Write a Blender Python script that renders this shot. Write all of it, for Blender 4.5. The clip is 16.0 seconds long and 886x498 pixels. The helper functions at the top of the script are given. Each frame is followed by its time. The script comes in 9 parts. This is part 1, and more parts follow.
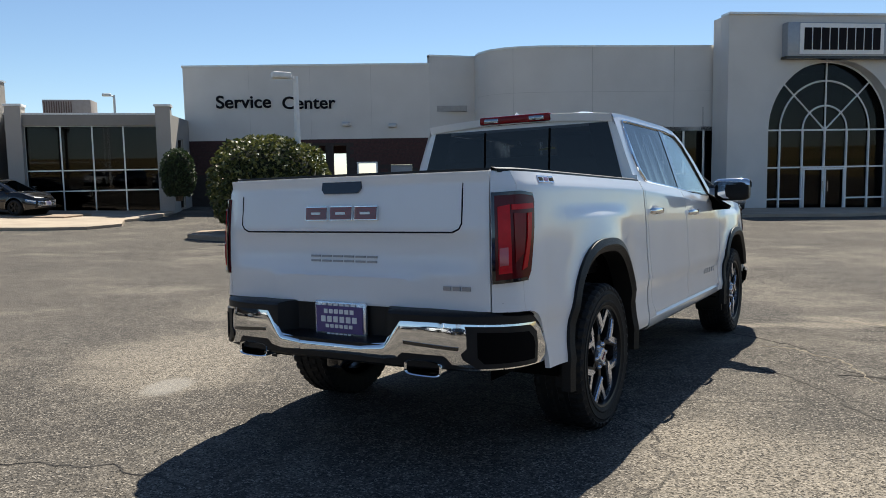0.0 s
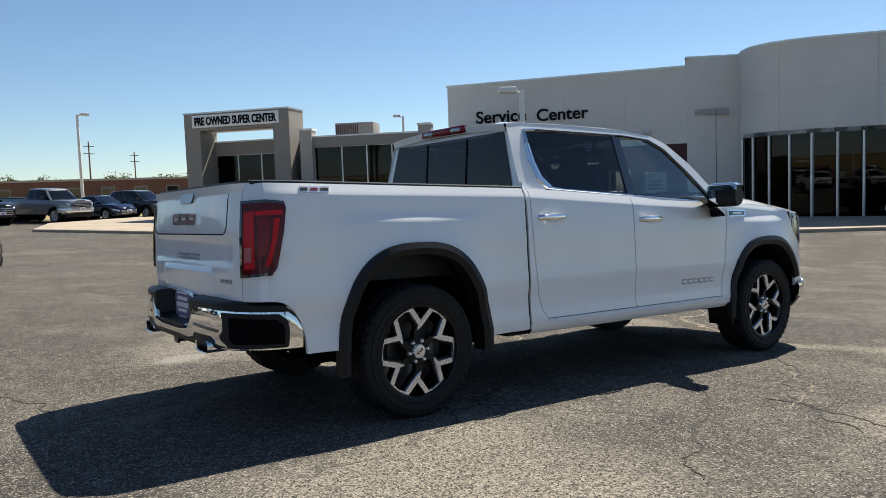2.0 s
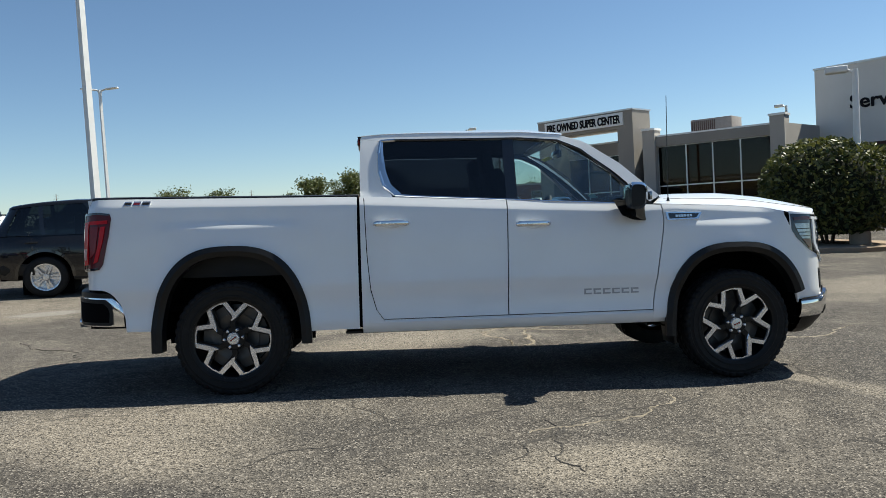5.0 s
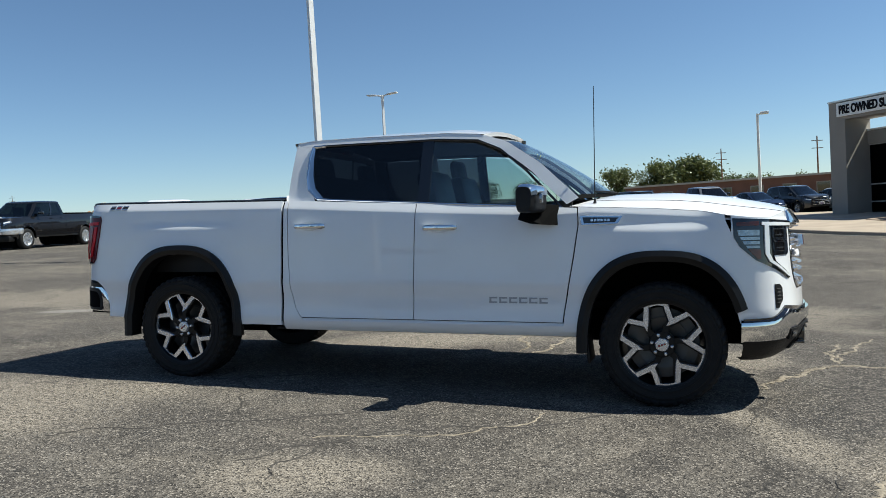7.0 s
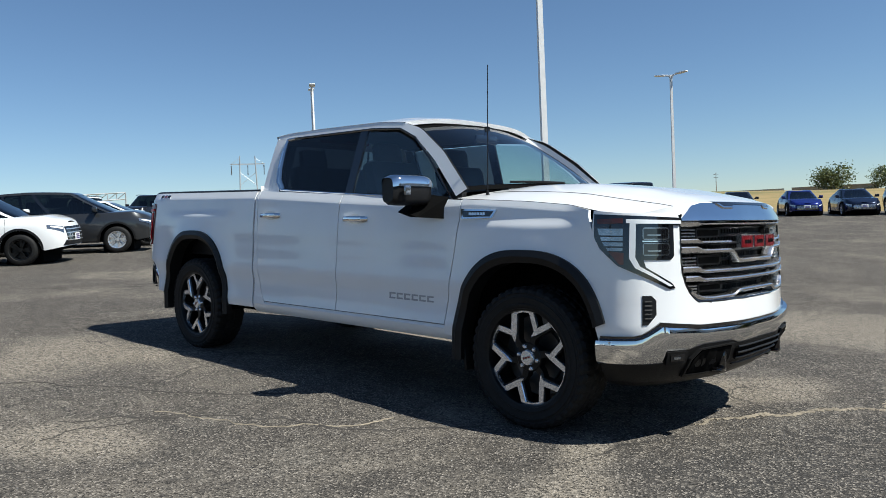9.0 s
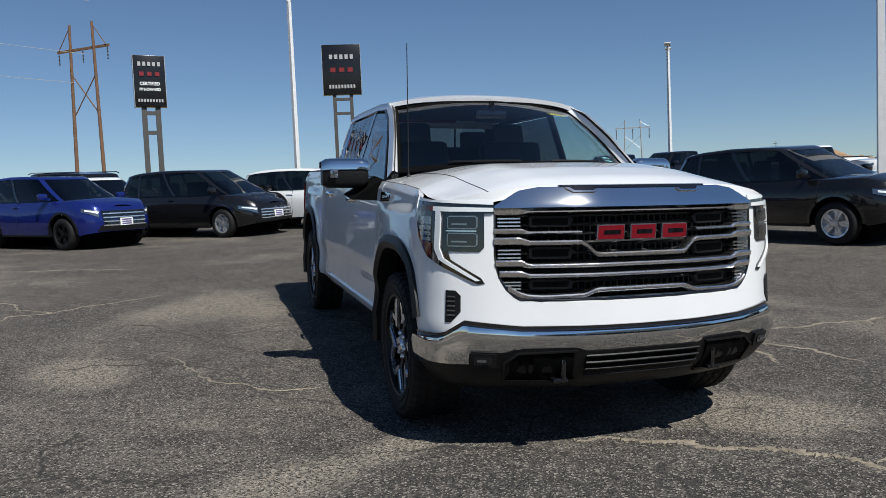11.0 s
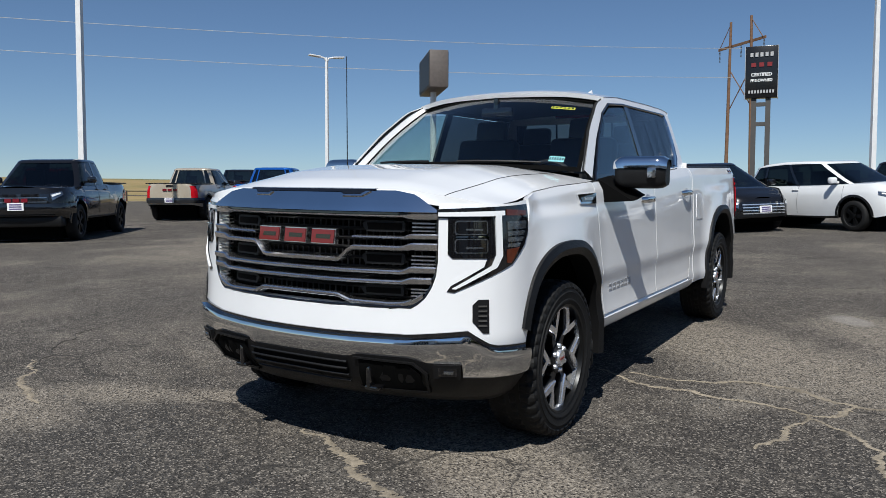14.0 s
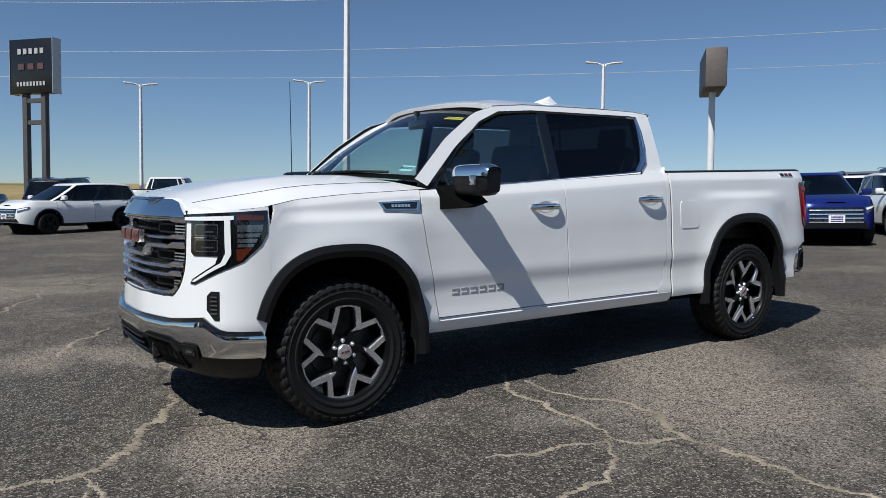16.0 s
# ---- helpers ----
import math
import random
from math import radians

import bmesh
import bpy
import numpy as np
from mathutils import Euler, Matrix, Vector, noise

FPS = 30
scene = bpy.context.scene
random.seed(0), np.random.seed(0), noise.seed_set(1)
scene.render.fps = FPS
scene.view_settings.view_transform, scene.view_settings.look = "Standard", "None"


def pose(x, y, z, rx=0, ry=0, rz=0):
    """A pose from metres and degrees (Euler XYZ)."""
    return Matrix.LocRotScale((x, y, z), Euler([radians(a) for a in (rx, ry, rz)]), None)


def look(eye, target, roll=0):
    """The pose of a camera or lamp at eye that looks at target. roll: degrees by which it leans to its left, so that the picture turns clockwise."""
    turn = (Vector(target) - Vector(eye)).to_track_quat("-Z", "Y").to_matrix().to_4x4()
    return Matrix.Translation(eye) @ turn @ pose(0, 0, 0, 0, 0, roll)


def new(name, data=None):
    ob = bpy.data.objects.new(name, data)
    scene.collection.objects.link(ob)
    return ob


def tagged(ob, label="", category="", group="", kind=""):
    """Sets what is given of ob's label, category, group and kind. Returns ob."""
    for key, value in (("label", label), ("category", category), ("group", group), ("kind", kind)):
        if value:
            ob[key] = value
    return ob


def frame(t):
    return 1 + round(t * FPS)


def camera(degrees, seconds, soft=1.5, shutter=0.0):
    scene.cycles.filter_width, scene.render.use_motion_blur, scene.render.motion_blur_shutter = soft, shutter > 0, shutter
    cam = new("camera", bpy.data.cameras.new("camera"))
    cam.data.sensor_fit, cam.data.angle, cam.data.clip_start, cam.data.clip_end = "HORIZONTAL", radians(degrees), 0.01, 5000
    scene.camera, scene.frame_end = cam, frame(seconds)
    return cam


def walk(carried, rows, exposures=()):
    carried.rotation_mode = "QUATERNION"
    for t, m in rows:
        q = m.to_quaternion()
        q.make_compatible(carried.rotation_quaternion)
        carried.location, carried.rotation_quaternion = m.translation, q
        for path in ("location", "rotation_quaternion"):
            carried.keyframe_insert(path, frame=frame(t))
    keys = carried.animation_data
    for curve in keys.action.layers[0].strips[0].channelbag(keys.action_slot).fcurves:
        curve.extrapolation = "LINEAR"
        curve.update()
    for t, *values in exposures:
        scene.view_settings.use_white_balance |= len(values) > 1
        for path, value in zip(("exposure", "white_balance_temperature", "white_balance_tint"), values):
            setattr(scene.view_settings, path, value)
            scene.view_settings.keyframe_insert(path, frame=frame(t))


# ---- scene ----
cam = camera(60.78, 16.0, soft=0.7)
PATH = [
    (0, (-4.022, -2.378, 1.499), (-2.320, -1.346, 1.298), -1.02),
    (0.5, (-3.712, -3.004, 1.484), (-2.132, -1.793, 1.293), -1.23),
    (1, (-3.354, -3.616, 1.454), (-1.901, -2.254, 1.276), -1.32),
    (1.5, (-2.968, -4.225, 1.447), (-1.653, -2.728, 1.279), -1.59),
    (2, (-2.516, -4.739, 1.427), (-1.344, -3.126, 1.272), -2.05),
    (2.5, (-2.035, -5.235, 1.419), (-1.016, -3.520, 1.285), -2.20),
    (3, (-1.515, -5.650, 1.391), (-0.651, -3.850, 1.277), -2.43),
    (3.5, (-0.968, -6.062, 1.365), (-0.259, -4.195, 1.256), -2.54),
    (4, (-0.326, -6.329, 1.349), (0.216, -4.407, 1.235), -2.85),
    (4.2, (-0.060, -6.420, 1.330), (0.415, -4.481, 1.214), -2.99),
    (6.3, (3.023, -6.479, 1.233), (2.660, -4.513, 1.155), -3.39),
    (6.5, (3.299, -6.379, 1.221), (2.861, -4.429, 1.142), -3.40),
    (7, (3.984, -6.112, 1.197), (3.355, -4.215, 1.122), -3.31),
    (7.5, (4.642, -5.790, 1.174), (3.829, -3.964, 1.101), -2.91),
    (8, (5.264, -5.393, 1.143), (4.259, -3.665, 1.074), -2.58),
    (8.5, (5.838, -4.940, 1.105), (4.642, -3.339, 1.034), -2.42),
    (9, (6.373, -4.460, 1.096), (5.010, -2.998, 1.026), -2.44),
    (9.2, (6.557, -4.256, 1.085), (5.132, -2.854, 1.014), -2.41),
    (11.3, (8.010, -1.539, 1.087), (6.058, -1.124, 0.955), -2.35),
    (11.5, (8.070, -1.244, 1.095), (6.097, -0.944, 0.957), -2.24),
    (12, (8.1140, -0.4900, 1.0800), (6.1190, -0.4720, 0.9450), -1.68),
    (12.5, (8.0540, 0.2630, 1.0630), (6.0770, -0.0120, 0.9250), -1.39),
    (13, (7.9290, 1.0510, 1.0520), (6.0140, 0.4910, 0.9230), -0.90),
    (13.5, (7.7250, 1.7700, 1.0480), (5.9030, 0.9550, 0.9310), -0.43),
    (14, (7.4590, 2.4960, 1.0430), (5.7540, 1.4560, 0.9340), 0.13),
    (14.5, (7.124, 3.175, 1.042), (5.553, 1.941, 0.938), 0.46),
    (15, (6.726, 3.793, 1.039), (5.301, 2.393, 0.943), 0.56),
    (15.5, (6.241, 4.344, 1.038), (4.968, 2.804, 0.943), 0.65),
    (16, (5.719, 4.841, 1.059), (4.597, 3.188, 0.962), 0.50),
]
walk(cam, [(t, look(eye, target, roll)) for t, eye, target, roll in PATH], [(0, 0.82, 6300, 7), (4, 0.74, 6250, 4), (7.5, 0.64, 5900, 3), (9.2, 0.53, 5860, 5), (11.3, 0.10, 5830, 8), (16, 0.10, 5790, 8)])

# ---- world, sun ----
world = bpy.data.worlds.new("world")
scene.world = world
world.use_nodes = True
wn = world.node_tree
wn.nodes.clear()
SUN_AZ, SUN_EL = radians(19.5), radians(51.8)
sky = wn.nodes.new("ShaderNodeTexSky")
sky.sky_type = 'NISHITA'
sky.sun_disc = False
sky.sun_elevation = SUN_EL
sky.sun_rotation = math.pi / 2 - SUN_AZ
sky.altitude, sky.air_density, sky.dust_density, sky.ozone_density = 400, 0.9, 0.1, 2.6
bg = wn.nodes.new("ShaderNodeBackground")
bg.inputs["Strength"].default_value = 0.066
wout = wn.nodes.new("ShaderNodeOutputWorld")
wn.links.new(sky.outputs[0], bg.inputs[0])
wn.links.new(bg.outputs[0], wout.inputs[0])
sun = new("sun", bpy.data.lights.new("sun", 'SUN'))
sun.data.energy, sun.data.angle, sun.data.color = 5.0, radians(0.55), (1.0, 0.91, 0.78)
sun.matrix_basis = look((60 * math.cos(SUN_AZ) * math.cos(SUN_EL), 60 * math.sin(SUN_AZ) * math.cos(SUN_EL), 60 * math.sin(SUN_EL)), (0, 0, 0))
scene.view_settings.exposure = 0.0


# ---- mesh helpers ----
def link(name, me, parent=None, label=""):
    ob = new(name, me)
    if parent is not None:
        ob.parent = parent
    if label:
        ob["label"] = label
    return ob


def part(name, bm, material, parent=None, label="", sharp=38.0, smooth=True):
    me = bpy.data.meshes.new(name)
    bmesh.ops.recalc_face_normals(bm, faces=bm.faces)
    bm.to_mesh(me)
    bm.free()
    me.materials.append(material)
    if smooth:
        for p in me.polygons:
            p.use_smooth = True
        me.set_sharp_from_angle(angle=radians(sharp))
    return link(name, me, parent, label)


def root(name, m, label, category, group="", kind=""):
    ob = new(name)
    ob.matrix_basis = m
    ob.empty_display_size = 0.2
    return tagged(ob, label, category, group, kind)


def add_box(bm, cx, cy, cz, sx, sy, sz, bevel=0.0, m=None, seg=2):
    r = bmesh.ops.create_cube(bm, size=1.0, matrix=(m or Matrix()) @ Matrix.Translation((cx, cy, cz)) @ Matrix.Diagonal((sx, sy, sz, 1)))
    if bevel > 0:
        es = list({e for v in r["verts"] for e in v.link_edges})
        bmesh.ops.bevel(bm, geom=es, offset=bevel, segments=seg, affect='EDGES', profile=0.5)


def add_grid(bm, rows, close_u=False, close_v=False):
    vs = [[bm.verts.new(p) for p in r] for r in rows]
    n, k = len(vs), len(vs[0])
    for i in range(n if close_u else n - 1):
        for j in range(k if close_v else k - 1):
            q = (vs[i][j], vs[(i + 1) % n][j], vs[(i + 1) % n][(j + 1) % k], vs[i][(j + 1) % k])
            try:
                bm.faces.new(q)
            except ValueError:
                pass
    return vs


def add_prism(bm, pts, off):
    """The outline pts, closed, swept by the vector off, with both ends filled."""
    off = Vector(off)
    a = [bm.verts.new(Vector(p)) for p in pts]
    b = [bm.verts.new(Vector(p) + off) for p in pts]
    fs = []
    for i in range(len(a)):
        j = (i + 1) % len(a)
        bm.faces.new((a[i], a[j], b[j], b[i]))
    fs.append(bm.faces.new(a))
    fs.append(bm.faces.new(b[::-1]))
    if len(a) > 4:
        for f in fs:
            f.normal_update()
        bmesh.ops.triangulate(bm, faces=fs)


def add_lathe(bm, profile, n=32, m=None, close=False):
    """profile: (radius, height along the axis); the axis is local z of m."""
    m = m or Matrix()
    rows = []
    for i in range(n):
        a = 2 * math.pi * i / n
        rows.append([m @ Vector((r * math.cos(a), r * math.sin(a), h)) for r, h in profile])
    add_grid(bm, rows, close_u=True, close_v=close)


def add_tube(bm, pts, radii, n=8, caps=True):
    pts = [Vector(p) for p in pts]
    if not isinstance(radii, (list, tuple)):
        radii = [radii] * len(pts)
    rows = []
    up = Vector((0, 0, 1))
    for i, p in enumerate(pts):
        d = (pts[min(i + 1, len(pts) - 1)] - pts[max(i - 1, 0)]).normalized()
        s = d.cross(up)
        if s.length < 0.05:
            s = d.cross(Vector((1, 0, 0)))
        s.normalize()
        t = s.cross(d)
        rows.append([p + radii[i] * (math.cos(2 * math.pi * k / n) * s + math.sin(2 * math.pi * k / n) * t) for k in range(n)])
    vs = add_grid(bm, rows, close_v=True)
    if caps:
        bm.faces.new(vs[0])
        bm.faces.new(vs[-1][::-1])


def bars(bm, x0, x1, y0, y1, f, depth):
    """One raised bar between x0..x1 and y0..y1 on the plane f(x, y), swept by depth."""
    add_prism(bm, [f(x0, y0), f(x1, y0), f(x1, y1), f(x0, y1)], depth)


# ---- the ground's height ----
RISE = Vector((0.0332, 0.0222, 0.9992))
TILT = Vector((0, 0, 1)).rotation_difference(RISE).to_matrix().to_4x4()
SLOPE = (-RISE.x / RISE.z, -RISE.y / RISE.z)
LEVELS = [(-14, 4.5, 0.66), (-28, 21, 1.3), (-26, -23, 1.12), (-13, -16, 0.6), (-2, -18.5, 0.3), (-12, -5, 0.44),
          (-2.1, 8, 0.14), (-2.5, 42, 0.5), (12, 29, -0.12), (11, 40, 0.3), (24, 31, 0.0), (29, 22, -0.3),
          (19, 15, -0.72), (36, 4, -0.66), (27, 7, -0.62), (14, 11, -0.55), (14, -14, -0.3), (30, -25, -0.9), (3, -36, 0.6), (-50, 0, 1.9)]
RING = [(-145, 8.4), (-106, 8.2), (-165, 8.0), (165, 7.5), (130, 7.2), (112, 6.4), (101, 4.8), (90, 4.2), (81, 1.6), (70, 0.6), (40, -0.5), (0, -2.0), (-40, 1.0), (-75, 6.0)]
_pts = [(x, y, z) for x, y, z in LEVELS]
_pts += [(x, y, 0.027 - 0.0420 * x + SLOPE[1] * y) for x in (-3.5, 1.8, 7.5) for y in (-6.5, -2, 2, 5.0)]
_pts += [(210 * math.cos(radians(a)), 210 * math.sin(radians(a)), z) for a, z in RING]
_P = np.array(_pts)


def _kernel(d2):
    return np.where(d2 > 1e-9, 0.5 * d2 * np.log(d2 + 1e-12), 0.0)


_n = len(_P)
_A = np.zeros((_n + 3, _n + 3))
_A[:_n, :_n] = _kernel(((_P[:, None, :2] - _P[None, :, :2]) ** 2).sum(-1))
_A[:_n, _n], _A[:_n, _n + 1:] = 1, _P[:, :2]
_A[_n:, :_n] = _A[:_n, _n:].T
_W = np.linalg.solve(_A + np.diag([1e-6] * _n + [0] * 3), np.concatenate([_P[:, 2], [0, 0, 0]]))


def heights(xy):
    xy = np.array(xy, float)
    r = np.hypot(xy[:, 0], xy[:, 1])
    k = np.minimum(1.0, 205.0 / np.maximum(r, 1e-6))
    q = xy * k[:, None]
    K = _kernel(((q[:, None, :] - _P[None, :, :2]) ** 2).sum(-1))
    return K @ _W[:_n] + _W[_n] + q @ _W[_n + 1:]


def ground_z(x, y):
    return float(heights([(x, y)])[0])


def stand(x, y, heading=0.0, dz=0.0):
    """A pose on the ground, leaning with it, that faces the heading in degrees."""
    z, e = ground_z(x, y), 0.8
    n = Vector((-(ground_z(x + e, y) - ground_z(x - e, y)) / (2 * e), -(ground_z(x, y + e) - ground_z(x, y - e)) / (2 * e), 1)).normalized()
    f = Vector((math.cos(radians(heading)), math.sin(radians(heading)), 0))
    left = n.cross(f).normalized()
    f = left.cross(n)
    m = Matrix((f, left, n)).transposed().to_4x4()
    m.translation = Vector((x, y, z + dz))
    return m

# ---- materials ----
def mat(name, color, rough=0.5, metal=0.0, var=0.12, scale=6.0, bump=0.0, bump_scale=60.0, coat=0.0, fine=0.0, spec=0.5):
    """A principled material, its colour varied at two scales."""
    m = bpy.data.materials.new(name)
    m.use_nodes = True
    t = m.node_tree
    b = t.nodes["Principled BSDF"]
    b.inputs["Roughness"].default_value, b.inputs["Metallic"].default_value = rough, metal
    b.inputs["Coat Weight"].default_value, b.inputs["Coat Roughness"].default_value = coat, 0.03
    b.inputs["Specular IOR Level"].default_value = spec
    co = t.nodes.new("ShaderNodeTexCoord")
    a = t.nodes.new("ShaderNodeTexNoise")
    a.inputs["Scale"].default_value, a.inputs["Detail"].default_value = scale, 5
    t.links.new(co.outputs["Object"], a.inputs["Vector"])
    r = t.nodes.new("ShaderNodeMapRange")
    r.inputs["From Min"].default_value, r.inputs["From Max"].default_value = 0.3, 0.7
    r.inputs["To Min"].default_value, r.inputs["To Max"].default_value = 1 - var, 1 + var
    t.links.new(a.outputs["Fac"], r.inputs["Value"])
    mx = t.nodes.new("ShaderNodeVectorMath")
    mx.operation = 'SCALE'
    mx.inputs[0].default_value = color[:3]
    t.links.new(r.outputs[0], mx.inputs["Scale"])
    last = mx.outputs[0]
    if fine > 0:
        f = t.nodes.new("ShaderNodeTexNoise")
        f.inputs["Scale"].default_value, f.inputs["Detail"].default_value = bump_scale, 3
        t.links.new(co.outputs["Object"], f.inputs["Vector"])
        fr = t.nodes.new("ShaderNodeMapRange")
        fr.inputs["From Min"].default_value, fr.inputs["From Max"].default_value = 0.3, 0.7
        fr.inputs["To Min"].default_value, fr.inputs["To Max"].default_value = 1 - fine, 1 + fine
        t.links.new(f.outputs["Fac"], fr.inputs["Value"])
        m2 = t.nodes.new("ShaderNodeVectorMath")
        m2.operation = 'SCALE'
        t.links.new(last, m2.inputs[0])
        t.links.new(fr.outputs[0], m2.inputs["Scale"])
        last = m2.outputs[0]
    t.links.new(last, b.inputs["Base Color"])
    if bump > 0:
        n = t.nodes.new("ShaderNodeTexNoise")
        n.inputs["Scale"].default_value, n.inputs["Detail"].default_value = bump_scale, 4
        t.links.new(co.outputs["Object"], n.inputs["Vector"])
        bp = t.nodes.new("ShaderNodeBump")
        bp.inputs["Strength"].default_value, bp.inputs["Distance"].default_value = bump, 0.01
        t.links.new(n.outputs["Fac"], bp.inputs["Height"])
        t.links.new(bp.outputs[0], b.inputs["Normal"])
    return m


def glass(name, tint, ior=1.5, gloss=1.0, rough=0.0):
    """A thin tinted pane: what is behind it shows through, and it mirrors more at a slant."""
    m = bpy.data.materials.new(name)
    m.use_nodes = True
    t = m.node_tree
    t.nodes.clear()
    o = t.nodes.new("ShaderNodeOutputMaterial")
    tr = t.nodes.new("ShaderNodeBsdfTransparent")
    tr.inputs[0].default_value = (*tint, 1)
    gl = t.nodes.new("ShaderNodeBsdfGlossy")
    gl.inputs["Roughness"].default_value = rough
    gl.inputs["Color"].default_value = (gloss, gloss, gloss, 1)
    lw = t.nodes.new("ShaderNodeLayerWeight")
    lw.inputs["Blend"].default_value = 0.5
    pw = t.nodes.new("ShaderNodeMath")
    pw.operation = 'POWER'
    pw.inputs[1].default_value = 5.0
    t.links.new(lw.outputs["Facing"], pw.inputs[0])
    f0 = ((ior - 1) / (ior + 1)) ** 2
    fr = t.nodes.new("ShaderNodeMapRange")
    fr.inputs["To Min"].default_value = f0
    t.links.new(pw.outputs[0], fr.inputs["Value"])
    mx = t.nodes.new("ShaderNodeMixShader")
    t.links.new(fr.outputs[0], mx.inputs[0])
    t.links.new(tr.outputs[0], mx.inputs[1])
    t.links.new(gl.outputs[0], mx.inputs[2])
    t.links.new(mx.outputs[0], o.inputs[0])
    return m


def paint(name, color, flake=0.0, rough=0.22):
    return mat(name, color, rough=rough, metal=flake, var=0.02, scale=3.0, coat=0.9, spec=0.15)


WHITE = paint("white_paint", (0.80, 0.81, 0.82), 0.0, 0.25)
BLACKP = paint("black_paint", (0.008, 0.008, 0.009), 0.0, 0.2)
CHROME = mat("chrome", (0.78, 0.79, 0.80), rough=0.06, metal=1.0, var=0.03)
SATIN = mat("machined_alloy", (0.74, 0.76, 0.79), rough=0.27, metal=0.8, var=0.06, scale=20)
NAMEGREY = mat("brushed_letter", (0.34, 0.35, 0.37), rough=0.3, metal=0.3, var=0.05)
CHROMEDALLOY = mat("chromed_alloy", (0.74, 0.77, 0.83), rough=0.20, metal=0.85, var=0.05, scale=20)
DARKALLOY = mat("dark_alloy", (0.012, 0.0125, 0.013), rough=0.35, metal=0.6, var=0.1)
BLACKPL = mat("black_plastic", (0.0075, 0.0075, 0.008), rough=0.45, spec=0.3, var=0.12, scale=8, bump=0.15, bump_scale=400)
GLOSSBLACK = mat("gloss_black", (0.006, 0.006, 0.007), rough=0.08, var=0.05, coat=1.0)
RUBBER = mat("tyre_rubber", (0.0085, 0.0085, 0.0085), rough=0.7, spec=0.3, var=0.25, scale=14, bump=0.2, bump_scale=90, fine=0.15)
# near-black; also stands in for shade in gaps and hollows of the truck
WELL = mat("well_and_shade_black", (0.0025, 0.0025, 0.0025), rough=0.95, spec=0.1, var=0.2)
CABIN = mat("cabin_trim", (0.010, 0.010, 0.0105), rough=0.7, var=0.15, scale=5)
SEATM = mat("seat_leather", (0.012, 0.0115, 0.0115), rough=0.45, var=0.15, scale=9)
HEADLINER = mat("headliner", (0.06, 0.058, 0.056), rough=0.9, var=0.06)
GLASS_F = glass("front_glass", (0.80, 0.87, 0.86), 1.75)
GLASS_R = glass("privacy_glass", (0.30, 0.31, 0.33))
GLASS_S = glass("rear_screen_glass", (0.13, 0.135, 0.14))
GLASS_CAR = glass("car_glass", (0.10, 0.12, 0.12), 1.6)
GLASS_B = glass("building_glass", (0.16, 0.17, 0.18), 1.5, 0.42)
REDLENS = mat("red_lens", (0.50, 0.006, 0.012), rough=0.2, var=0.15, scale=18, spec=0.25)
DARKRED = mat("dark_red_lens", (0.085, 0.003, 0.006), rough=0.12, var=0.1, spec=0.3)
AMBER = mat("amber_lens", (0.085, 0.018, 0.006), rough=0.12, var=0.15, scale=40, coat=0.6)
LAMPGREY = mat("lamp_reflector", (0.32, 0.34, 0.36), rough=0.16, metal=0.9, var=0.2, scale=30)
BARCHROME = mat("grille_chrome", (0.80, 0.80, 0.81), rough=0.24, metal=1.0, var=0.03)
DRL = mat("light_guide", (0.82, 0.84, 0.85), rough=0.2, var=0.02, coat=1.0)
MIDRED = mat("mid_red_lens", (0.18, 0.003, 0.006), rough=0.15, var=0.1, scale=18, spec=0.3)
PINKLENS = mat("pink_lens", (0.45, 0.12, 0.11), rough=0.1, var=0.1, coat=1.0)
REDBADGE = mat("red_badge", (0.145, 0.004, 0.009), rough=0.25, var=0.05, coat=1.0)
STUCCO = mat("stucco", (0.63, 0.61, 0.58), rough=0.9, var=0.05, scale=0.6, bump=0.12, bump_scale=40, fine=0.05)
JOINT = mat("stucco_joint", (0.46, 0.447, 0.425), rough=0.9, var=0.05)
TAUPE = mat("taupe_stucco", (0.27, 0.25, 0.225), rough=0.92, var=0.06, scale=0.8, bump=0.15, bump_scale=40, fine=0.06)
TAUPE2 = mat("light_taupe_stucco", (0.37, 0.345, 0.315), rough=0.92, var=0.06, scale=0.8, bump=0.15, bump_scale=40, fine=0.06)
BRICKM = mat("maroon_brick", (0.060, 0.028, 0.026), rough=0.85, var=0.25, scale=9, bump=0.3, bump_scale=60, fine=0.2)
MORTAR = mat("dark_mortar", (0.045, 0.036, 0.033), rough=0.95, var=0.15)
ALUM = mat("aluminium_frame", (0.62, 0.62, 0.61), rough=0.38, metal=0.7, var=0.06)
CONCRETE = mat("concrete", (0.36, 0.295, 0.225), rough=0.93, var=0.14, scale=0.9, bump=0.2, bump_scale=50, fine=0.08)
KERB = mat("kerb_concrete", (0.30, 0.225, 0.16), rough=0.95, var=0.2, scale=1.5, bump=0.3, bump_scale=40, fine=0.1)
POLEW = mat("white_pole", (0.72, 0.72, 0.71), rough=0.45, var=0.05)
GALV = mat("galvanised", (0.45, 0.46, 0.47), rough=0.45, metal=0.5, var=0.12)
SIGNBLK = mat("sign_black", (0.010, 0.010, 0.011), rough=0.25, var=0.1)
SIGNDIM = mat("sign_pale_letter", (0.42, 0.42, 0.42), rough=0.4, var=0.04)
SIGNWHT = mat("sign_white", (0.80, 0.80, 0.79), rough=0.4, var=0.04)
SIGNRED = mat("sign_red", (0.20, 0.02, 0.02), rough=0.35, var=0.06)
SIGNGREY = mat("sign_grey", (0.065, 0.062, 0.058), rough=0.6, var=0.08, scale=2)
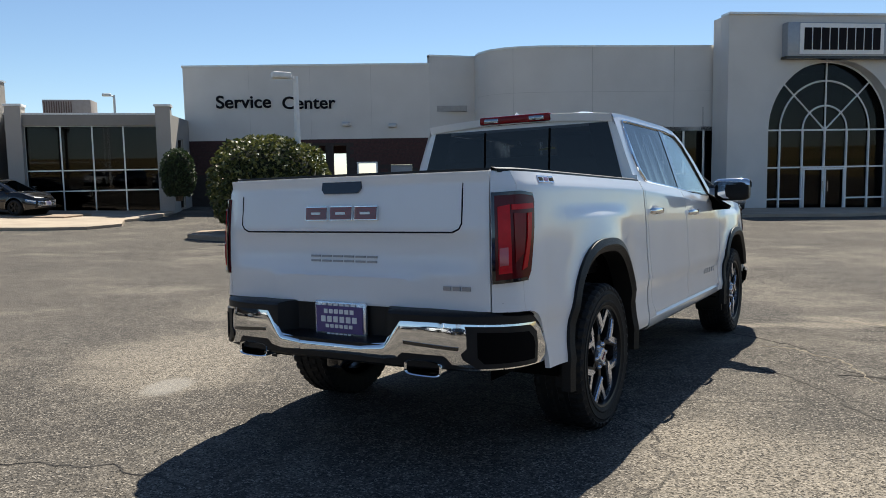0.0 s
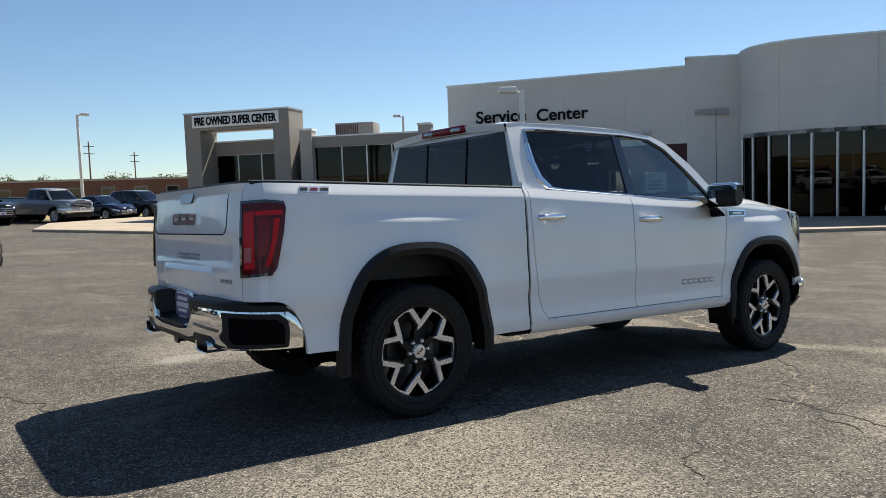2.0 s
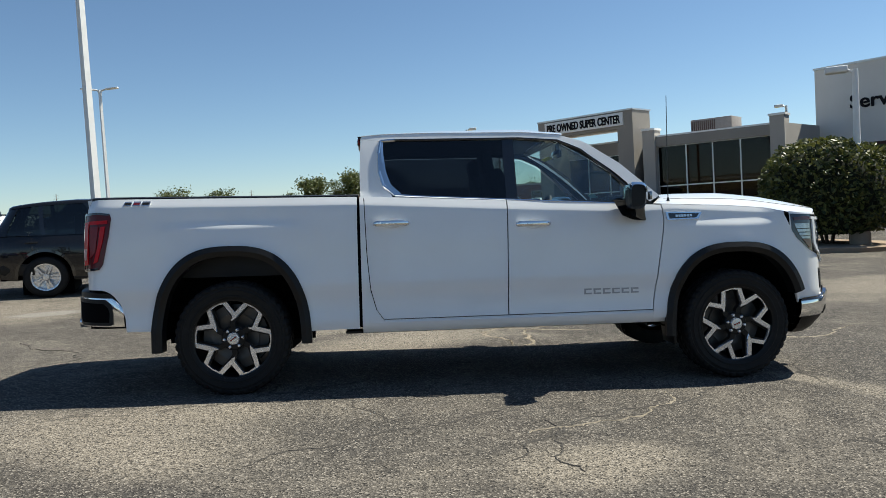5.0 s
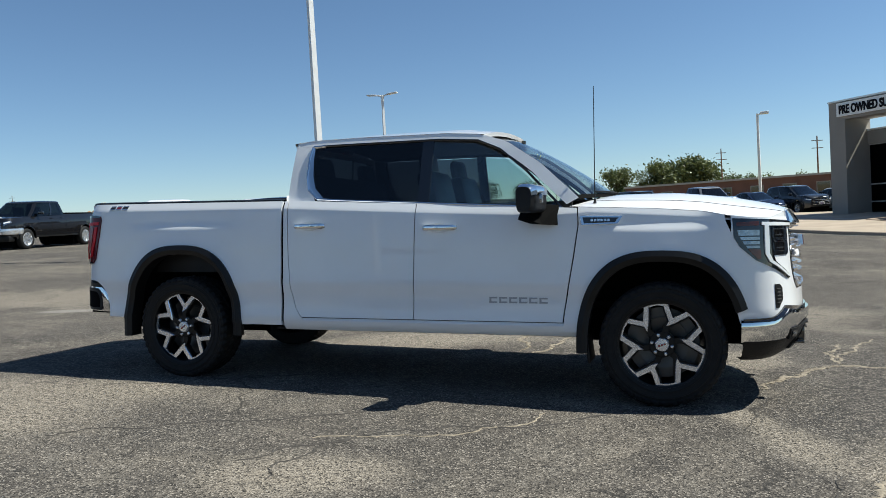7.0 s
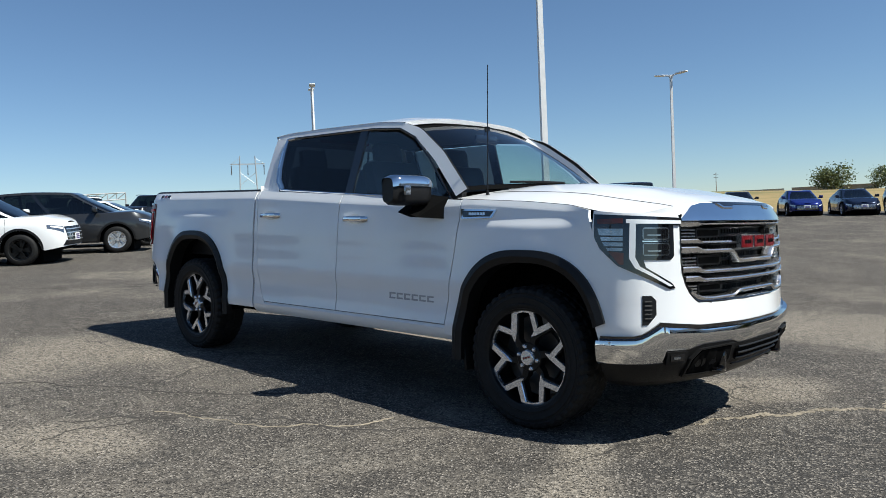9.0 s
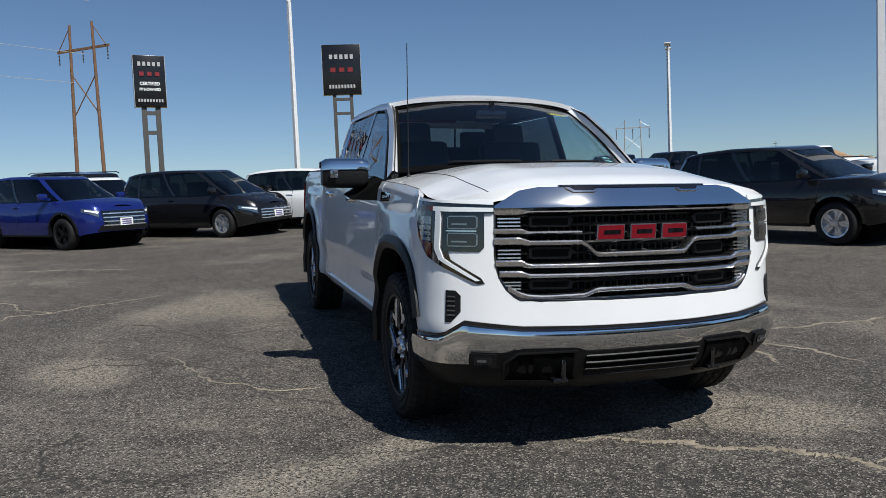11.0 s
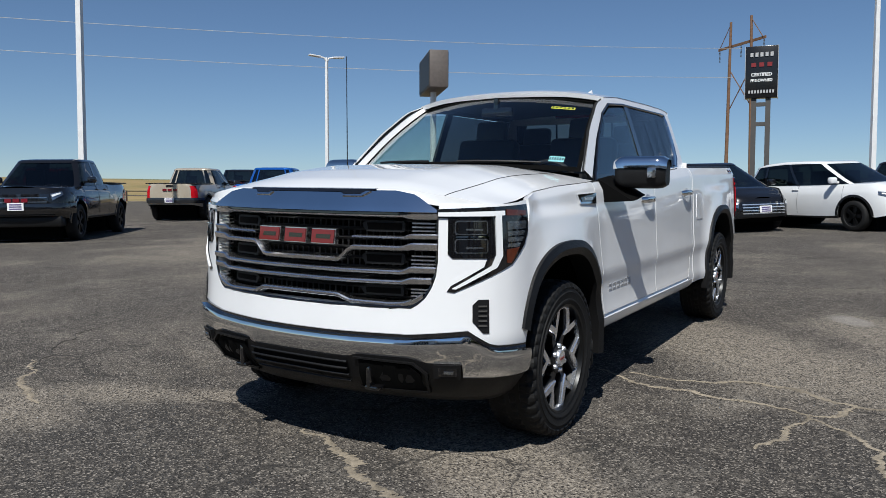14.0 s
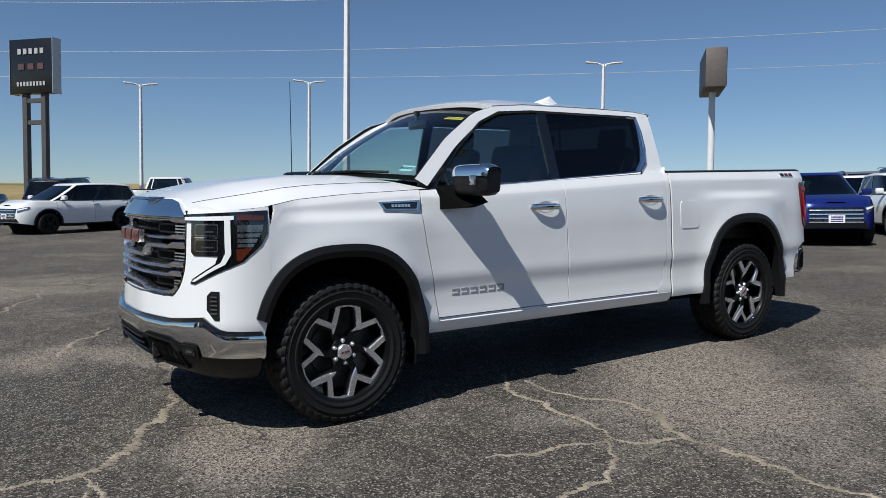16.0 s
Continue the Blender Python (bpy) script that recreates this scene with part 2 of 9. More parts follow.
WOOD = mat("utility_wood", (0.15, 0.085, 0.05), rough=0.9, var=0.25, scale=3, bump=0.4, bump_scale=30)
BARK = mat("bark", (0.10, 0.075, 0.055), rough=0.95, var=0.3, scale=4, bump=0.5, bump_scale=20)
# near-black: the shade of unlit rooms is put into the wall colour
INTERIOR = mat("unlit_interior", (0.03, 0.03, 0.03), rough=0.8, var=0.3, scale=0.5)
ROOFM = mat("roof_membrane", (0.35, 0.34, 0.33), rough=0.9, var=0.1)
BLUELAB = mat("pale_blue_label", (0.35, 0.70, 0.75), rough=0.5, var=0.03)
YELLOWLAB = mat("yellow_label", (0.75, 0.72, 0.05), rough=0.5, var=0.03)
PURPLE = mat("purple_plate", (0.09, 0.06, 0.20), rough=0.4, var=0.1, scale=30)
INK = mat("dark_ink", (0.010, 0.010, 0.013), rough=0.75, var=0.05, spec=0.15)


def leafmat(name, a, b):
    """Leaves that differ in colour from one to the next."""
    m = bpy.data.materials.new(name)
    m.use_nodes = True
    t = m.node_tree
    p = t.nodes["Principled BSDF"]
    p.inputs["Roughness"].default_value = 0.5
    g = t.nodes.new("ShaderNodeNewGeometry")
    r = t.nodes.new("ShaderNodeValToRGB")
    r.color_ramp.elements[0].color, r.color_ramp.elements[1].color = (*a, 1), (*b, 1)
    t.links.new(g.outputs["Random Per Island"], r.inputs[0])
    t.links.new(r.outputs[0], p.inputs["Base Color"])
    tl = t.nodes.new("ShaderNodeBsdfTranslucent")
    t.links.new(r.outputs[0], tl.inputs[0])
    mx = t.nodes.new("ShaderNodeMixShader")
    mx.inputs[0].default_value = 0.25
    o = t.nodes["Material Output"]
    t.links.new(p.outputs[0], mx.inputs[1])
    t.links.new(tl.outputs[0], mx.inputs[2])
    t.links.new(mx.outputs[0], o.inputs[0])
    return m


LEAF = leafmat("tree_leaf", (0.066, 0.092, 0.032), (0.145, 0.165, 0.062))
LEAF_BUSH = leafmat("bush_leaf", (0.014, 0.032, 0.006), (0.17, 0.17, 0.045))
LEAF_DARK = leafmat("clipped_leaf", (0.012, 0.028, 0.008), (0.05, 0.075, 0.02))


def ground_material():
    """Worn asphalt on the lot, dry grass past its edges."""
    m = bpy.data.materials.new("asphalt_and_grass")
    m.use_nodes = True
    t = m.node_tree
    N, Lk = t.nodes.new, t.links.new
    b = t.nodes["Principled BSDF"]
    b.inputs["Roughness"].default_value = 0.95
    b.inputs["Specular IOR Level"].default_value = 0.15
    co = N("ShaderNodeTexCoord").outputs["Object"]

    def noise_n(scale, detail=6, rough=0.6, dist=0.0):
        n = N("ShaderNodeTexNoise")
        n.inputs["Scale"].default_value, n.inputs["Detail"].default_value = scale, detail
        n.inputs["Roughness"].default_value, n.inputs["Distortion"].default_value = rough, dist
        Lk(co, n.inputs["Vector"])
        return n.outputs["Fac"]

    def rng(v, a, c, lo=0.0, hi=1.0):
        r = N("ShaderNodeMapRange")
        r.inputs["From Min"].default_value, r.inputs["From Max"].default_value = a, c
        r.inputs["To Min"].default_value, r.inputs["To Max"].default_value = lo, hi
        Lk(v, r.inputs["Value"])
        return r.outputs[0]

    def mix(f, x, y):
        n = N("ShaderNodeMix")
        n.data_type = 'RGBA'
        Lk(f, n.inputs[0])
        for k, v in ((6, x), (7, y)):
            if isinstance(v, tuple):
                n.inputs[k].default_value = (*v, 1)
            else:
                Lk(v, n.inputs[k])
        return n.outputs[2]

    def mul(x, y):
        n = N("ShaderNodeMath")
        n.operation = 'MULTIPLY'
        Lk(x, n.inputs[0])
        if isinstance(y, float):
            n.inputs[1].default_value = y
        else:
            Lk(y, n.inputs[1])
        return n.outputs[0]

    def add2(x, y):
        n = N("ShaderNodeMath")
        Lk(x, n.inputs[0])
        Lk(y, n.inputs[1])
        return n.outputs[0]

    def biggest(x, y):
        n = N("ShaderNodeMath")
        n.operation = 'MAXIMUM'
        Lk(x, n.inputs[0])
        Lk(y, n.inputs[1])
        return n.outputs[0]

    def spot(x, y, rx, ry, turn, inner=0.2):
        """1 in the middle of an ellipse, 0 outside it."""
        mp = N("ShaderNodeMapping")
        mp.vector_type = 'TEXTURE'
        mp.inputs["Location"].default_value = (x, y, 0)
        mp.inputs["Rotation"].default_value = (0, 0, radians(turn))
        mp.inputs["Scale"].default_value = (rx, ry, 1000)
        Lk(co, mp.inputs["Vector"])
        ln = N("ShaderNodeVectorMath")
        ln.operation = 'LENGTH'
        Lk(mp.outputs[0], ln.inputs[0])
        return rng(ln.outputs["Value"], inner, 1.0, 1.0, 0.0)
    grain = noise_n(46, 3, 0.7)
    base = mix(rng(noise_n(0.12, 6, 0.65, 0.2), 0.38, 0.62), (0.064, 0.057, 0.051), (0.104, 0.093, 0.081))
    base = mix(rng(noise_n(0.9, 8, 0.7, 0.4), 0.54, 0.66, 0.0, 0.8), base, (0.050, 0.047, 0.044))
    # dusty, worn places
    worn = None
    for q in WORN:
        e = spot(*q)
        worn = e if worn is None else biggest(worn, e)
    dust = add2(mul(noise_n(0.42, 9, 0.72, 0.3), 0.72), mul(grain, 0.28))
    dust = add2(dust, mul(worn, 0.21))
    base = mix(rng(dust, 0.50, 0.61, 0.0, 0.75), base, (0.30, 0.262, 0.212))
    base = mix(rng(noise_n(1.7, 9, 0.75, 0.2), 0.54, 0.64, 0.0, 0.42), base, (0.25, 0.228, 0.195))
    base = mix(rng(noise_n(5.5, 7, 0.8, 0.2), 0.53, 0.66, 0.0, 0.5), base, (0.235, 0.208, 0.172))
    base = mix(rng(noise_n(3.1, 8, 0.8, 0.3), 0.54, 0.64, 0.0, 0.55), base, (0.040, 0.038, 0.037))
    base = mix(rng(noise_n(0.28, 8, 0.7, 0.3), 0.52, 0.64, 0.0, 0.6), base, (0.052, 0.050, 0.049))
    base = mix(rng(add2(mul(worn, 0.40), mul(noise_n(1.3, 10, 0.8, 0.5), 0.95)), 0.60, 0.84, 0.0, 0.55), base, (0.32, 0.278, 0.222))
    # aggregate
    v = N("ShaderNodeTexVoronoi")
    v.inputs["Scale"].default_value = 115
    Lk(co, v.inputs["Vector"])
    sep = N("ShaderNodeSeparateColor")
    Lk(v.outputs["Color"], sep.inputs[0])
    base = mix(rng(sep.outputs[0], 0.66, 0.90, 0.0, 0.66), base, (0.42, 0.375, 0.32))
    base = mix(rng(sep.outputs[1], 0.52, 0.90, 0.0, 0.9), base, (0.018, 0.017, 0.016))
    base = mix(rng(grain, 0.45, 0.62, 0.0, 0.65), base, (0.036, 0.034, 0.032))
    base = mix(rng(noise_n(17, 4, 0.75), 0.55, 0.68, 0.0, 0.5), base, (0.20, 0.178, 0.15))
    # pale dried puddles
    wet = None
    for q in OVALS:
        e = spot(*q, 0.6)
        wet = e if wet is None else biggest(wet, e)
    base = mix(mul(wet, 0.5), base, (0.30, 0.285, 0.26))
    # hair cracks
    wv = N("ShaderNodeTexNoise")
    wv.inputs["Scale"].default_value, wv.inputs["Detail"].default_value = 1.3, 6
    Lk(co, wv.inputs["Vector"])
    sc = N("ShaderNodeVectorMath")
    sc.operation = 'SCALE'
    sc.inputs["Scale"].default_value = 0.9
    Lk(wv.outputs["Color"], sc.inputs[0])
    ad = N("ShaderNodeVectorMath")
    Lk(co, ad.inputs[0])
    Lk(sc.outputs[0], ad.inputs[1])
    vc = N("ShaderNodeTexVoronoi")
    vc.feature = 'DISTANCE_TO_EDGE'
    vc.inputs["Scale"].default_value = 0.34
    Lk(ad.outputs[0], vc.inputs["Vector"])
    crack = mul(rng(vc.outputs["Distance"], 0.0015, 0.005, 1.0, 0.0), rng(noise_n(0.35, 3), 0.50, 0.58))
    base = mix(mul(crack, 0.8), base, (0.035, 0.033, 0.031))
    # grass mask: past the lot's edges
    def side(nx, ny, d):
        dp = N("ShaderNodeVectorMath")
        dp.operation = 'DOT_PRODUCT'
        Lk(co, dp.inputs[0])
        dp.inputs[1].default_value = (nx, ny, 0)
        wob = mul(noise_n(0.5, 4), 1.2)
        s = N("ShaderNodeMath")
        Lk(dp.outputs["Value"], s.inputs[0])
        Lk(wob, s.inputs[1])
        return rng(s.outputs[0], d, d + 0.4)
    mask = None
    for nx, ny, d in LOT_EDGES:
        s = side(nx, ny, d)
        if mask is None:
            mask = s
        else:
            mxn = N("ShaderNodeMath")
            mxn.operation = 'MAXIMUM'
            Lk(mask, mxn.inputs[0])
            Lk(s, mxn.inputs[1])
            mask = mxn.outputs[0]
    grass = mix(rng(noise_n(0.25, 8, 0.7), 0.35, 0.65), (0.34, 0.25, 0.12), (0.22, 0.18, 0.08))
    grass = mix(rng(noise_n(0.02, 4), 0.5, 0.62), grass, (0.14, 0.14, 0.06))
    Lk(mix(mask, base, grass), b.inputs["Base Color"])
    bp = N("ShaderNodeBump")
    bp.inputs["Strength"].default_value, bp.inputs["Distance"].default_value = 0.8, 0.006
    Lk(v.outputs["Distance"], bp.inputs["Height"])
    Lk(bp.outputs[0], b.inputs["Normal"])
    return m


# worn and dried places: x, y, half axes, turn
WORN = [(4.55, -1.75, 0.75, 0.30, 118), (4.98, -1.9, 0.85, 0.42, 75), (4.25, -1.15, 0.5, 0.22, 120), (1.3, 1.5, 2.6, 0.9, 52), (0.3, 2.9, 2.0, 1.0, 40), (-0.3, -1.6, 1.6, 0.5, 10), (2.1, -2.9, 0.7, 0.5, 30), (4.3, 0.9, 1.0, 0.5, 60),
        (-0.4, -2.2, 1.6, 0.7, -30), (-4.0, -8.0, 6.0, 4.0, 30), (-6.0, 4.5, 5.0, 2.2, 40), (4.0, 4.5, 3.0, 1.5, 20), (10.0, 6.0, 4.0, 1.6, 30), (6.5, -7.0, 4.0, 2.0, 0)]
OVALS = [(-0.50, 2.10, 0.33, 0.19, 30), (-7.97, -6.93, 0.55, 0.25, 20), (-3.9, 5.28, 0.6, 0.3, 30), (-4.94, 2.82, 0.5, 0.25, 35)]
# outward normals and distances of the lot's edges
LOT_EDGES = [(-0.77, -0.64, 43.0), (-0.72, 0.69, 52.0), (0.02, 1.0, 47.0), (0.2, -0.98, 60.0)]
GROUND = ground_material()

# ---- ground ----
def build_ground():
    k = 120
    s = np.sinh(np.linspace(-7.2, 7.2, 2 * k + 1)) / math.sinh(7.2) * 2500 * 1.0
    s = np.sign(s) * (np.abs(s) + np.abs(np.linspace(-30, 30, 2 * k + 1)))
    xs, ys = s + 2, s
    X, Y = np.meshgrid(xs, ys, indexing='ij')
    Z = np.concatenate([heights(c) for c in np.array_split(np.stack([X.ravel(), Y.ravel()], 1), 60)])
    n = len(xs)
    verts = np.stack([X.ravel(), Y.ravel(), Z], 1)
    i = np.arange(n * n).reshape(n, n)
    faces = np.stack([i[:-1, :-1], i[1:, :-1], i[1:, 1:], i[:-1, 1:]], -1).reshape(-1, 4)
    me = bpy.data.meshes.new("ground")
    me.from_pydata(verts.tolist(), [], faces.tolist())
    me.materials.append(GROUND)
    for p in me.polygons:
        p.use_smooth = True
    tagged(new("ground", me), "worn cracked grey asphalt lot running out into dry grass", "ground", kind="structure")


build_ground()


# ---- buildings ----
def frame2(p, q):
    """Axes of a wall that runs from p to q in plan: a matrix whose x goes along, y into the building, z up."""
    d = Vector((q[0] - p[0], q[1] - p[1], 0))
    ln = d.length
    d.normalize()
    n = Vector((-d.y, d.x, 0))
    m = Matrix((d, n, Vector((0, 0, 1)))).transposed().to_4x4()
    m.translation = Vector((p[0], p[1], 0))
    return m, ln


def wall_mesh(bm, m, x0, x1, z0, z1, thick, holes=()):
    """A wall from x0 to x1, with rectangular holes (x0, x1, z0, z1) through it."""
    xs = sorted({x0, x1, *[h[0] for h in holes], *[h[1] for h in holes]})
    for a, b in zip(xs, xs[1:]):
        cuts = sorted((h[2], h[3]) for h in holes if h[0] < (a + b) / 2 < h[1])
        z = z0
        for c0, c1 in cuts + [(z1, z1)]:
            if c0 - z > 1e-4:
                add_box(bm, (a + b) / 2, thick / 2, (z + c0) / 2, b - a, thick, c0 - z, m=m)
            z = c1


def curtain(parent, m, x0, x1, z0, z1, xs, zs, y=0.12, doors=()):
    """Panes between aluminium mullions at the given places."""
    xs, zs = [x0, *xs, x1], [z0, *zs, z1]
    win = link("window", None, parent)
    bm = bmesh.new()
    for x in xs:
        add_box(bm, x, y, (z0 + z1) / 2, 0.06, 0.10, z1 - z0, m=m)
    for z in zs:
        for a, b in zip(xs, xs[1:]):
            add_box(bm, (a + b) / 2, y + 0.002, z, b - a - 0.06, 0.09, 0.06, m=m)
    part("window_frame", bm, ALUM, win, smooth=False)
    for a, b in zip(xs, xs[1:]):
        for c, d in zip(zs, zs[1:]):
            bm = bmesh.new()
            add_box(bm, (a + b) / 2, y, (c + d) / 2, b - a - 0.05, 0.012, d - c - 0.05, m=m)
            part("pane", bm, GLASS_B, win, smooth=False)
    for x, z in doors:
        bm = bmesh.new()
        add_tube(bm, [m @ Vector((x, y - 0.10, z - 0.2)), m @ Vector((x, y - 0.10, z + 0.2))], 0.015)
        part("door_handle", bm, CHROME, win)


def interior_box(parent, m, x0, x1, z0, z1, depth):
    # closed near-black box, so the glass shows an unlit room
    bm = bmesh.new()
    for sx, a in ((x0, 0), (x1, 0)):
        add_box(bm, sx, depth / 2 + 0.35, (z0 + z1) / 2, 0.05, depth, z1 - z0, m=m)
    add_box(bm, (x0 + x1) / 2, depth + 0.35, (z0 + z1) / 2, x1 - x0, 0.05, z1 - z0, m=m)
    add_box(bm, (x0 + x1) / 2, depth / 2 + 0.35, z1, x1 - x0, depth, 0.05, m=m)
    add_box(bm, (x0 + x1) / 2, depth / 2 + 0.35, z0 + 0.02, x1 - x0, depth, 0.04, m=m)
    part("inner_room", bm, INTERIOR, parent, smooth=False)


def lettering(name, text, m, size, material, parent, depth=0.03, squeeze=1.0, bold=0.0, width=None):
    """Raised letters; m's x goes along the words, its z up, and -y towards the reader."""
    cu = bpy.data.curves.new(name, 'FONT')
    cu.body, cu.size, cu.extrude, cu.align_x, cu.offset = text, size, depth, 'CENTER', bold
    tmp = new(name, cu)
    dg = bpy.context.evaluated_depsgraph_get()
    me = bpy.data.meshes.new_from_object(tmp.evaluated_get(dg))
    bpy.data.objects.remove(tmp)
    if width:
        xs = [v.co.x for v in me.vertices]
        squeeze = width / (max(xs) - min(xs))
    me.transform(m @ pose(0, 0, 0, 90) @ Matrix.Diagonal((squeeze, 1, 1, 1)))
    me.materials.clear()
    me.materials.append(material)
    return link(name, me, parent)


def block_word(name, m, x0, x1, z0, z1, n, material, parent, depth=0.04, gap=0.25, slots=True):
    """A name drawn as a row of n plain blocks."""
    w = (x1 - x0) / n
    bm = bmesh.new()
    for i in range(n):
        a, b = x0 + i * w + w * gap / 2, x0 + (i + 1) * w - w * gap / 2
        add_box(bm, (a + b) / 2, -depth / 2, (z0 + z1) / 2, b - a, depth, z1 - z0, m=m)
    return part(name, bm, material, parent, smooth=False)


def service_wing():
    """The stuccoed service building: brick below, open bays, lettering."""
    p, q = (23.42, 30.0), (30.55, 19.25)
    m, ln = frame2(p, q)
    house = root("service_building", Matrix(), "pale stucco service building with dark brick base and open bays", "building")
    top, mid, low = 7.2, 3.38, -0.6
    bm = bmesh.new()
    wall_mesh(bm, m, 0, ln, mid, top, 0.35)
    part("upper_wall", bm, STUCCO, house, "pale stucco with fine joints", smooth=False)
    bm = bmesh.new()
    add_box(bm, ln / 2, 0.16, top + 0.05, ln + 0.1, 0.44, 0.10, m=m)
    part("parapet_cap", bm, ALUM, house, smooth=False)
    for x in (3.4, 6.6, 9.8):
        bm = bmesh.new()
        add_box(bm, x, -0.001, (mid + top) / 2, 0.012, 0.006, top - mid, m=m)
        part("wall_joint", bm, JOINT, house, smooth=False)
    bays = [(2.0, 4.55, low, 3.05), (5.05, 7.30, low, 3.05), (7.70, 8.40, low, 3.05), (8.95, 10.05, low, 2.15), (10.75, 11.90, low, 1.98)]
    bm = bmesh.new()
    wall_mesh(bm, m, 0, ln, low, mid, 0.45, bays)
    bw = part("brick_wall", bm, MORTAR, house, "dark maroon brick", smooth=False)
    # the brick courses, proud of their joints
    rng = random.Random(5)
    for j in range(20):
        z0 = low + 0.199 * j
        for i in range(34):
            x0 = 0.4 * i - (0.2 if j % 2 else 0.0)
            a, b = max(0.0, x0), min(ln, x0 + 0.385)
            if b - a < 0.08 or any(a < bx1 + 0.02 and b > bx0 - 0.02 and z0 < bz1 for bx0, bx1, bz0, bz1 in bays) or z0 < 1.4:
                continue
            bm = bmesh.new()
            add_box(bm, (a + b) / 2, 0.0, z0 + 0.093, b - a, 0.03 + rng.uniform(-0.006, 0.006), 0.185, m=m)
            part("brick", bm, BRICKM, bw, smooth=False)
    # side and rear walls with an opening to the light beyond
    bm = bmesh.new()
    add_box(bm, 0.2, 6, (low + top) / 2, 0.35, 11.9, top - low, m=m)
    wall_mesh(bm, m @ Matrix.Translation((0, 12, 0)), 0, ln + 4, low, top, 0.35, [(0.8, 7.4, low, 2.95), (7.7, 15.8, low, 2.95)])
    part("rear_wall", bm, BRICKM, house, smooth=False)
    bm = bmesh.new()
    add_box(bm, ln / 2 + 1, 6.2, 4.9, ln + 2, 12.2, 0.3, m=m)
    part("roof", bm, ROOFM, house, smooth=False)
    bm = bmesh.new()
    add_box(bm, 11.325, 0.2, 0.69, 1.14, 0.05, 2.56, m=m)
    d = part("door", bm, mat("grey_door", (0.34, 0.36, 0.39), rough=0.5, var=0.05), house, "grey painted steel door", smooth=False)
    for k, (a, b) in enumerate(((0.30, 0.12), (0.36, 0.12), (0.42, 0.12))):
        bm = bmesh.new()
        add_box(bm, 11.325, 0.165, 1.50 - 0.19 * k, 2 * a, 0.012, b * 0.7, m=m)
        part("door_notice", bm, INK, d, smooth=False)
    bm = bmesh.new()
    add_box(bm, 10.86, 0.14, 0.55, 0.05, 0.09, 0.05, m=m)
    part("door_handle", bm, CHROME, d, smooth=False)
    bm = bmesh.new()
    wall_mesh(bm, m @ Matrix.Translation((0, -0.03, 0)), 8.95, 10.05, low, 2.15, 0.12, [(9.03, 9.97, low, 2.07)])
    part("door_frame", bm, SIGNWHT, house, smooth=False)
    # wall lamps
    for x, z in ((8.45, 4.15), (10.9, 4.05)):
        bm = bmesh.new()
        add_box(bm, x, -0.12, z, 0.42, 0.24, 0.2, bevel=0.03, m=m)
        part("wall_lamp", bm, GALV, house)
    lettering("lettering", "Service", m @ Matrix.Translation((3.10, -0.02, 5.08)), 0.92, INK, house, 0.04, 1.0, 0.016, width=2.86)
    lettering("lettering", "Center", m @ Matrix.Translation((6.50, -0.02, 5.00)), 0.90, INK, house, 0.04, 1.0, 0.016, width=2.80)
    return house, m, bays, low, mid, ln


service_wing()


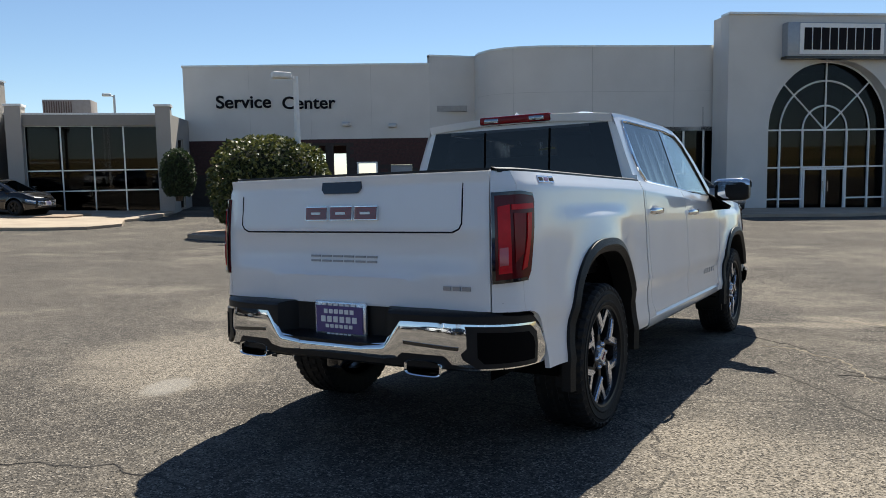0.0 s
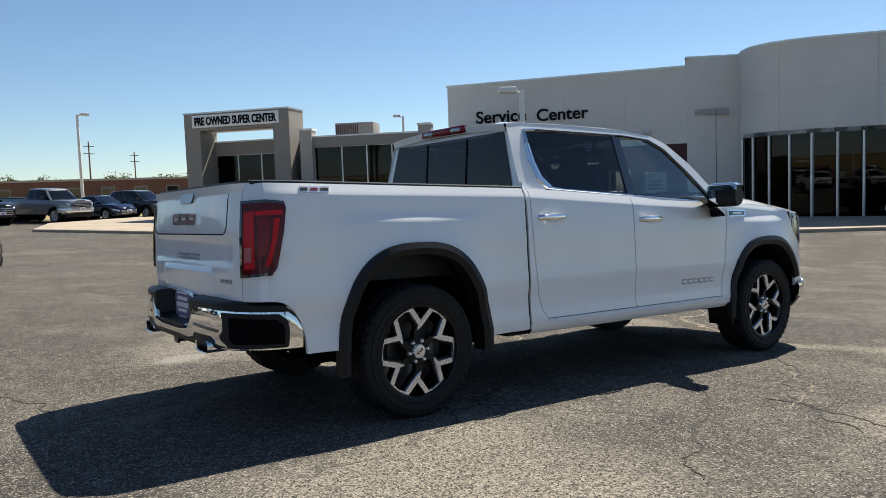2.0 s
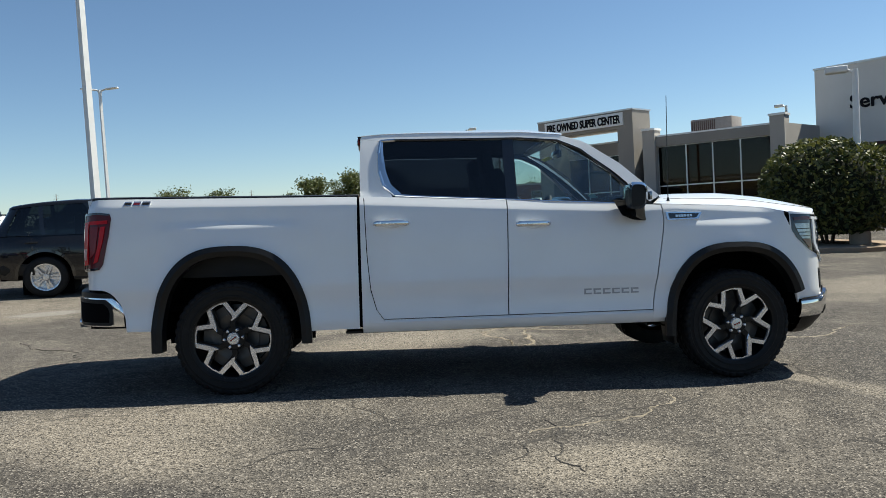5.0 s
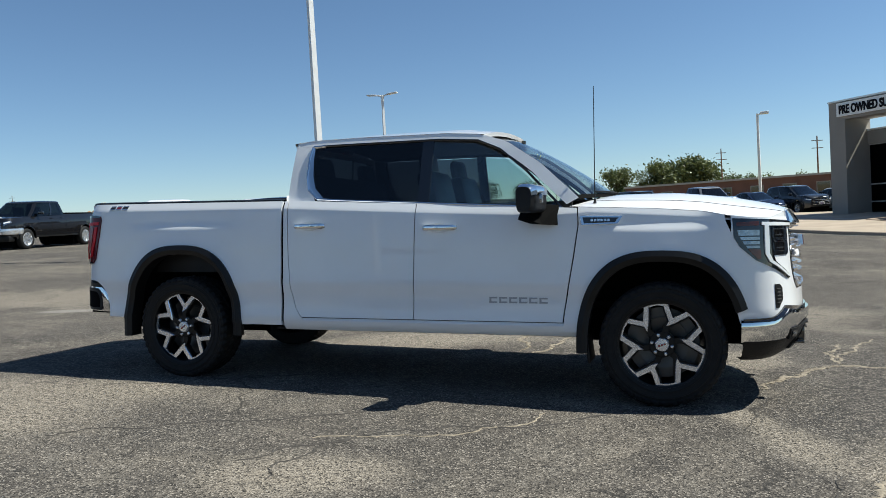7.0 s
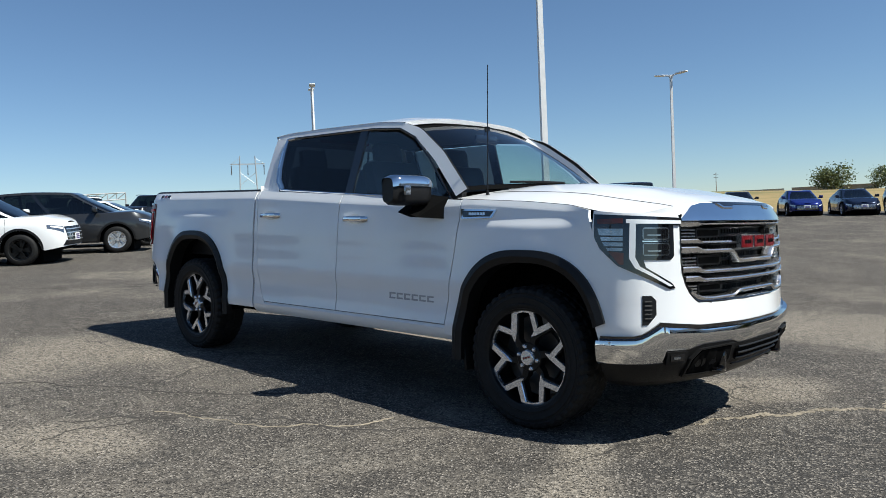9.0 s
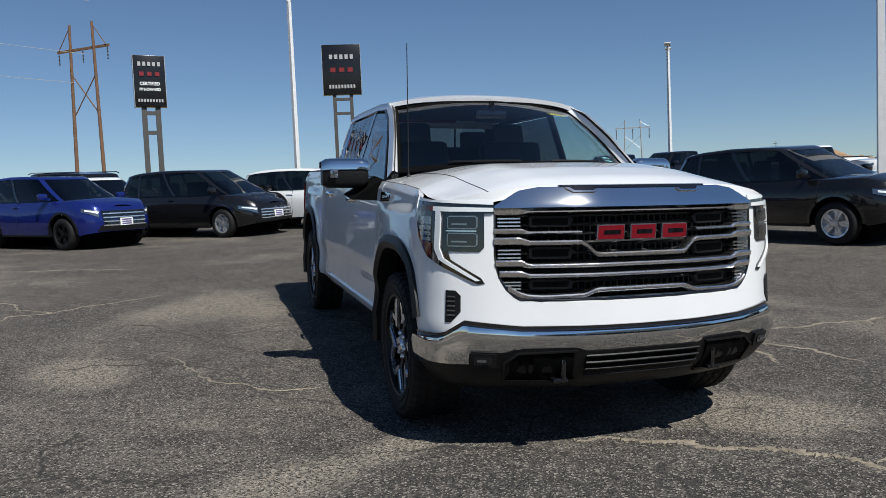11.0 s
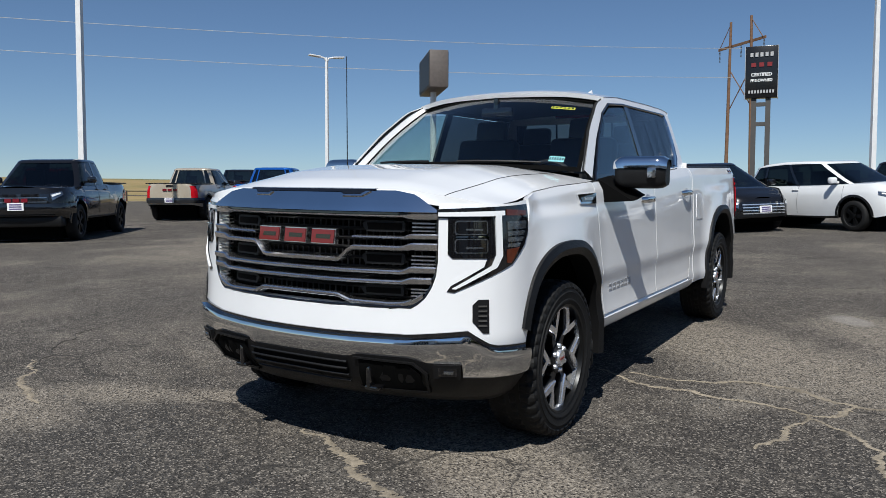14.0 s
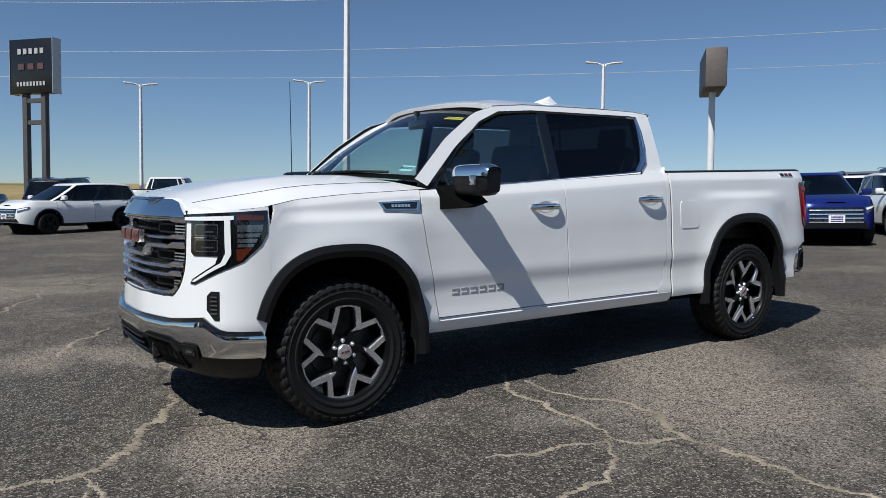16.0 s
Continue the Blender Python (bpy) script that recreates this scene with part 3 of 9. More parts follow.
def show_room():
    """The curved showroom and the arched entrance."""
    house = root("showroom_building", Matrix(), "pale stucco dealership with curved wall and arched glass entrance", "building")
    low, top, wt = -0.9, 7.62, 3.42
    pts = [Vector((30.55, 19.25, 0)), Vector((32.45, 17.55, 0))]
    pts += [Vector((31.55, 16.75, 0)), Vector((31.05, 15.9, 0)), Vector((30.92, 15.0, 0)), Vector((31.1, 14.1, 0)), Vector((31.5, 13.25, 0)), Vector((32.1, 12.4, 0))]
    end = Vector((37.15, 5.55, 0))
    for i in range(1, 9):
        pts.append(Vector((32.1, 12.4, 0)).lerp(end, i / 8))
    # smoothed plan of the bulge
    fine = [pts[0], pts[1]]
    seg = pts[1:]
    for i in range(1, len(seg)):
        fine.append(seg[i - 1].lerp(seg[i], 0.5))
        fine.append(seg[i])

    def strip(bm, line, z0, z1, inset=0.0, th=0.3):
        rows = []
        for i, p in enumerate(line):
            d = (line[min(i + 1, len(line) - 1)] - line[max(i - 1, 0)]).normalized()
            n = Vector((-d.y, d.x, 0))
            a, b = p + n * inset, p + n * (inset + th)
            rows.append([a + Vector((0, 0, z0)), a + Vector((0, 0, z1)), b + Vector((0, 0, z1)), b + Vector((0, 0, z0))])
        add_grid(bm, rows, close_v=True)
    bm = bmesh.new()
    strip(bm, fine, wt, top)
    part("upper_wall", bm, STUCCO, house, "pale stucco", sharp=25)
    bm = bmesh.new()
    strip(bm, fine, top, top + 0.1, -0.05, 0.4)
    part("parapet_cap", bm, ALUM, house, sharp=25)
    bm = bmesh.new()
    strip(bm, fine[2:], 5.42, 5.435, -0.004, 0.02)
    for p in fine[8::8]:
        add_box(bm, p.x, p.y, (wt + top) / 2, 0.018, 0.018, top - wt)
    part("wall_joint", bm, JOINT, house, smooth=False)
    bm = bmesh.new()
    strip(bm, fine[:3], low, wt)
    part("flank_wall", bm, STUCCO, house, smooth=False)
    # glazing below the wall
    win = link("window", None, house)
    bay = pts[2:]
    bm = bmesh.new()
    for i, p in enumerate(bay):
        d = (bay[min(i + 1, len(bay) - 1)] - bay[max(i - 1, 0)]).normalized()
        add_box(bm, p.x, p.y, (low + wt) / 2, 0.09 if i % 4 else 0.16, 0.09, wt - low)
    part("window_frame", bm, ALUM, win, smooth=False)
    for a, b in zip(bay, bay[1:]):
        for k in range(1):
            bm = bmesh.new()
            d = b - a
            n = Vector((-d.y, d.x, 0)).normalized() * 0.1
            add_prism(bm, [a + n + Vector((0, 0, low)), b + n + Vector((0, 0, low)), b + n + Vector((0, 0, wt)), a + n + Vector((0, 0, wt))], n * 0.12)
            part("pane", bm, GLASS_B, win, smooth=False)
    # near-black back, ceiling and floor stand in for the showroom's inner shade
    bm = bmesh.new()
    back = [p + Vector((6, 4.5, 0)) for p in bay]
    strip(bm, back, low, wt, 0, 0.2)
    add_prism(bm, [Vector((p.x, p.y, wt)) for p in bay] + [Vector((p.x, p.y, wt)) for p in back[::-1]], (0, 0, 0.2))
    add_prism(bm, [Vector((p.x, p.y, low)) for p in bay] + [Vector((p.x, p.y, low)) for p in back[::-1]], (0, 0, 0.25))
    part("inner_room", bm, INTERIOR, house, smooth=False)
    # entrance block
    m, ln = frame2((35.42, 5.05), (42.6, -3.85))
    th, tz = 8.9, low
    cx, hw, spring = 5.62, 3.45, 3.33
    out = [(0, tz), (cx - hw, tz), (cx - hw, spring)]
    k = 28
    for i in range(1, k):
        a = math.pi - math.pi * i / k
        out.append((cx + hw * math.cos(a), spring + hw * math.sin(a)))
    out += [(cx + hw, spring), (cx + hw, tz), (ln, tz), (ln, th), (0, th)]
    bm = bmesh.new()
    add_prism(bm, [m @ Vector((x, 0, z)) for x, z in out], m.to_3x3() @ Vector((0, 0.75, 0)))
    part("entrance_wall", bm, STUCCO, house, "pale stucco with a tall arch", smooth=False)
    bm = bmesh.new()
    for x in (0.2, ln - 0.2):
        add_box(bm, x, 1.15, (tz + th) / 2, 0.4, 0.78, th - tz, m=m)
    add_box(bm, ln / 2, 1.42, 8.0, ln - 0.82, 0.24, 1.78, m=m)
    part("block_wall", bm, STUCCO, house, smooth=False)
    bm = bmesh.new()
    add_box(bm, ln / 2, 0.3, th + 0.05, ln + 0.1, 0.85, 0.1, m=m)
    part("parapet_cap", bm, ALUM, house, smooth=False)
    # arched window
    aw = link("arched_window", None, house)
    bm = bmesh.new()
    y = 0.62

    def arc(r, w=0.05, steps=28):
        add_tube(bm, [m @ Vector((cx + r * math.cos(math.pi * i / steps), y, spring + r * math.sin(math.pi * i / steps))) for i in range(steps + 1)], w, 4)
    for r in (3.40, 2.46, 1.22):
        arc(r)
    for a in (45, 90, 135):
        a = radians(a)
        add_tube(bm, [m @ Vector((cx, y, spring)), m @ Vector((cx + 3.38 * math.cos(a), y, spring + 3.38 * math.sin(a)))], 0.045, 4)
    for x in (-3.40, -2.46, -1.22, 0.0, 1.22, 2.46, 3.40):
        z0 = tz if abs(x) > 0.5 else 1.45
        add_box(bm, cx + x, y, (z0 + spring) / 2, 0.08, 0.1, spring - z0, m=m)
    for z in (spring, 1.45):
        add_box(bm, cx, y, z, 6.8, 0.09, 0.08, m=m)
    for s in (-1, 1):
        add_box(bm, cx + s * 2.31, y, -0.15, 2.1, 0.09, 0.08, m=m)
    part("window_frame", bm, SIGNWHT, aw, smooth=False)
    bm = bmesh.new()
    pane = [(cx - hw, tz), (cx - hw, spring)] + [(cx + hw * math.cos(math.pi - math.pi * i / 24), spring + hw * math.sin(math.pi * i / 24)) for i in range(1, 24)] + [(cx + hw, spring), (cx + hw, tz)]
    add_prism(bm, [m @ Vector((x, y + 0.06, z)) for x, z in pane], m.to_3x3() @ Vector((0, 0.012, 0)))
    part("pane", bm, GLASS_B, aw, smooth=False)
    for s in (-1, 1):
        bm = bmesh.new()
        wall_mesh(bm, m @ Matrix.Translation((0, y - 0.08, 0)), cx + (0.02 if s > 0 else -1.16), cx + (1.16 if s > 0 else -0.02), tz, 1.40, 0.07,
                  [(cx + (0.10 if s > 0 else -1.08), cx + (1.08 if s > 0 else -0.10), tz + 0.15, 1.31)])
        dr = part("door", bm, SIGNWHT, aw, "white framed glass door", smooth=False)
        bm = bmesh.new()
        add_tube(bm, [m @ Vector((cx + s * 0.14, y - 0.16, 0.2)), m @ Vector((cx + s * 0.14, y - 0.16, 0.75))], 0.02)
        part("door_handle", bm, CHROME, dr)
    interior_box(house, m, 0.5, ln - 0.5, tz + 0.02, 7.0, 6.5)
    # sign over the arch
    sg = root("entrance_sign", Matrix(), "grey sign box with white panel and dark block lettering", "sign")
    bm = bmesh.new()
    add_box(bm, cx, -0.25, 7.66, 5.7, 0.5, 1.62, bevel=0.02, m=m)
    part("sign_box", bm, mat("sign_blue_grey", (0.32, 0.35, 0.39), rough=0.4, metal=0.3, var=0.05), sg)
    bm = bmesh.new()
    add_box(bm, cx, -0.52, 7.68, 4.45, 0.05, 1.46, m=m)
    part("sign_panel", bm, SIGNWHT, sg, smooth=False)
    bm = bmesh.new()
    add_box(bm, cx, -0.25, 6.79, 5.8, 0.52, 0.12, m=m)
    part("sign_base", bm, SIGNBLK, sg, smooth=False)
    block_word("lettering", m @ Matrix.Translation((0, -0.545, 0)), cx - 2.05, cx + 2.05, 7.15, 8.20, 9, INK, sg, 0.03, 0.16)
    return house


show_room()


def preowned():
    """The low taupe building with its portal."""
    house = root("preowned_building", Matrix(), "low taupe stucco building with dark shopfront glass", "building")
    # right part with four panes
    p, q = (15.3, 32.25), (20.25, 27.25)
    m, ln = frame2(p, q)
    low, top = -0.35, 4.45
    for x in (0.33, ln - 0.33):
        bm = bmesh.new()
        add_box(bm, x, 0.2, (low + 4.82) / 2, 0.66, 0.75, 4.82 - low, m=m)
        part("pillar", bm, TAUPE2, house, "light taupe pillar", smooth=False)
    bm = bmesh.new()
    for x in (0.33, ln - 0.33):
        add_box(bm, x, 0.2, 4.87, 0.76, 0.85, 0.1, m=m)
    add_box(bm, ln / 2, 0.35, top + 0.04, ln - 1.32, 0.7, 0.08, m=m)
    part("parapet_cap", bm, SIGNWHT, house, smooth=False)
    bm = bmesh.new()
    wall_mesh(bm, m, 0.66, ln - 0.66, 3.95, top, 0.5)
    part("lintel", bm, TAUPE, house, smooth=False)
    w0, w1 = 0.66, ln - 0.66
    k = (w1 - w0) / 4
    curtain(house, m, w0, w1, low, 3.95, [w0 + k * 1.05, w0 + k * 2.0, w0 + k * 2.95], [0.95, 1.9], 0.25, doors=[(w0 + k * 1.9, 0.9), (w0 + k * 2.1, 0.9)])
    interior_box(house, m, 0.2, ln - 0.2, low, 4.2, 6.0)
    # flank towards the service bays
    mf, lf = frame2((20.25, 27.25), (23.5, 29.85))
    bm = bmesh.new()
    wall_mesh(bm, mf, 0.0, lf, low, top, 0.3, [(1.4, 2.6, low, 3.4)])
    part("flank_wall", bm, TAUPE2, house, smooth=False)
    curtain(house, mf, 1.4, 2.6, low, 3.4, [], [1.9], 0.1)
    bm = bmesh.new()
    add_prism(bm, [(15.8, 32.5, top - 0.3), (20.4, 27.9, top - 0.3), (26, 33.5, top - 0.3), (21, 40, top - 0.3)], (0, 0, 0.2))
    part("roof", bm, ROOFM, house, smooth=False)
    # wall behind the portal
    p2, q2 = (12.5, 38.3), (16.6, 33.0)
    m2, l2 = frame2(p2, q2)
    bm = bmesh.new()
    wall_mesh(bm, m2, 0, l2, 3.85, 4.55, 0.4)
    wall_mesh(bm, m2, -0.9, 0, low, 4.55, 0.4)
    part("lintel", bm, TAUPE, house, smooth=False)
    bm = bmesh.new()
    add_box(bm, l2 / 2, 0.3, 4.6, l2 + 1, 0.7, 0.08, m=m2)
    part("parapet_cap", bm, SIGNWHT, house, smooth=False)
    k = l2 / 5
    curtain(house, m2, 0, l2, low, 3.85, [k * 1.3, k * 2.4, k * 3.5], [0.9, 1.8], 0.15, doors=[(k * 2.3, 0.9)])
    interior_box(house, m2, 0.1, l2, low, 4.2, 5.0)
    # portal
    gate = root("entrance_portal", Matrix(), "tall taupe stucco portal with a name board", "portal")
    m3, l3 = frame2((10.95, 37.75), (14.95, 32.85))
    hz = 6.08
    for x0, x1 in ((0, 0.95), (l3 - 0.95, l3)):
        bm = bmesh.new()
        add_box(bm, (x0 + x1) / 2, 0.88, (low + hz) / 2, x1 - x0, 1.76, hz - low, m=m3)
        part("pillar", bm, TAUPE, gate, smooth=False)
    bm = bmesh.new()
    add_box(bm, l3 / 2, 0.88, 5.62, l3 - 1.9, 1.76, 0.92, m=m3)
    part("beam", bm, TAUPE, gate, smooth=False)
    bm = bmesh.new()
    add_box(bm, l3 / 2, 0.88, hz + 0.04, l3 + 0.08, 1.86, 0.08, m=m3)
    part("cap", bm, ALUM, gate, smooth=False)
    bm = bmesh.new()
    add_box(bm, l3 / 2, -0.05, 5.66, l3 - 1.1, 0.1, 0.68, m=m3)
    bd = part("name_board", bm, SIGNWHT, gate, "white board with black letters", smooth=False)
    lettering("lettering", "PRE OWNED SUPER CENTER", m3 @ Matrix.Translation((l3 / 2, -0.12, 5.45)), 0.60, INK, bd, 0.02, 0.78, 0.018, width=(l3 - 1.1) * 0.94)
    # roof unit
    unit = root("rooftop_unit", Matrix(), "brown and grey rooftop air conditioning unit", "roof unit")
    mu = Matrix.Translation((21.3, 36.6, 0)) @ pose(0, 0, 0, 0, 0, -46)
    bm = bmesh.new()
    add_box(bm, 0, 0, 5.0, 2.4, 1.6, 1.5, bevel=0.02, m=mu)
    part("cabinet", bm, mat("unit_grey", (0.30, 0.27, 0.25), rough=0.6, var=0.08), unit)
    bm = bmesh.new()
    for i in range(12):
        add_box(bm, -1.1 + i * 0.12, -0.82, 5.2, 0.05, 0.03, 0.9, m=mu)
    part("grille", bm, mat("unit_brown", (0.10, 0.055, 0.045), rough=0.6), unit, smooth=False)


preowned()


def apron(name, pts, h, material, label, cat="pavement", kind="structure"):
    """A raised slab with a kerb's edge, following the ground."""
    bm = bmesh.new()
    edge = []
    for a, b in zip(pts, pts[1:] + pts[:1]):
        k = max(1, int(math.dist(a, b) / 2.0))
        for i in range(k):
            edge.append((a[0] + (b[0] - a[0]) * i / k, a[1] + (b[1] - a[1]) * i / k))
    zs = heights(edge)
    lo = [bm.verts.new((x, y, z - 0.3)) for (x, y), z in zip(edge, zs)]
    hi = [bm.verts.new((x, y, z + h - 0.02)) for (x, y), z in zip(edge, zs)]
    cx, cy = sum(p[0] for p in edge) / len(edge), sum(p[1] for p in edge) / len(edge)
    inn = []
    for (x, y), z in zip(edge, zs):
        d = math.hypot(cx - x, cy - y)
        inn.append(bm.verts.new((x + (cx - x) / d * 0.03, y + (cy - y) / d * 0.03, z + h)))
    n = len(edge)
    for i in range(n):
        j = (i + 1) % n
        bm.faces.new((lo[i], lo[j], hi[j], hi[i]))
        bm.faces.new((hi[i], hi[j], inn[j], inn[i]))
    f = bm.faces.new(inn)
    f.normal_update()
    bmesh.ops.triangulate(bm, faces=[f])
    return tagged(part(name, bm, material, sharp=30), label, cat, kind=kind)

# ---- the white pickup ----
def interp(tab, v):
    """Smooth reading of a table of (key, value) at v."""
    if v <= tab[0][0]:
        return tab[0][1]
    for (a, p), (b, q) in zip(tab, tab[1:]):
        if v <= b:
            return p + (q - p) * (v - a) / (b - a)
    return tab[-1][1]


def spline(pts, k=12):
    """A finer line through the points (Catmull-Rom)."""
    pts = [Vector(p) for p in pts]
    out = []
    for i in range(len(pts) - 1):
        p0, p1, p2, p3 = pts[max(i - 1, 0)], pts[i], pts[i + 1], pts[min(i + 2, len(pts) - 1)]
        for j in range(k):
            t = j / k
            out.append(0.5 * (2 * p1 + (p2 - p0) * t + (2 * p0 - 5 * p1 + 4 * p2 - p3) * t * t + (3 * p1 - p0 - 3 * p2 + p3) * t ** 3))
    out.append(pts[-1])
    return out


def smooth(v):
    v = min(1.0, max(0.0, v))
    return v * v * (3 - 2 * v)


class Plan:
    """A line in plan, walked by its length; place(u, z, off) mirrors for negative u."""

    def __init__(self, pts, lean):
        self.line = spline([(x, y, 0) for x, y in pts])
        self.len = [0.0]
        for a, b in zip(self.line, self.line[1:]):
            self.len.append(self.len[-1] + (b - a).length)
        self.lean = lean

    def place(self, u, z, off=0.0):
        s, v = (1, u) if u >= 0 else (-1, -u)
        v = min(v, self.len[-1] - 1e-4)
        i = max(j for j, l in enumerate(self.len) if l <= v)
        i = min(i, len(self.line) - 2)
        t = (v - self.len[i]) / (self.len[i + 1] - self.len[i])
        p = self.line[i].lerp(self.line[i + 1], t)
        d = (self.line[min(i + 2, len(self.line) - 1)] - self.line[max(i - 1, 0)]).normalized()
        n = Vector((d.y, -d.x, 0))
        p = p + n * (off + interp(self.lean, z))
        return Vector((p.x, s * p.y, z))


FRONT = Plan([(4.655, 0), (4.65, 0.24), (4.61, 0.46), (4.547, 0.685), (4.477, 0.828), (4.385, 0.930), (4.23, 0.980), (3.9, 0.987)],
             [(0.3, -0.10), (0.45, 0.0), (0.62, 0.03), (0.8, 0.02), (1.0, 0.008), (1.19, -0.004), (1.3, -0.03)])
REAR = Plan([(-1.075, 0), (-1.075, 0.4), (-1.068, 0.70), (-1.045, 0.80), (-1.00, 0.872), (-0.90, 0.925), (-0.6, 0.95)],
            [(0.5, 0.0), (0.85, 0.0), (1.0, 0.012), (1.2, 0.008), (1.38, -0.01), (1.46, -0.03)])


def rear(u, z, off=0.0):
    # the line runs the other way round the rear, so its outside is the other side
    s, v = (1, u) if u >= 0 else (-1, -u)
    v = min(v, REAR.len[-1] - 1e-4)
    i = min(max(j for j, l in enumerate(REAR.len) if l <= v), len(REAR.line) - 2)
    t = (v - REAR.len[i]) / (REAR.len[i + 1] - REAR.len[i])
    p = REAR.line[i].lerp(REAR.line[i + 1], t)
    d = (REAR.line[min(i + 2, len(REAR.line) - 1)] - REAR.line[max(i - 1, 0)]).normalized()
    k = smooth((v - 0.74) / 0.24)
    p = p + Vector((-d.y, d.x, 0)) * (off + (1 - k) * interp(REAR.lean, z) + k * (body_y(-0.8, z) - 0.947))
    return Vector((p.x, s * p.y, z))


front = FRONT.place
BUMPER = Plan([(-1.195, 0), (-1.19, 0.35), (-1.165, 0.60), (-1.125, 0.745), (-1.06, 0.845), (-0.97, 0.915), (-0.86, 0.950), (-0.755, 0.962)], [(0.5, 0.0), (0.9, 0.0)])
BUMPER_END = BUMPER.len[-1] - 0.002


def tail(u, z, off=0.0):
    """A point of the rear bumper's face, off metres outside it."""
    return BUMPER.place(u, z, -off)


WB, RW = 3.745, 0.408
REAR_UP = 0.032
ARCH = ((0.0, 0.434, 0.500, 0.624), (WB, 0.402, 0.495, 0.580))
SIDE = [(0.40, 0.945), (0.46, 0.972), (0.52, 0.986), (0.60, 0.974), (0.70, 0.969), (0.79, 0.984), (0.88, 0.976), (1.02, 0.968)]


def crease_z(x):
    """The height of the fold along the shoulder."""
    return interp([(-1.2, 1.392), (0.92, 1.372), (0.97, 1.368), (2.2, 1.305), (3.0, 1.272), (3.3, 1.285), (4.3, 1.22)], x)


def body_y(x, z):
    """Half the width of the body's side, wheel arches aside."""
    if z <= 1.02:
        return interp(SIDE, z)
    c = crease_z(x)
    if z <= c:
        t = (z - 1.02) / (c - 1.02)
        return 0.968 - 0.024 * t ** 1.6
    return 0.944 - 0.52 * (z - c)


def arch_z(x, grow=0.0):
    """The height of the wheel opening's edge over x, or None."""
    for cx, cz, a, h in ARCH:
        d = abs(x - cx) / (a + grow)
        if d < 1:
            return cz - 0.02 + (h + grow) * (1 - d ** 2.7) ** (1 / 2.2)
    return None


def side_y(x, z):
    y = body_y(x, z)
    top = y
    for cx, cz, a, h in ARCH:
        r = math.hypot((x - cx) / a, (z - cz) / h)
        y += 0.026 * math.exp(-((r - 1.0) / 0.22) ** 2) if z > 0.35 else 0
        # the swelling over the wheel, with a soft shelf at its top
        k = smooth((0.70 - abs(x - cx)) / 0.42)
        y += 0.022 * k * smooth((cz + h + 0.235 - z) / 0.075) * smooth((z - 0.55) / 0.35)
    if x > 3.96:
        w = smooth((x - 3.96) / 0.24)
        y = y * (1 - w) + w * (interp(FRONT_Y, x) + 0.96 * interp(FRONT.lean, z))
    if x < -0.66:
        w = smooth((-0.66 - x) / 0.30)
        y = y * (1 - w) + w * (interp(REAR_Y, x) + top - 0.947)
    return y


FRONT_Y = sorted((p.x, p.y) for p in FRONT.line if p.y > 0.7)
REAR_Y = sorted((p.x, p.y) for p in REAR.line if p.y > 0.84)


def sill_z(x):
    a = arch_z(x)
    low = 0.47 if x > -0.3 else interp([(-1.0, 0.812), (-0.90, 0.808), (-0.855, 0.795), (-0.81, 0.755), (-0.77, 0.690), (-0.745, 0.600), (-0.738, 0.508)], x)
    return max(low if a is None else a, low)


def belt(x):
    return 1.432 - 0.052 * (x - 1.0)


def rail(x):
    return 1.432 - 0.012 * (x - 0.9)


def fender_top(x):
    return interp([(3.0, 1.335), (3.3, 1.318), (3.7, 1.300), (4.0, 1.275), (4.2, 1.235), (4.4, 1.21)], x)


def cols(x0, x1, step=0.03):
    """Stations from x0 to x1, closer together at the wheel openings' ends."""
    n = max(2, int(abs(x1 - x0) / step))
    xs = [x0 + (x1 - x0) * i / n for i in range(n + 1)]
    for cx, cz, a, h in ARCH:
        for e in (cx - a, cx + a):
            for k in (-0.012, -0.004, 0.004, 0.012, 0.02, -0.02):
                if min(x0, x1) < e + k < max(x0, x1):
                    xs.append(e + k)
    if x0 < -0.8:
        xs += [-0.77, -0.757, -0.745, -0.7415, -0.738, -0.734]
    return sorted(xs)


def panel(name, s, e0, e1, zb, zt, parent, material, nv=30, label="", lip=0.025, rows=None):
    """A sheet of the body's side between the edges e0(z) and e1(z), zb(x) and zt(x), with its edge turned in."""
    us = cols(e0(0.9), e1(0.9))
    lo, hi = us[0], us[-1]
    us = [(u - lo) / (hi - lo) for u in us]
    bm = bmesh.new()
    grid = []
    for u in us:
        col = []
        for j in range(nv + 1):
            z = 0.9
            for _ in range(5):
                x = e0(z) + (e1(z) - e0(z)) * u
                lo_z, hi_z, c = zb(x), zt(x), crease_z(x)
                if c > hi_z - 0.02 or c < lo_z + 0.05:
                    z = lo_z + (hi_z - lo_z) * j / nv
                elif j <= nv - 4:
                    z = lo_z + (c - 0.004 - lo_z) * j / (nv - 4)
                else:
                    z = c + 0.004 + (hi_z - c - 0.004) * (j - nv + 3) / 3
            x = e0(z) + (e1(z) - e0(z)) * u
            col.append((x, z))
        grid.append(col)

    def P(x, z, d=0.0):
        return Vector((x, s * (side_y(x, z) - d), z))
    full = []
    for i, col in enumerate(grid):
        line = [P(col[0][0], col[0][1], lip)] + [P(x, z) for x, z in col] + [P(col[-1][0], col[-1][1], lip)]
        full.append(line)
    first = [Vector((p.x, p.y - s * lip, p.z)) for p in full[0]]
    last = [Vector((p.x, p.y - s * lip, p.z)) for p in full[-1]]
    add_grid(bm, [first] + full + [last])
    return part(name, bm, material, parent, label, sharp=40)


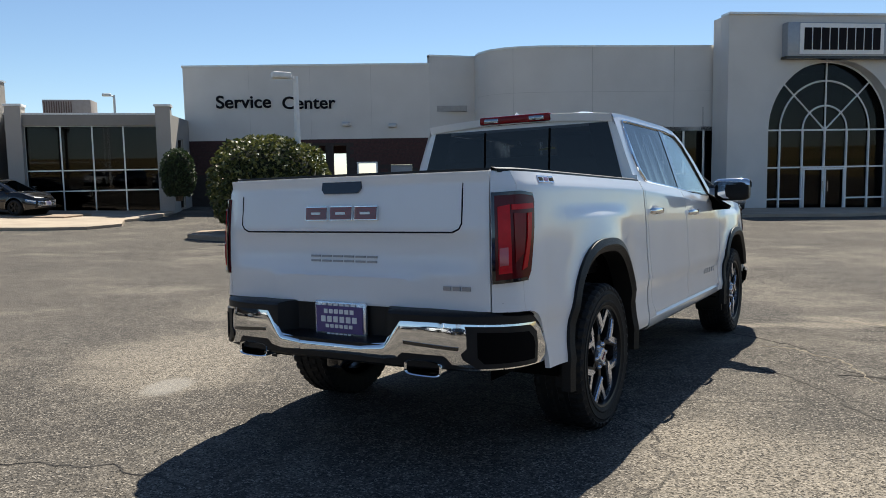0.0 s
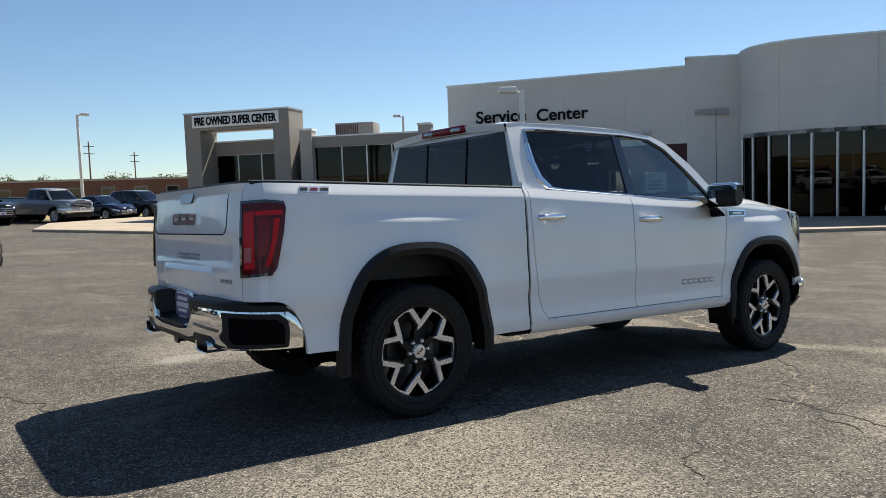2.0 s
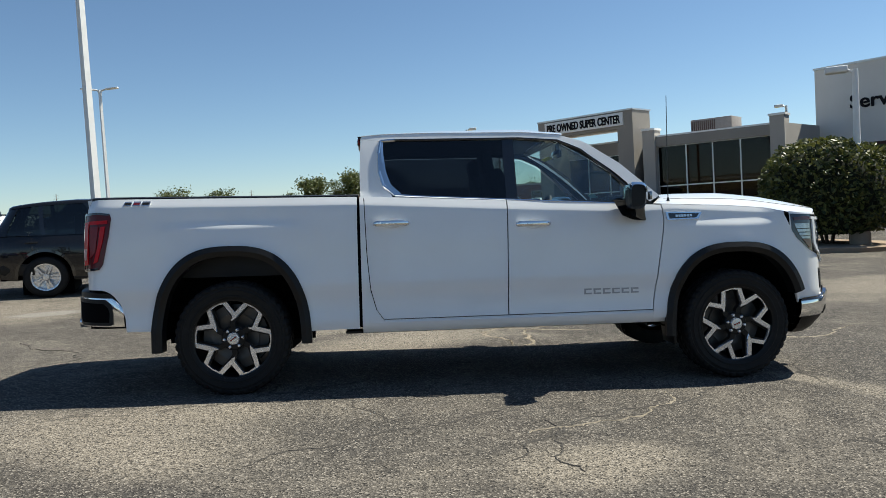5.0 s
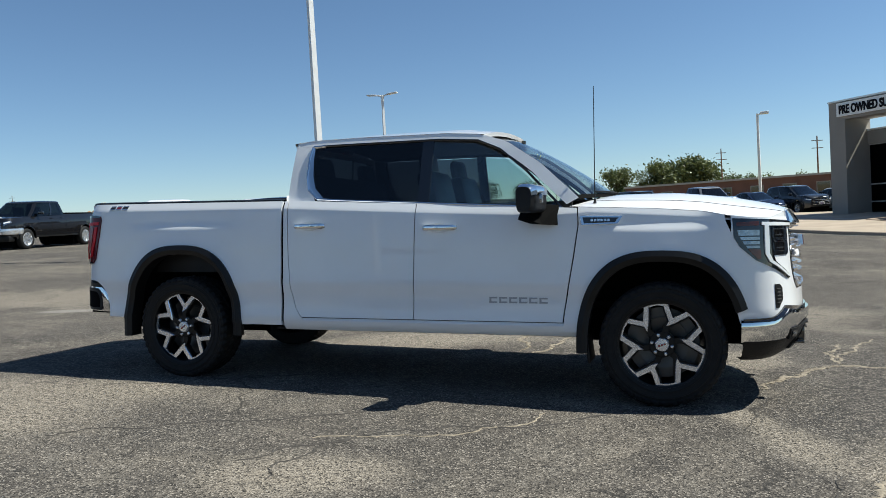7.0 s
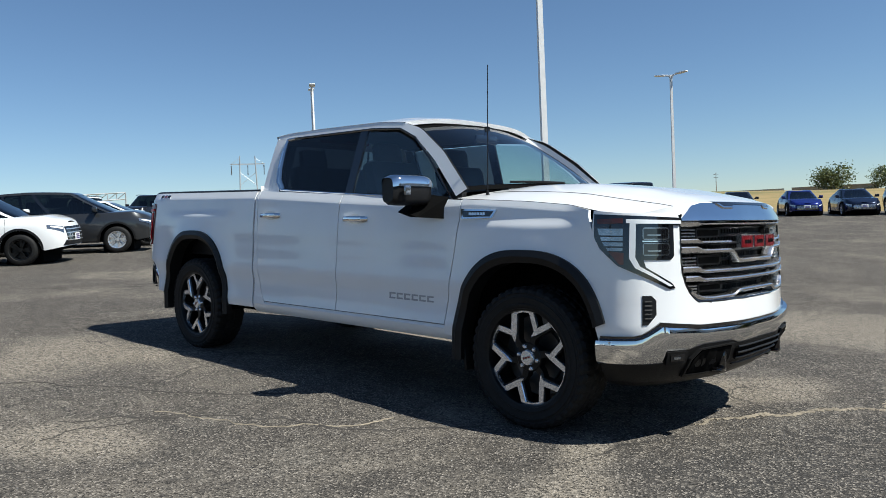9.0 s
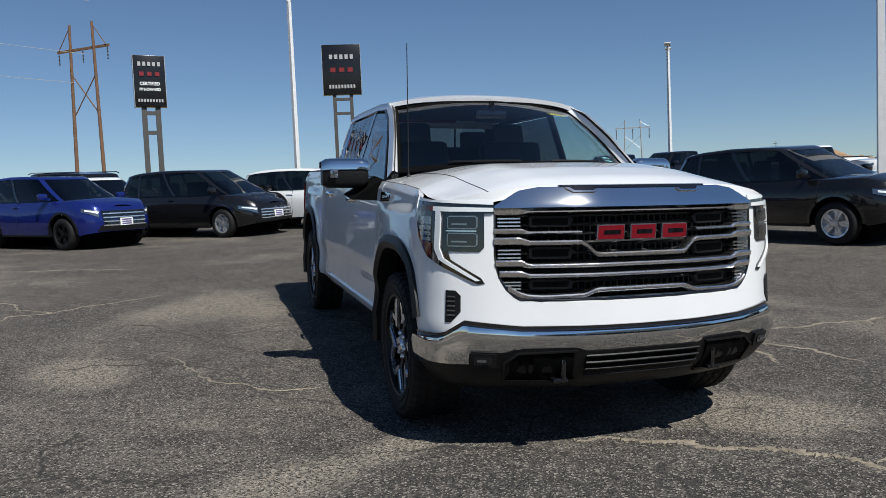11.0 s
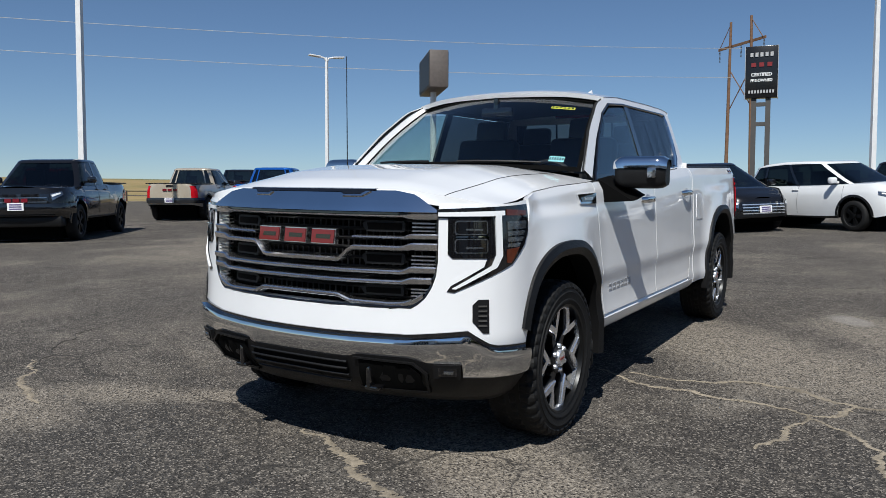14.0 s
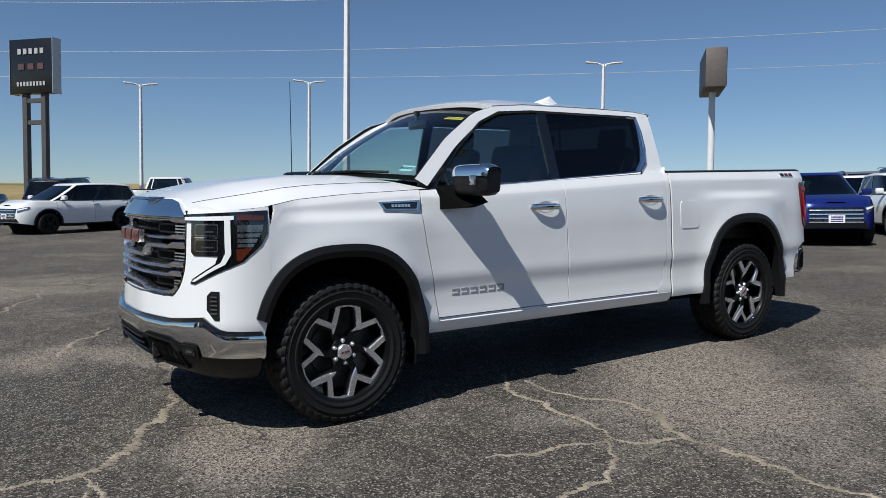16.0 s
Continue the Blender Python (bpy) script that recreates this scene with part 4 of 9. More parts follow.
def upper(x, z, s, off=0.0):
    """A place on the sloping side of the cab above the belt."""
    y = 0.900 - (z - 1.38) * 0.335 - 0.05 * max(0.0, (z - 1.78)) - 0.02 * max(0, x - 2.4)
    return Vector((x, s * (y + off), z))


def wheel(parent, x, s, steer=0.0):
    """Tyre with tread blocks and a split six-spoke alloy rim; the axis goes along y."""
    hub = link("wheel", None, parent)
    hub.matrix_basis = pose(x, s * 0.868, RW - 0.006 + (0 if x > 1 else REAR_UP), -90 * s, 0, 0) @ pose(0, 0, 0, 0, 0, (20 if s < 0 else 6) if x > 1 else 37)
    prof = [(0.274, 0.116), (0.285, 0.132), (0.298, 0.138), (0.305, 0.142), (0.312, 0.142), (0.315, 0.138), (0.34, 0.141), (0.350, 0.144), (0.353, 0.139), (0.368, 0.136),
            (0.371, 0.137), (0.390, 0.130), (0.4005, 0.112), (0.401, 0.098), (0.401, 0.064), (0.401, 0.058), (0.401, 0.034), (0.401, 0.028), (0.401, 0.003), (0.401, -0.003),
            (0.401, -0.028), (0.401, -0.034), (0.401, -0.058), (0.401, -0.064), (0.401, -0.098), (0.4005, -0.112), (0.390, -0.130), (0.371, -0.137), (0.31, -0.142), (0.29, -0.132), (0.276, -0.118)]
    block = [0] * 10 + [1, 1, 1, 1, 1, 0, 0, 0.9, 0.9, 0, 0, 0.9, 0.9, 0, 0, 1, 1, 1, 1, 0, 0]
    block[14], block[17], block[18], block[21], block[22] = 1, 0.9, 0.9, 0.9, 0.9
    lug, rows = 42, []
    for i in range(lug * 6):
        row = []
        for j, (r, h) in enumerate(prof):
            skew = 1.6 * math.sin(h * 48)
            ph = (i + skew + (3 if abs(h) < 0.05 else 0)) % 6
            up = 1.0 if ph < 4.2 else 0.0
            q = 2 * math.pi * (i + (0.0 if j < 10 or j > 28 else 0.0)) / (lug * 6)
            k = r + 0.009 * block[j] * up if j >= 12 else r + 0.005 * block[j] * up
            row.append(Vector((k * math.cos(q), k * math.sin(q), h + (0.006 * up if j in (10, 11) else 0.0))))
        rows.append(row)
    bm = bmesh.new()
    add_grid(bm, rows, close_u=True)
    part("tyre", bm, RUBBER, hub, "all-terrain tyre with blocky tread", sharp=25)
    # rim barrel, flange, spokes
    bm = bmesh.new()
    add_lathe(bm, [(0.278, 0.122), (0.287, 0.128), (0.285, 0.134), (0.274, 0.130), (0.268, 0.11), (0.256, 0.02), (0.240, -0.10)], 64)
    rim = part("rim", bm, DARKALLOY, hub, "dark alloy barrel")
    bm = bmesh.new()
    add_lathe(bm, [(0.0, -0.01), (0.236, -0.01)], 40)
    add_lathe(bm, [(0.09, 0.0), (0.17, 0.01), (0.17, -0.005)], 40)
    part("brake_disc", bm, mat("brake_steel", (0.10, 0.10, 0.10), rough=0.4, metal=0.8, var=0.2) if "brake_steel" not in bpy.data.materials else bpy.data.materials["brake_steel"], hub)
    top = 0.098

    def plate(bm, pts, t0, depth, dome=0.0):
        """A flat piece of the rim's face, its upper edge chamfered."""
        c = Vector((sum(p[0] for p in pts) / len(pts), sum(p[1] for p in pts) / len(pts)))
        up, mid, dn = [], [], []
        for px, py in pts:
            r = math.hypot(px, py)
            z = t0 - dome * (1 - min(1.0, r / 0.25)) * 0.1
            k = 0.93
            up.append(bm.verts.new((c.x + (px - c.x) * k, c.y + (py - c.y) * k, z)))
            mid.append(bm.verts.new((px, py, z - 0.006)))
            dn.append(bm.verts.new((px, py, z - depth)))
        n = len(pts)
        f = bm.faces.new(up)
        f.normal_update()
        for i in range(n):
            j = (i + 1) % n
            bm.faces.new((up[i], mid[i], mid[j], up[j]))
            bm.faces.new((mid[i], dn[i], dn[j], mid[j]))
        if n > 4:
            bmesh.ops.triangulate(bm, faces=[f])
    for i in range(6):
        a = 2 * math.pi * i / 6

        def pol(r, d):
            q = a + radians(d)
            return (r * math.cos(q), r * math.sin(q))
        # node, its two branches to the rim, and a short hooked tail towards the hub
        bm = bmesh.new()
        arm = [pol(0.122, -1), pol(0.158, -6), pol(0.262, 8.5), pol(0.276, 8), pol(0.277, 2), pol(0.264, 1), pol(0.188, -12), pol(0.264, -25),
               pol(0.277, -26), pol(0.276, -32), pol(0.262, -32.5), pol(0.158, -19), pol(0.138, -12)]
        plate(bm, arm, top + 0.014, 0.022)
        part("spoke", bm, CHROMEDALLOY, rim, "machined bright forked spoke", sharp=20)
        bm = bmesh.new()
        plate(bm, [pol(0.258, 6), pol(0.277, 5), pol(0.280, 17), pol(0.277, 29.5), pol(0.258, 28.5), pol(0.262, 17)], top + 0.0135, 0.022)
        part("rim_bridge", bm, CHROMEDALLOY, rim, "machined bright bridge at the rim", sharp=20)
        bm = bmesh.new()
        back = [pol(0.058, 20), pol(0.115, 6), pol(0.150, -3), pol(0.262, 10.5), pol(0.272, 0), pol(0.200, -10), pol(0.200, -14), pol(0.270, -24), pol(0.266, -35), pol(0.150, -22), pol(0.115, -14), pol(0.058, -24)]
        plate(bm, back, top - 0.002, 0.045)
        part("spoke_back", bm, DARKALLOY, rim, sharp=20)
    bm = bmesh.new()
    add_lathe(bm, [(0.088, top - 0.05), (0.086, top - 0.004), (0.080, top + 0.002), (0.044, top + 0.002)], 36)
    part("hub_plate", bm, DARKALLOY, rim)
    bm = bmesh.new()
    add_lathe(bm, [(0.046, top), (0.045, top + 0.016), (0.040, top + 0.022), (0.0, top + 0.024)], 28)
    cap = part("centre_cap", bm, SATIN, rim, "silver cap with red mark")
    bm = bmesh.new()
    for k in (-1, 0, 1):
        add_box(bm, k * 0.018, 0, top + 0.024, 0.013, 0.012, 0.004)
    part("cap_mark", bm, REDBADGE, cap, smooth=False)
    for i in range(6):
        a = 2 * math.pi * (i + 0.5) / 6
        bm = bmesh.new()
        add_lathe(bm, [(0.014, top - 0.012), (0.013, top + 0.012), (0.008, top + 0.018), (0.0, top + 0.019)], 10, Matrix.Translation((0.066 * math.cos(a), 0.066 * math.sin(a), 0)))
        part("wheel_nut", bm, SATIN, rim)
    return hub


def poly_patch(name, place, pts, off, thick, material, parent, label="", step=0.05):
    """A flat-looking piece bent to the body: its outline in (u, z), raised by off, of some thickness."""
    fine = []
    for a, b in zip(pts, pts[1:] + pts[:1]):
        k = max(1, int(math.dist(a, b) / step))
        for i in range(k):
            fine.append((a[0] + (b[0] - a[0]) * i / k, a[1] + (b[1] - a[1]) * i / k))
    bm = bmesh.new()
    # flat fill first, cut into strips along u so that it can bend
    vs = [bm.verts.new((u, z, 0)) for u, z in fine]
    f = bm.faces.new(vs)
    f.normal_update()
    bmesh.ops.triangulate(bm, faces=[f])
    u0, u1 = min(p[0] for p in fine), max(p[0] for p in fine)
    k = int((u1 - u0) / 0.04)
    for i in range(1, k):
        u = u0 + (u1 - u0) * i / k
        bmesh.ops.bisect_plane(bm, geom=bm.verts[:] + bm.edges[:] + bm.faces[:], plane_co=(u, 0, 0), plane_no=(1, 0, 0))
    r = bmesh.ops.extrude_face_region(bm, geom=bm.faces[:])
    up = [g for g in r["geom"] if isinstance(g, bmesh.types.BMVert)]
    ups = set(up)
    for v in list(bm.verts):
        v.co = place(v.co.x, v.co.y, off if v in ups else off - thick)
    return part(name, bm, material, parent, label, sharp=30)


def band(bm, place, us, zlo, zhi, off, back=0.05, nz=4):
    """A band round the body between zlo(u) and zhi(u), with its edges turned in."""
    rows = []
    for u in us:
        col = [place(u, zlo(u), off - back)]
        for j in range(nz + 1):
            z = zlo(u) + (zhi(u) - zlo(u)) * j / nz
            col.append(place(u, z, off - 0.012 * (abs(2 * j / nz - 1)) ** 3))
        col.append(place(u, zhi(u), off - back))
        rows.append(col)
    add_grid(bm, rows)


def span(a, b, n):
    return [a + (b - a) * i / n for i in range(n + 1)]


def seat(parent, x, y, w=0.5, name="seat"):
    bm = bmesh.new()
    add_box(bm, x, y, 0.98, 0.5, w, 0.16, bevel=0.05)
    add_box(bm, 0, 0, 0, 0.14, w, 0.66, bevel=0.05, m=pose(x - 0.25, y, 1.32, 0, -14))
    for dy in ((0,) if w < 0.7 else (-w / 3.2, w / 3.2)):
        add_box(bm, 0, 0, 0, 0.09, 0.27, 0.19, bevel=0.04, m=pose(x - 0.36, y + dy, 1.70, 0, -10))
        for e in (-0.06, 0.06):
            add_tube(bm, [(x - 0.33, y + dy + e, 1.58), (x - 0.35, y + dy + e, 1.66)], 0.008, 6)
    return part(name, bm, SEATM, parent)


def build_truck():
    T = root("pickup_truck", TILT @ pose(0.008, 0.003, 0, 0, 0, -0.26), "white crew cab pickup truck with chrome grille parked on asphalt", "pickup truck")
    # --- sides
    for s in (-1, 1):
        def rear_edge(z):
            return -0.935

        def bed_front(z):
            return 0.906 + 0.02 * max(0, z - 1.2)

        def rd0(z):
            return interp([(0.47, 1.13), (0.60, 1.035), (0.75, 0.995), (1.0, 0.975), (1.45, 0.962)], z)

        def split(z):
            return 2.005 + 0.02 * (z - 0.9)

        def fd1(z):
            return interp([(0.47, 3.085), (0.6, 3.10), (1.0, 3.17), (1.2, 3.20), (1.34, 3.19)], z)

        def fend_end(z):
            return interp([(0.4, 4.30), (0.66, 4.29), (0.9, 4.26), (1.0, 4.23), (1.22, 4.14)], z)
        bed = panel("bed_side", s, rear_edge, bed_front, sill_z, rail, T, WHITE)
        panel("cab_corner", s, lambda z: 0.928, lambda z: rd0(z) - 0.006, lambda x: 0.47, lambda x: 1.43, T, WHITE)
        # dark sheet added for the shade in the gap between cab and bed
        bm = bmesh.new()
        add_grid(bm, [[Vector((x, s * (side_y(x, z) - 0.014), z)) for z in span(0.50, 1.42, 12)] for x in (0.895, 0.94)])
        part("cab_gap", bm, WELL, T)
        dr = panel("rear_door", s, rd0, split, lambda x: max(0.535, 0.535), belt, T, WHITE)
        df = panel("front_door", s, lambda z: split(z) + 0.008, fd1, lambda x: 0.535, belt, T, WHITE)
        fe = panel("fender", s, lambda z: fd1(z) + 0.009, fend_end, lambda x: sill_z(x) if x < 3.9 or arch_z(x) else 0.66, fender_top, T, WHITE)
        # sill
        bm = bmesh.new()
        rows = []
        for x in span(0.93, 3.20, 20):
            rows.append([Vector((x, s * y, z)) for y, z in ((0.90, 0.528), (0.972, 0.528), (0.984, 0.51), (0.975, 0.465), (0.945, 0.435), (0.80, 0.435))])
        add_grid(bm, rows)
        part("rocker_panel", bm, WHITE, T)
        bm = bmesh.new()
        add_box(bm, 2.0, s * 0.80, 0.432, 2.4, 0.14, 0.02, bevel=0.004)
        part("pinch_weld", bm, BLACKPL, T)
        # wheel opening mouldings
        for cx, cz, a, h in ARCH:
            bm = bmesh.new()
            rows = []
            e0, e1 = cx - a, cx + a
            n = 48
            ang = [math.pi * i / n for i in range(n + 1)]

            def edge(q, g):
                """A point of the opening, grown by g."""
                c, sn = math.cos(q), math.sin(q)
                x = cx - (a + g) * math.copysign(abs(c) ** (2 / 2.7), c)
                z = cz - 0.02 + (h + g) * abs(sn) ** (2 / 2.2) if sn > 1e-6 else cz - 0.02
                return x, z
            for q in ang:
                (xi, zi), (xo, zo) = edge(q, -0.012), edge(q, 0.062)
                if (cx > 1 and xi > cx and zi < 0.585) or (cx < 1 and zi < 0.41):
                    continue
                xm, zm = edge(q, 0.025)
                ys = side_y(xo, max(zo, 0.5))
                rows.append([Vector((xi, s * (ys - 0.10), zi)), Vector((xi, s * (ys + 0.012), zi)), Vector((xm, s * (ys + 0.030), zm)), Vector((xo, s * (ys + 0.016), zo)), Vector((xo, s * (ys - 0.03), zo))])
            rows = [[Vector((p.x, p.y, p.z - (0.05 if cx > 1 else 0.06))) for p in rows[0]]] + rows
            if cx < 1:
                rows.append([Vector((p.x, p.y, p.z - 0.03)) for p in rows[-1]])
            add_grid(bm, rows)
            part("arch_moulding", bm, BLACKPL, T, "matt black plastic")
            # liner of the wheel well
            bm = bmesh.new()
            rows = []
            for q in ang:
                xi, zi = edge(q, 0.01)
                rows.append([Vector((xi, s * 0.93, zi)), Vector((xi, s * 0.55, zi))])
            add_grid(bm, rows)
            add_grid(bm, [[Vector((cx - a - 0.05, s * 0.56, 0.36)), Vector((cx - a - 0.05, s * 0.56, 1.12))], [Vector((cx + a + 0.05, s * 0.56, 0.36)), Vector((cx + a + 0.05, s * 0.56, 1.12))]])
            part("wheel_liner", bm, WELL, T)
            # mud flap
            if cx > 1:
                bm = bmesh.new()
                add_box(bm, 0, 0, 0, 0.025, 0.24, 0.17, bevel=0.01, m=pose(cx - a + 0.01, s * 0.86, 0.345, 0, -8))
                part("mud_flap", bm, BLACKPL, T)
            wheel(T, cx, s)
        # door handles
        for x0, z, dd in ((1.022, 1.230, dr), (2.075, 1.200, df)):
            bm = bmesh.new()
            ln = 0.265
            rows = []
            for i in range(13):
                t = i / 12
                x = x0 + ln * t
                b = 0.040 * (math.sin(math.pi * min(1, max(0, t)))) ** 0.35 if 0 < t < 1 else 0.0
                yc = side_y(x, z) + b - 0.004
                w = 0.021 if 0.05 < t < 0.95 else 0.014
                rows.append([Vector((x, s * (yc + 0.012 * math.cos(k / 8 * 2 * math.pi)), z + w * math.sin(k / 8 * 2 * math.pi))) for k in range(8)])
            vs = add_grid(bm, rows, close_v=True)
            bm.faces.new(vs[0])
            bm.faces.new(vs[-1][::-1])
            part("door_handle", bm, CHROME, dd, "chrome handle")
            # darker copy of the body white paints the shade in the handle's pocket
            bm = bmesh.new()
            add_lathe(bm, [(0.0, 0.0), (0.03, 0.001), (0.042, 0.004)], 16, pose(x0 + ln / 2, s * (side_y(x0 + ln / 2, z) + 0.001), z, -90 * s) @ Matrix.Diagonal((1.8, 0.9, 1, 1)))
            part("handle_pocket", bm, mat("pocket_shade_white", (0.66, 0.67, 0.68), rough=0.3, var=0.02, coat=1.0) if "pocket_shade_white" not in bpy.data.materials else bpy.data.materials["pocket_shade_white"], dd)
        # name on the door, as plain bars
        for i in range(6):
            x0, x1 = 2.575 + i * 0.0715, 2.575 + i * 0.0715 + 0.058
            bm = bmesh.new()
            add_box(bm, (x0 + x1) / 2, s * (side_y(2.8, 0.69) + 0.0015), 0.700 - 0.004 * i / 6, x1 - x0, 0.003, 0.011)
            add_box(bm, (x0 + x1) / 2, s * (side_y(2.8, 0.67) + 0.0015), 0.668, x1 - x0, 0.003, 0.011)
            add_box(bm, x0 + 0.008, s * (side_y(2.8, 0.68) + 0.0015), 0.684, 0.014, 0.003, 0.021)
            part("name_bar", bm, NAMEGREY, df, smooth=False)
        # fender badge
        bm = bmesh.new()
        P = lambda u, z, o: Vector((u, s * (side_y(u, z) + o), z))
        oc = poly_patch("fender_badge", lambda u, z, o: P(u, z, o), [(3.215, 1.262), (3.50, 1.255), (3.47, 1.205), (3.23, 1.200)], 0.012, 0.014, CHROME, fe, "chrome framed black badge")
        poly_patch("badge_face", lambda u, z, o: P(u, z, o), [(3.235, 1.252), (3.475, 1.246), (3.45, 1.215), (3.245, 1.211)], 0.016, 0.008, GLOSSBLACK, oc)
        for i in range(6):
            poly_patch("badge_bar", lambda u, z, o: P(u, z, o), [(3.29 + i * 0.022, 1.239), (3.307 + i * 0.022, 1.239), (3.307 + i * 0.022, 1.223), (3.29 + i * 0.022, 1.223)], 0.018, 0.006, SATIN, oc)
        bm.free()
        # package badge on the bed
        for i, (x0, w, mt) in enumerate(((-0.745, 0.055, SATIN), (-0.683, 0.055, SATIN), (-0.622, 0.06, SATIN))):
            poly_patch("package_badge", P, [(x0, 1.402), (x0 + w, 1.402), (x0 + w + 0.008, 1.436), (x0 + 0.012, 1.436)], 0.006, 0.006, mt, bed)
            poly_patch("badge_bar", P, [(x0 + 0.008, 1.411), (x0 + w - 0.004, 1.411), (x0 + w + 0.002, 1.427), (x0 + 0.014, 1.427)], 0.008, 0.004, INK if i != 1 else REDBADGE, bed)
        # the cab's upper side: pillars and rail
        def quad_patch(name, pts_a, pts_b, material, n=10, off=0.0, label=""):
            bm = bmesh.new()
            rows = []
            for k in range(n + 1):
                t = k / n
                a, b = interp2(pts_a, t), interp2(pts_b, t)
                rows.append([upper(a[0] + (b[0] - a[0]) * j / 4, a[1] + (b[1] - a[1]) * j / 4, s, off) for j in range(5)])
            add_grid(bm, rows)
            return part(name, bm, material, T, label)
        quad_patch("rear_pillar", [(0.935, 1.42), (0.932, 1.60), (0.945, 1.88)], [(1.175, 1.42), (1.090, 1.56), (1.085, 1.852)], WHITE)
        quad_patch("roof_rail", [(0.945, 1.876), (1.08, 1.852), (1.4, 1.862), (2.2, 1.858), (2.45, 1.835), (2.62, 1.77), (2.85, 1.60), (3.12, 1.345)],
                   [(0.952, 1.900), (1.12, 1.912), (1.45, 1.916), (2.2, 1.908), (2.45, 1.888), (2.66, 1.825), (2.92, 1.65), (3.20, 1.39)], WHITE, 40)
        quad_patch("rail_lining", [(0.945, 1.876), (1.08, 1.852), (1.4, 1.862), (2.2, 1.858), (2.45, 1.835), (2.62, 1.77), (2.85, 1.60), (3.12, 1.345)],
                   [(0.952, 1.900), (1.12, 1.912), (1.45, 1.916), (2.2, 1.908), (2.45, 1.888), (2.66, 1.825), (2.92, 1.65), (3.20, 1.39)], CABIN, 40, -0.018)
        quad_patch("rear_pillar_lining", [(0.95, 1.42), (0.96, 1.60), (0.985, 1.86)], [(1.175, 1.42), (1.090, 1.56), (1.085, 1.852)], CABIN, 10, -0.018)
        # side panes
        rearp = [(1.125, 1.60), (1.150, 1.50), (1.20, 1.448), (1.31, belt(1.31) + 0.014), (2.03, belt(2.03) + 0.02), (2.03, 1.848), (1.20, 1.848), (1.118, 1.842), (1.108, 1.78)]
        frontp = [(2.10, belt(2.10) + 0.02), (3.055, belt(3.055) + 0.012), (2.80, 1.585), (2.60, 1.745), (2.44, 1.815), (2.10, 1.845)]
        up = lambda u, z, o: upper(u, z, s, o)
        poly_patch("rear_window", up, rearp, -0.004, 0.005, GLASS_R, dr, "dark privacy glass").visible_shadow = False
        poly_patch("front_window", up, frontp, -0.004, 0.005, GLASS_F, df, "lightly tinted glass").visible_shadow = False
        poly_patch("door_pillar", up, [(2.02, belt(2.02) + 0.01), (2.105, belt(2.105) + 0.01), (2.105, 1.855), (2.02, 1.855)], 0.0, 0.02, GLOSSBLACK, dr)
        # black inner frame and chrome line round the panes
        ring = [(1.30, belt(1.30) + 0.012), (2.1, belt(2.1) + 0.006), (3.09, belt(3.09) + 0.0), (2.82, 1.60), (2.62, 1.765), (2.45, 1.838), (2.15, 1.860), (1.20, 1.862), (1.095, 1.856), (1.078, 1.76), (1.078, 1.62), (1.108, 1.51), (1.19, 1.438)]
        for k, (a, b) in enumerate(zip(ring, ring[1:] + ring[:1])):
            bm = bmesh.new()
            n = 8
            wide = 0.011 if k < 7 else 0.015
            add_tube(bm, [up(a[0] + (b[0] - a[0]) * i / n, a[1] + (b[1] - a[1]) * i / n, 0.0) for i in range(n + 1)], wide * 0.8, 6)
            part("window_trim", bm, CHROME if k < 2 or k > 6 else GLOSSBLACK, T)
        band_o = [(1.19, 1.436), (1.108, 1.51), (1.080, 1.62), (1.080, 1.76), (1.096, 1.855)]
        band_i = [(1.236, 1.450), (1.162, 1.52), (1.128, 1.62), (1.112, 1.76), (1.112, 1.845)]
        bm = bmesh.new()
        add_grid(bm, [[up(*interp2(band_o, t), 0.002), up(*interp2([(a[0] * 0.5 + b[0] * 0.5, a[1] * 0.5 + b[1] * 0.5) for a, b in zip(band_o, band_i)], t), 0.010), up(*interp2(band_i, t), 0.003), up(*interp2(band_i, t), -0.012)] for t in span(0, 1, 20)])
        part("window_trim", bm, CHROME, T, "broad chrome band behind the rear side window")
        # mirror
        mir = link("side_mirror", None, T)
        bm = bmesh.new()
        rows = []
        for i in range(11):
            t = i / 10
            w = 1 - abs(2 * t - 1) ** 8 * 0.22
            y = 0.990 + 0.290 * t
            rows.append([Vector((2.93 - 0.045 * t + 0.080 * w * math.copysign(abs(math.cos(q)) ** 0.6, math.cos(q)) * (1 if math.cos(q) > 0 else 0.6), s * y, 1.378 + 0.094 * w * math.copysign(abs(math.sin(q)) ** 0.45, math.sin(q)))) for q in [2 * math.pi * k / 20 for k in range(20)]])
        vs = add_grid(bm, rows, close_v=True)
        bm.faces.new(vs[0])
        bm.faces.new(vs[-1][::-1])
        part("mirror_housing", bm, BLACKPL, mir, "black lower shell")
        bm = bmesh.new()
        rows = []
        for i in range(11):
            t = i / 10
            w = 1 - abs(2 * t - 1) ** 8 * 0.22
            y = 0.982 + 0.306 * t
            rows.append([Vector((2.93 - 0.045 * t + 0.087 * w * math.copysign(abs(math.cos(q)) ** 0.6, math.cos(q)) * (1 if math.cos(q) > 0 else 0.55), s * y, 1.378 + 0.100 * w * math.copysign(abs(math.sin(q)) ** 0.45, math.sin(q)))) for q in [radians(3 + 167 * k / 14) for k in range(15)]])
        add_grid(bm, rows)
        part("mirror_cap", bm, CHROME, mir, "chrome cap")
        bm = bmesh.new()
        add_box(bm, 3.005, s * 1.215, 1.378, 0.02, 0.05, 0.06, bevel=0.006)
        part("turn_lamp", bm, LAMPGREY, mir)
        bm = bmesh.new()
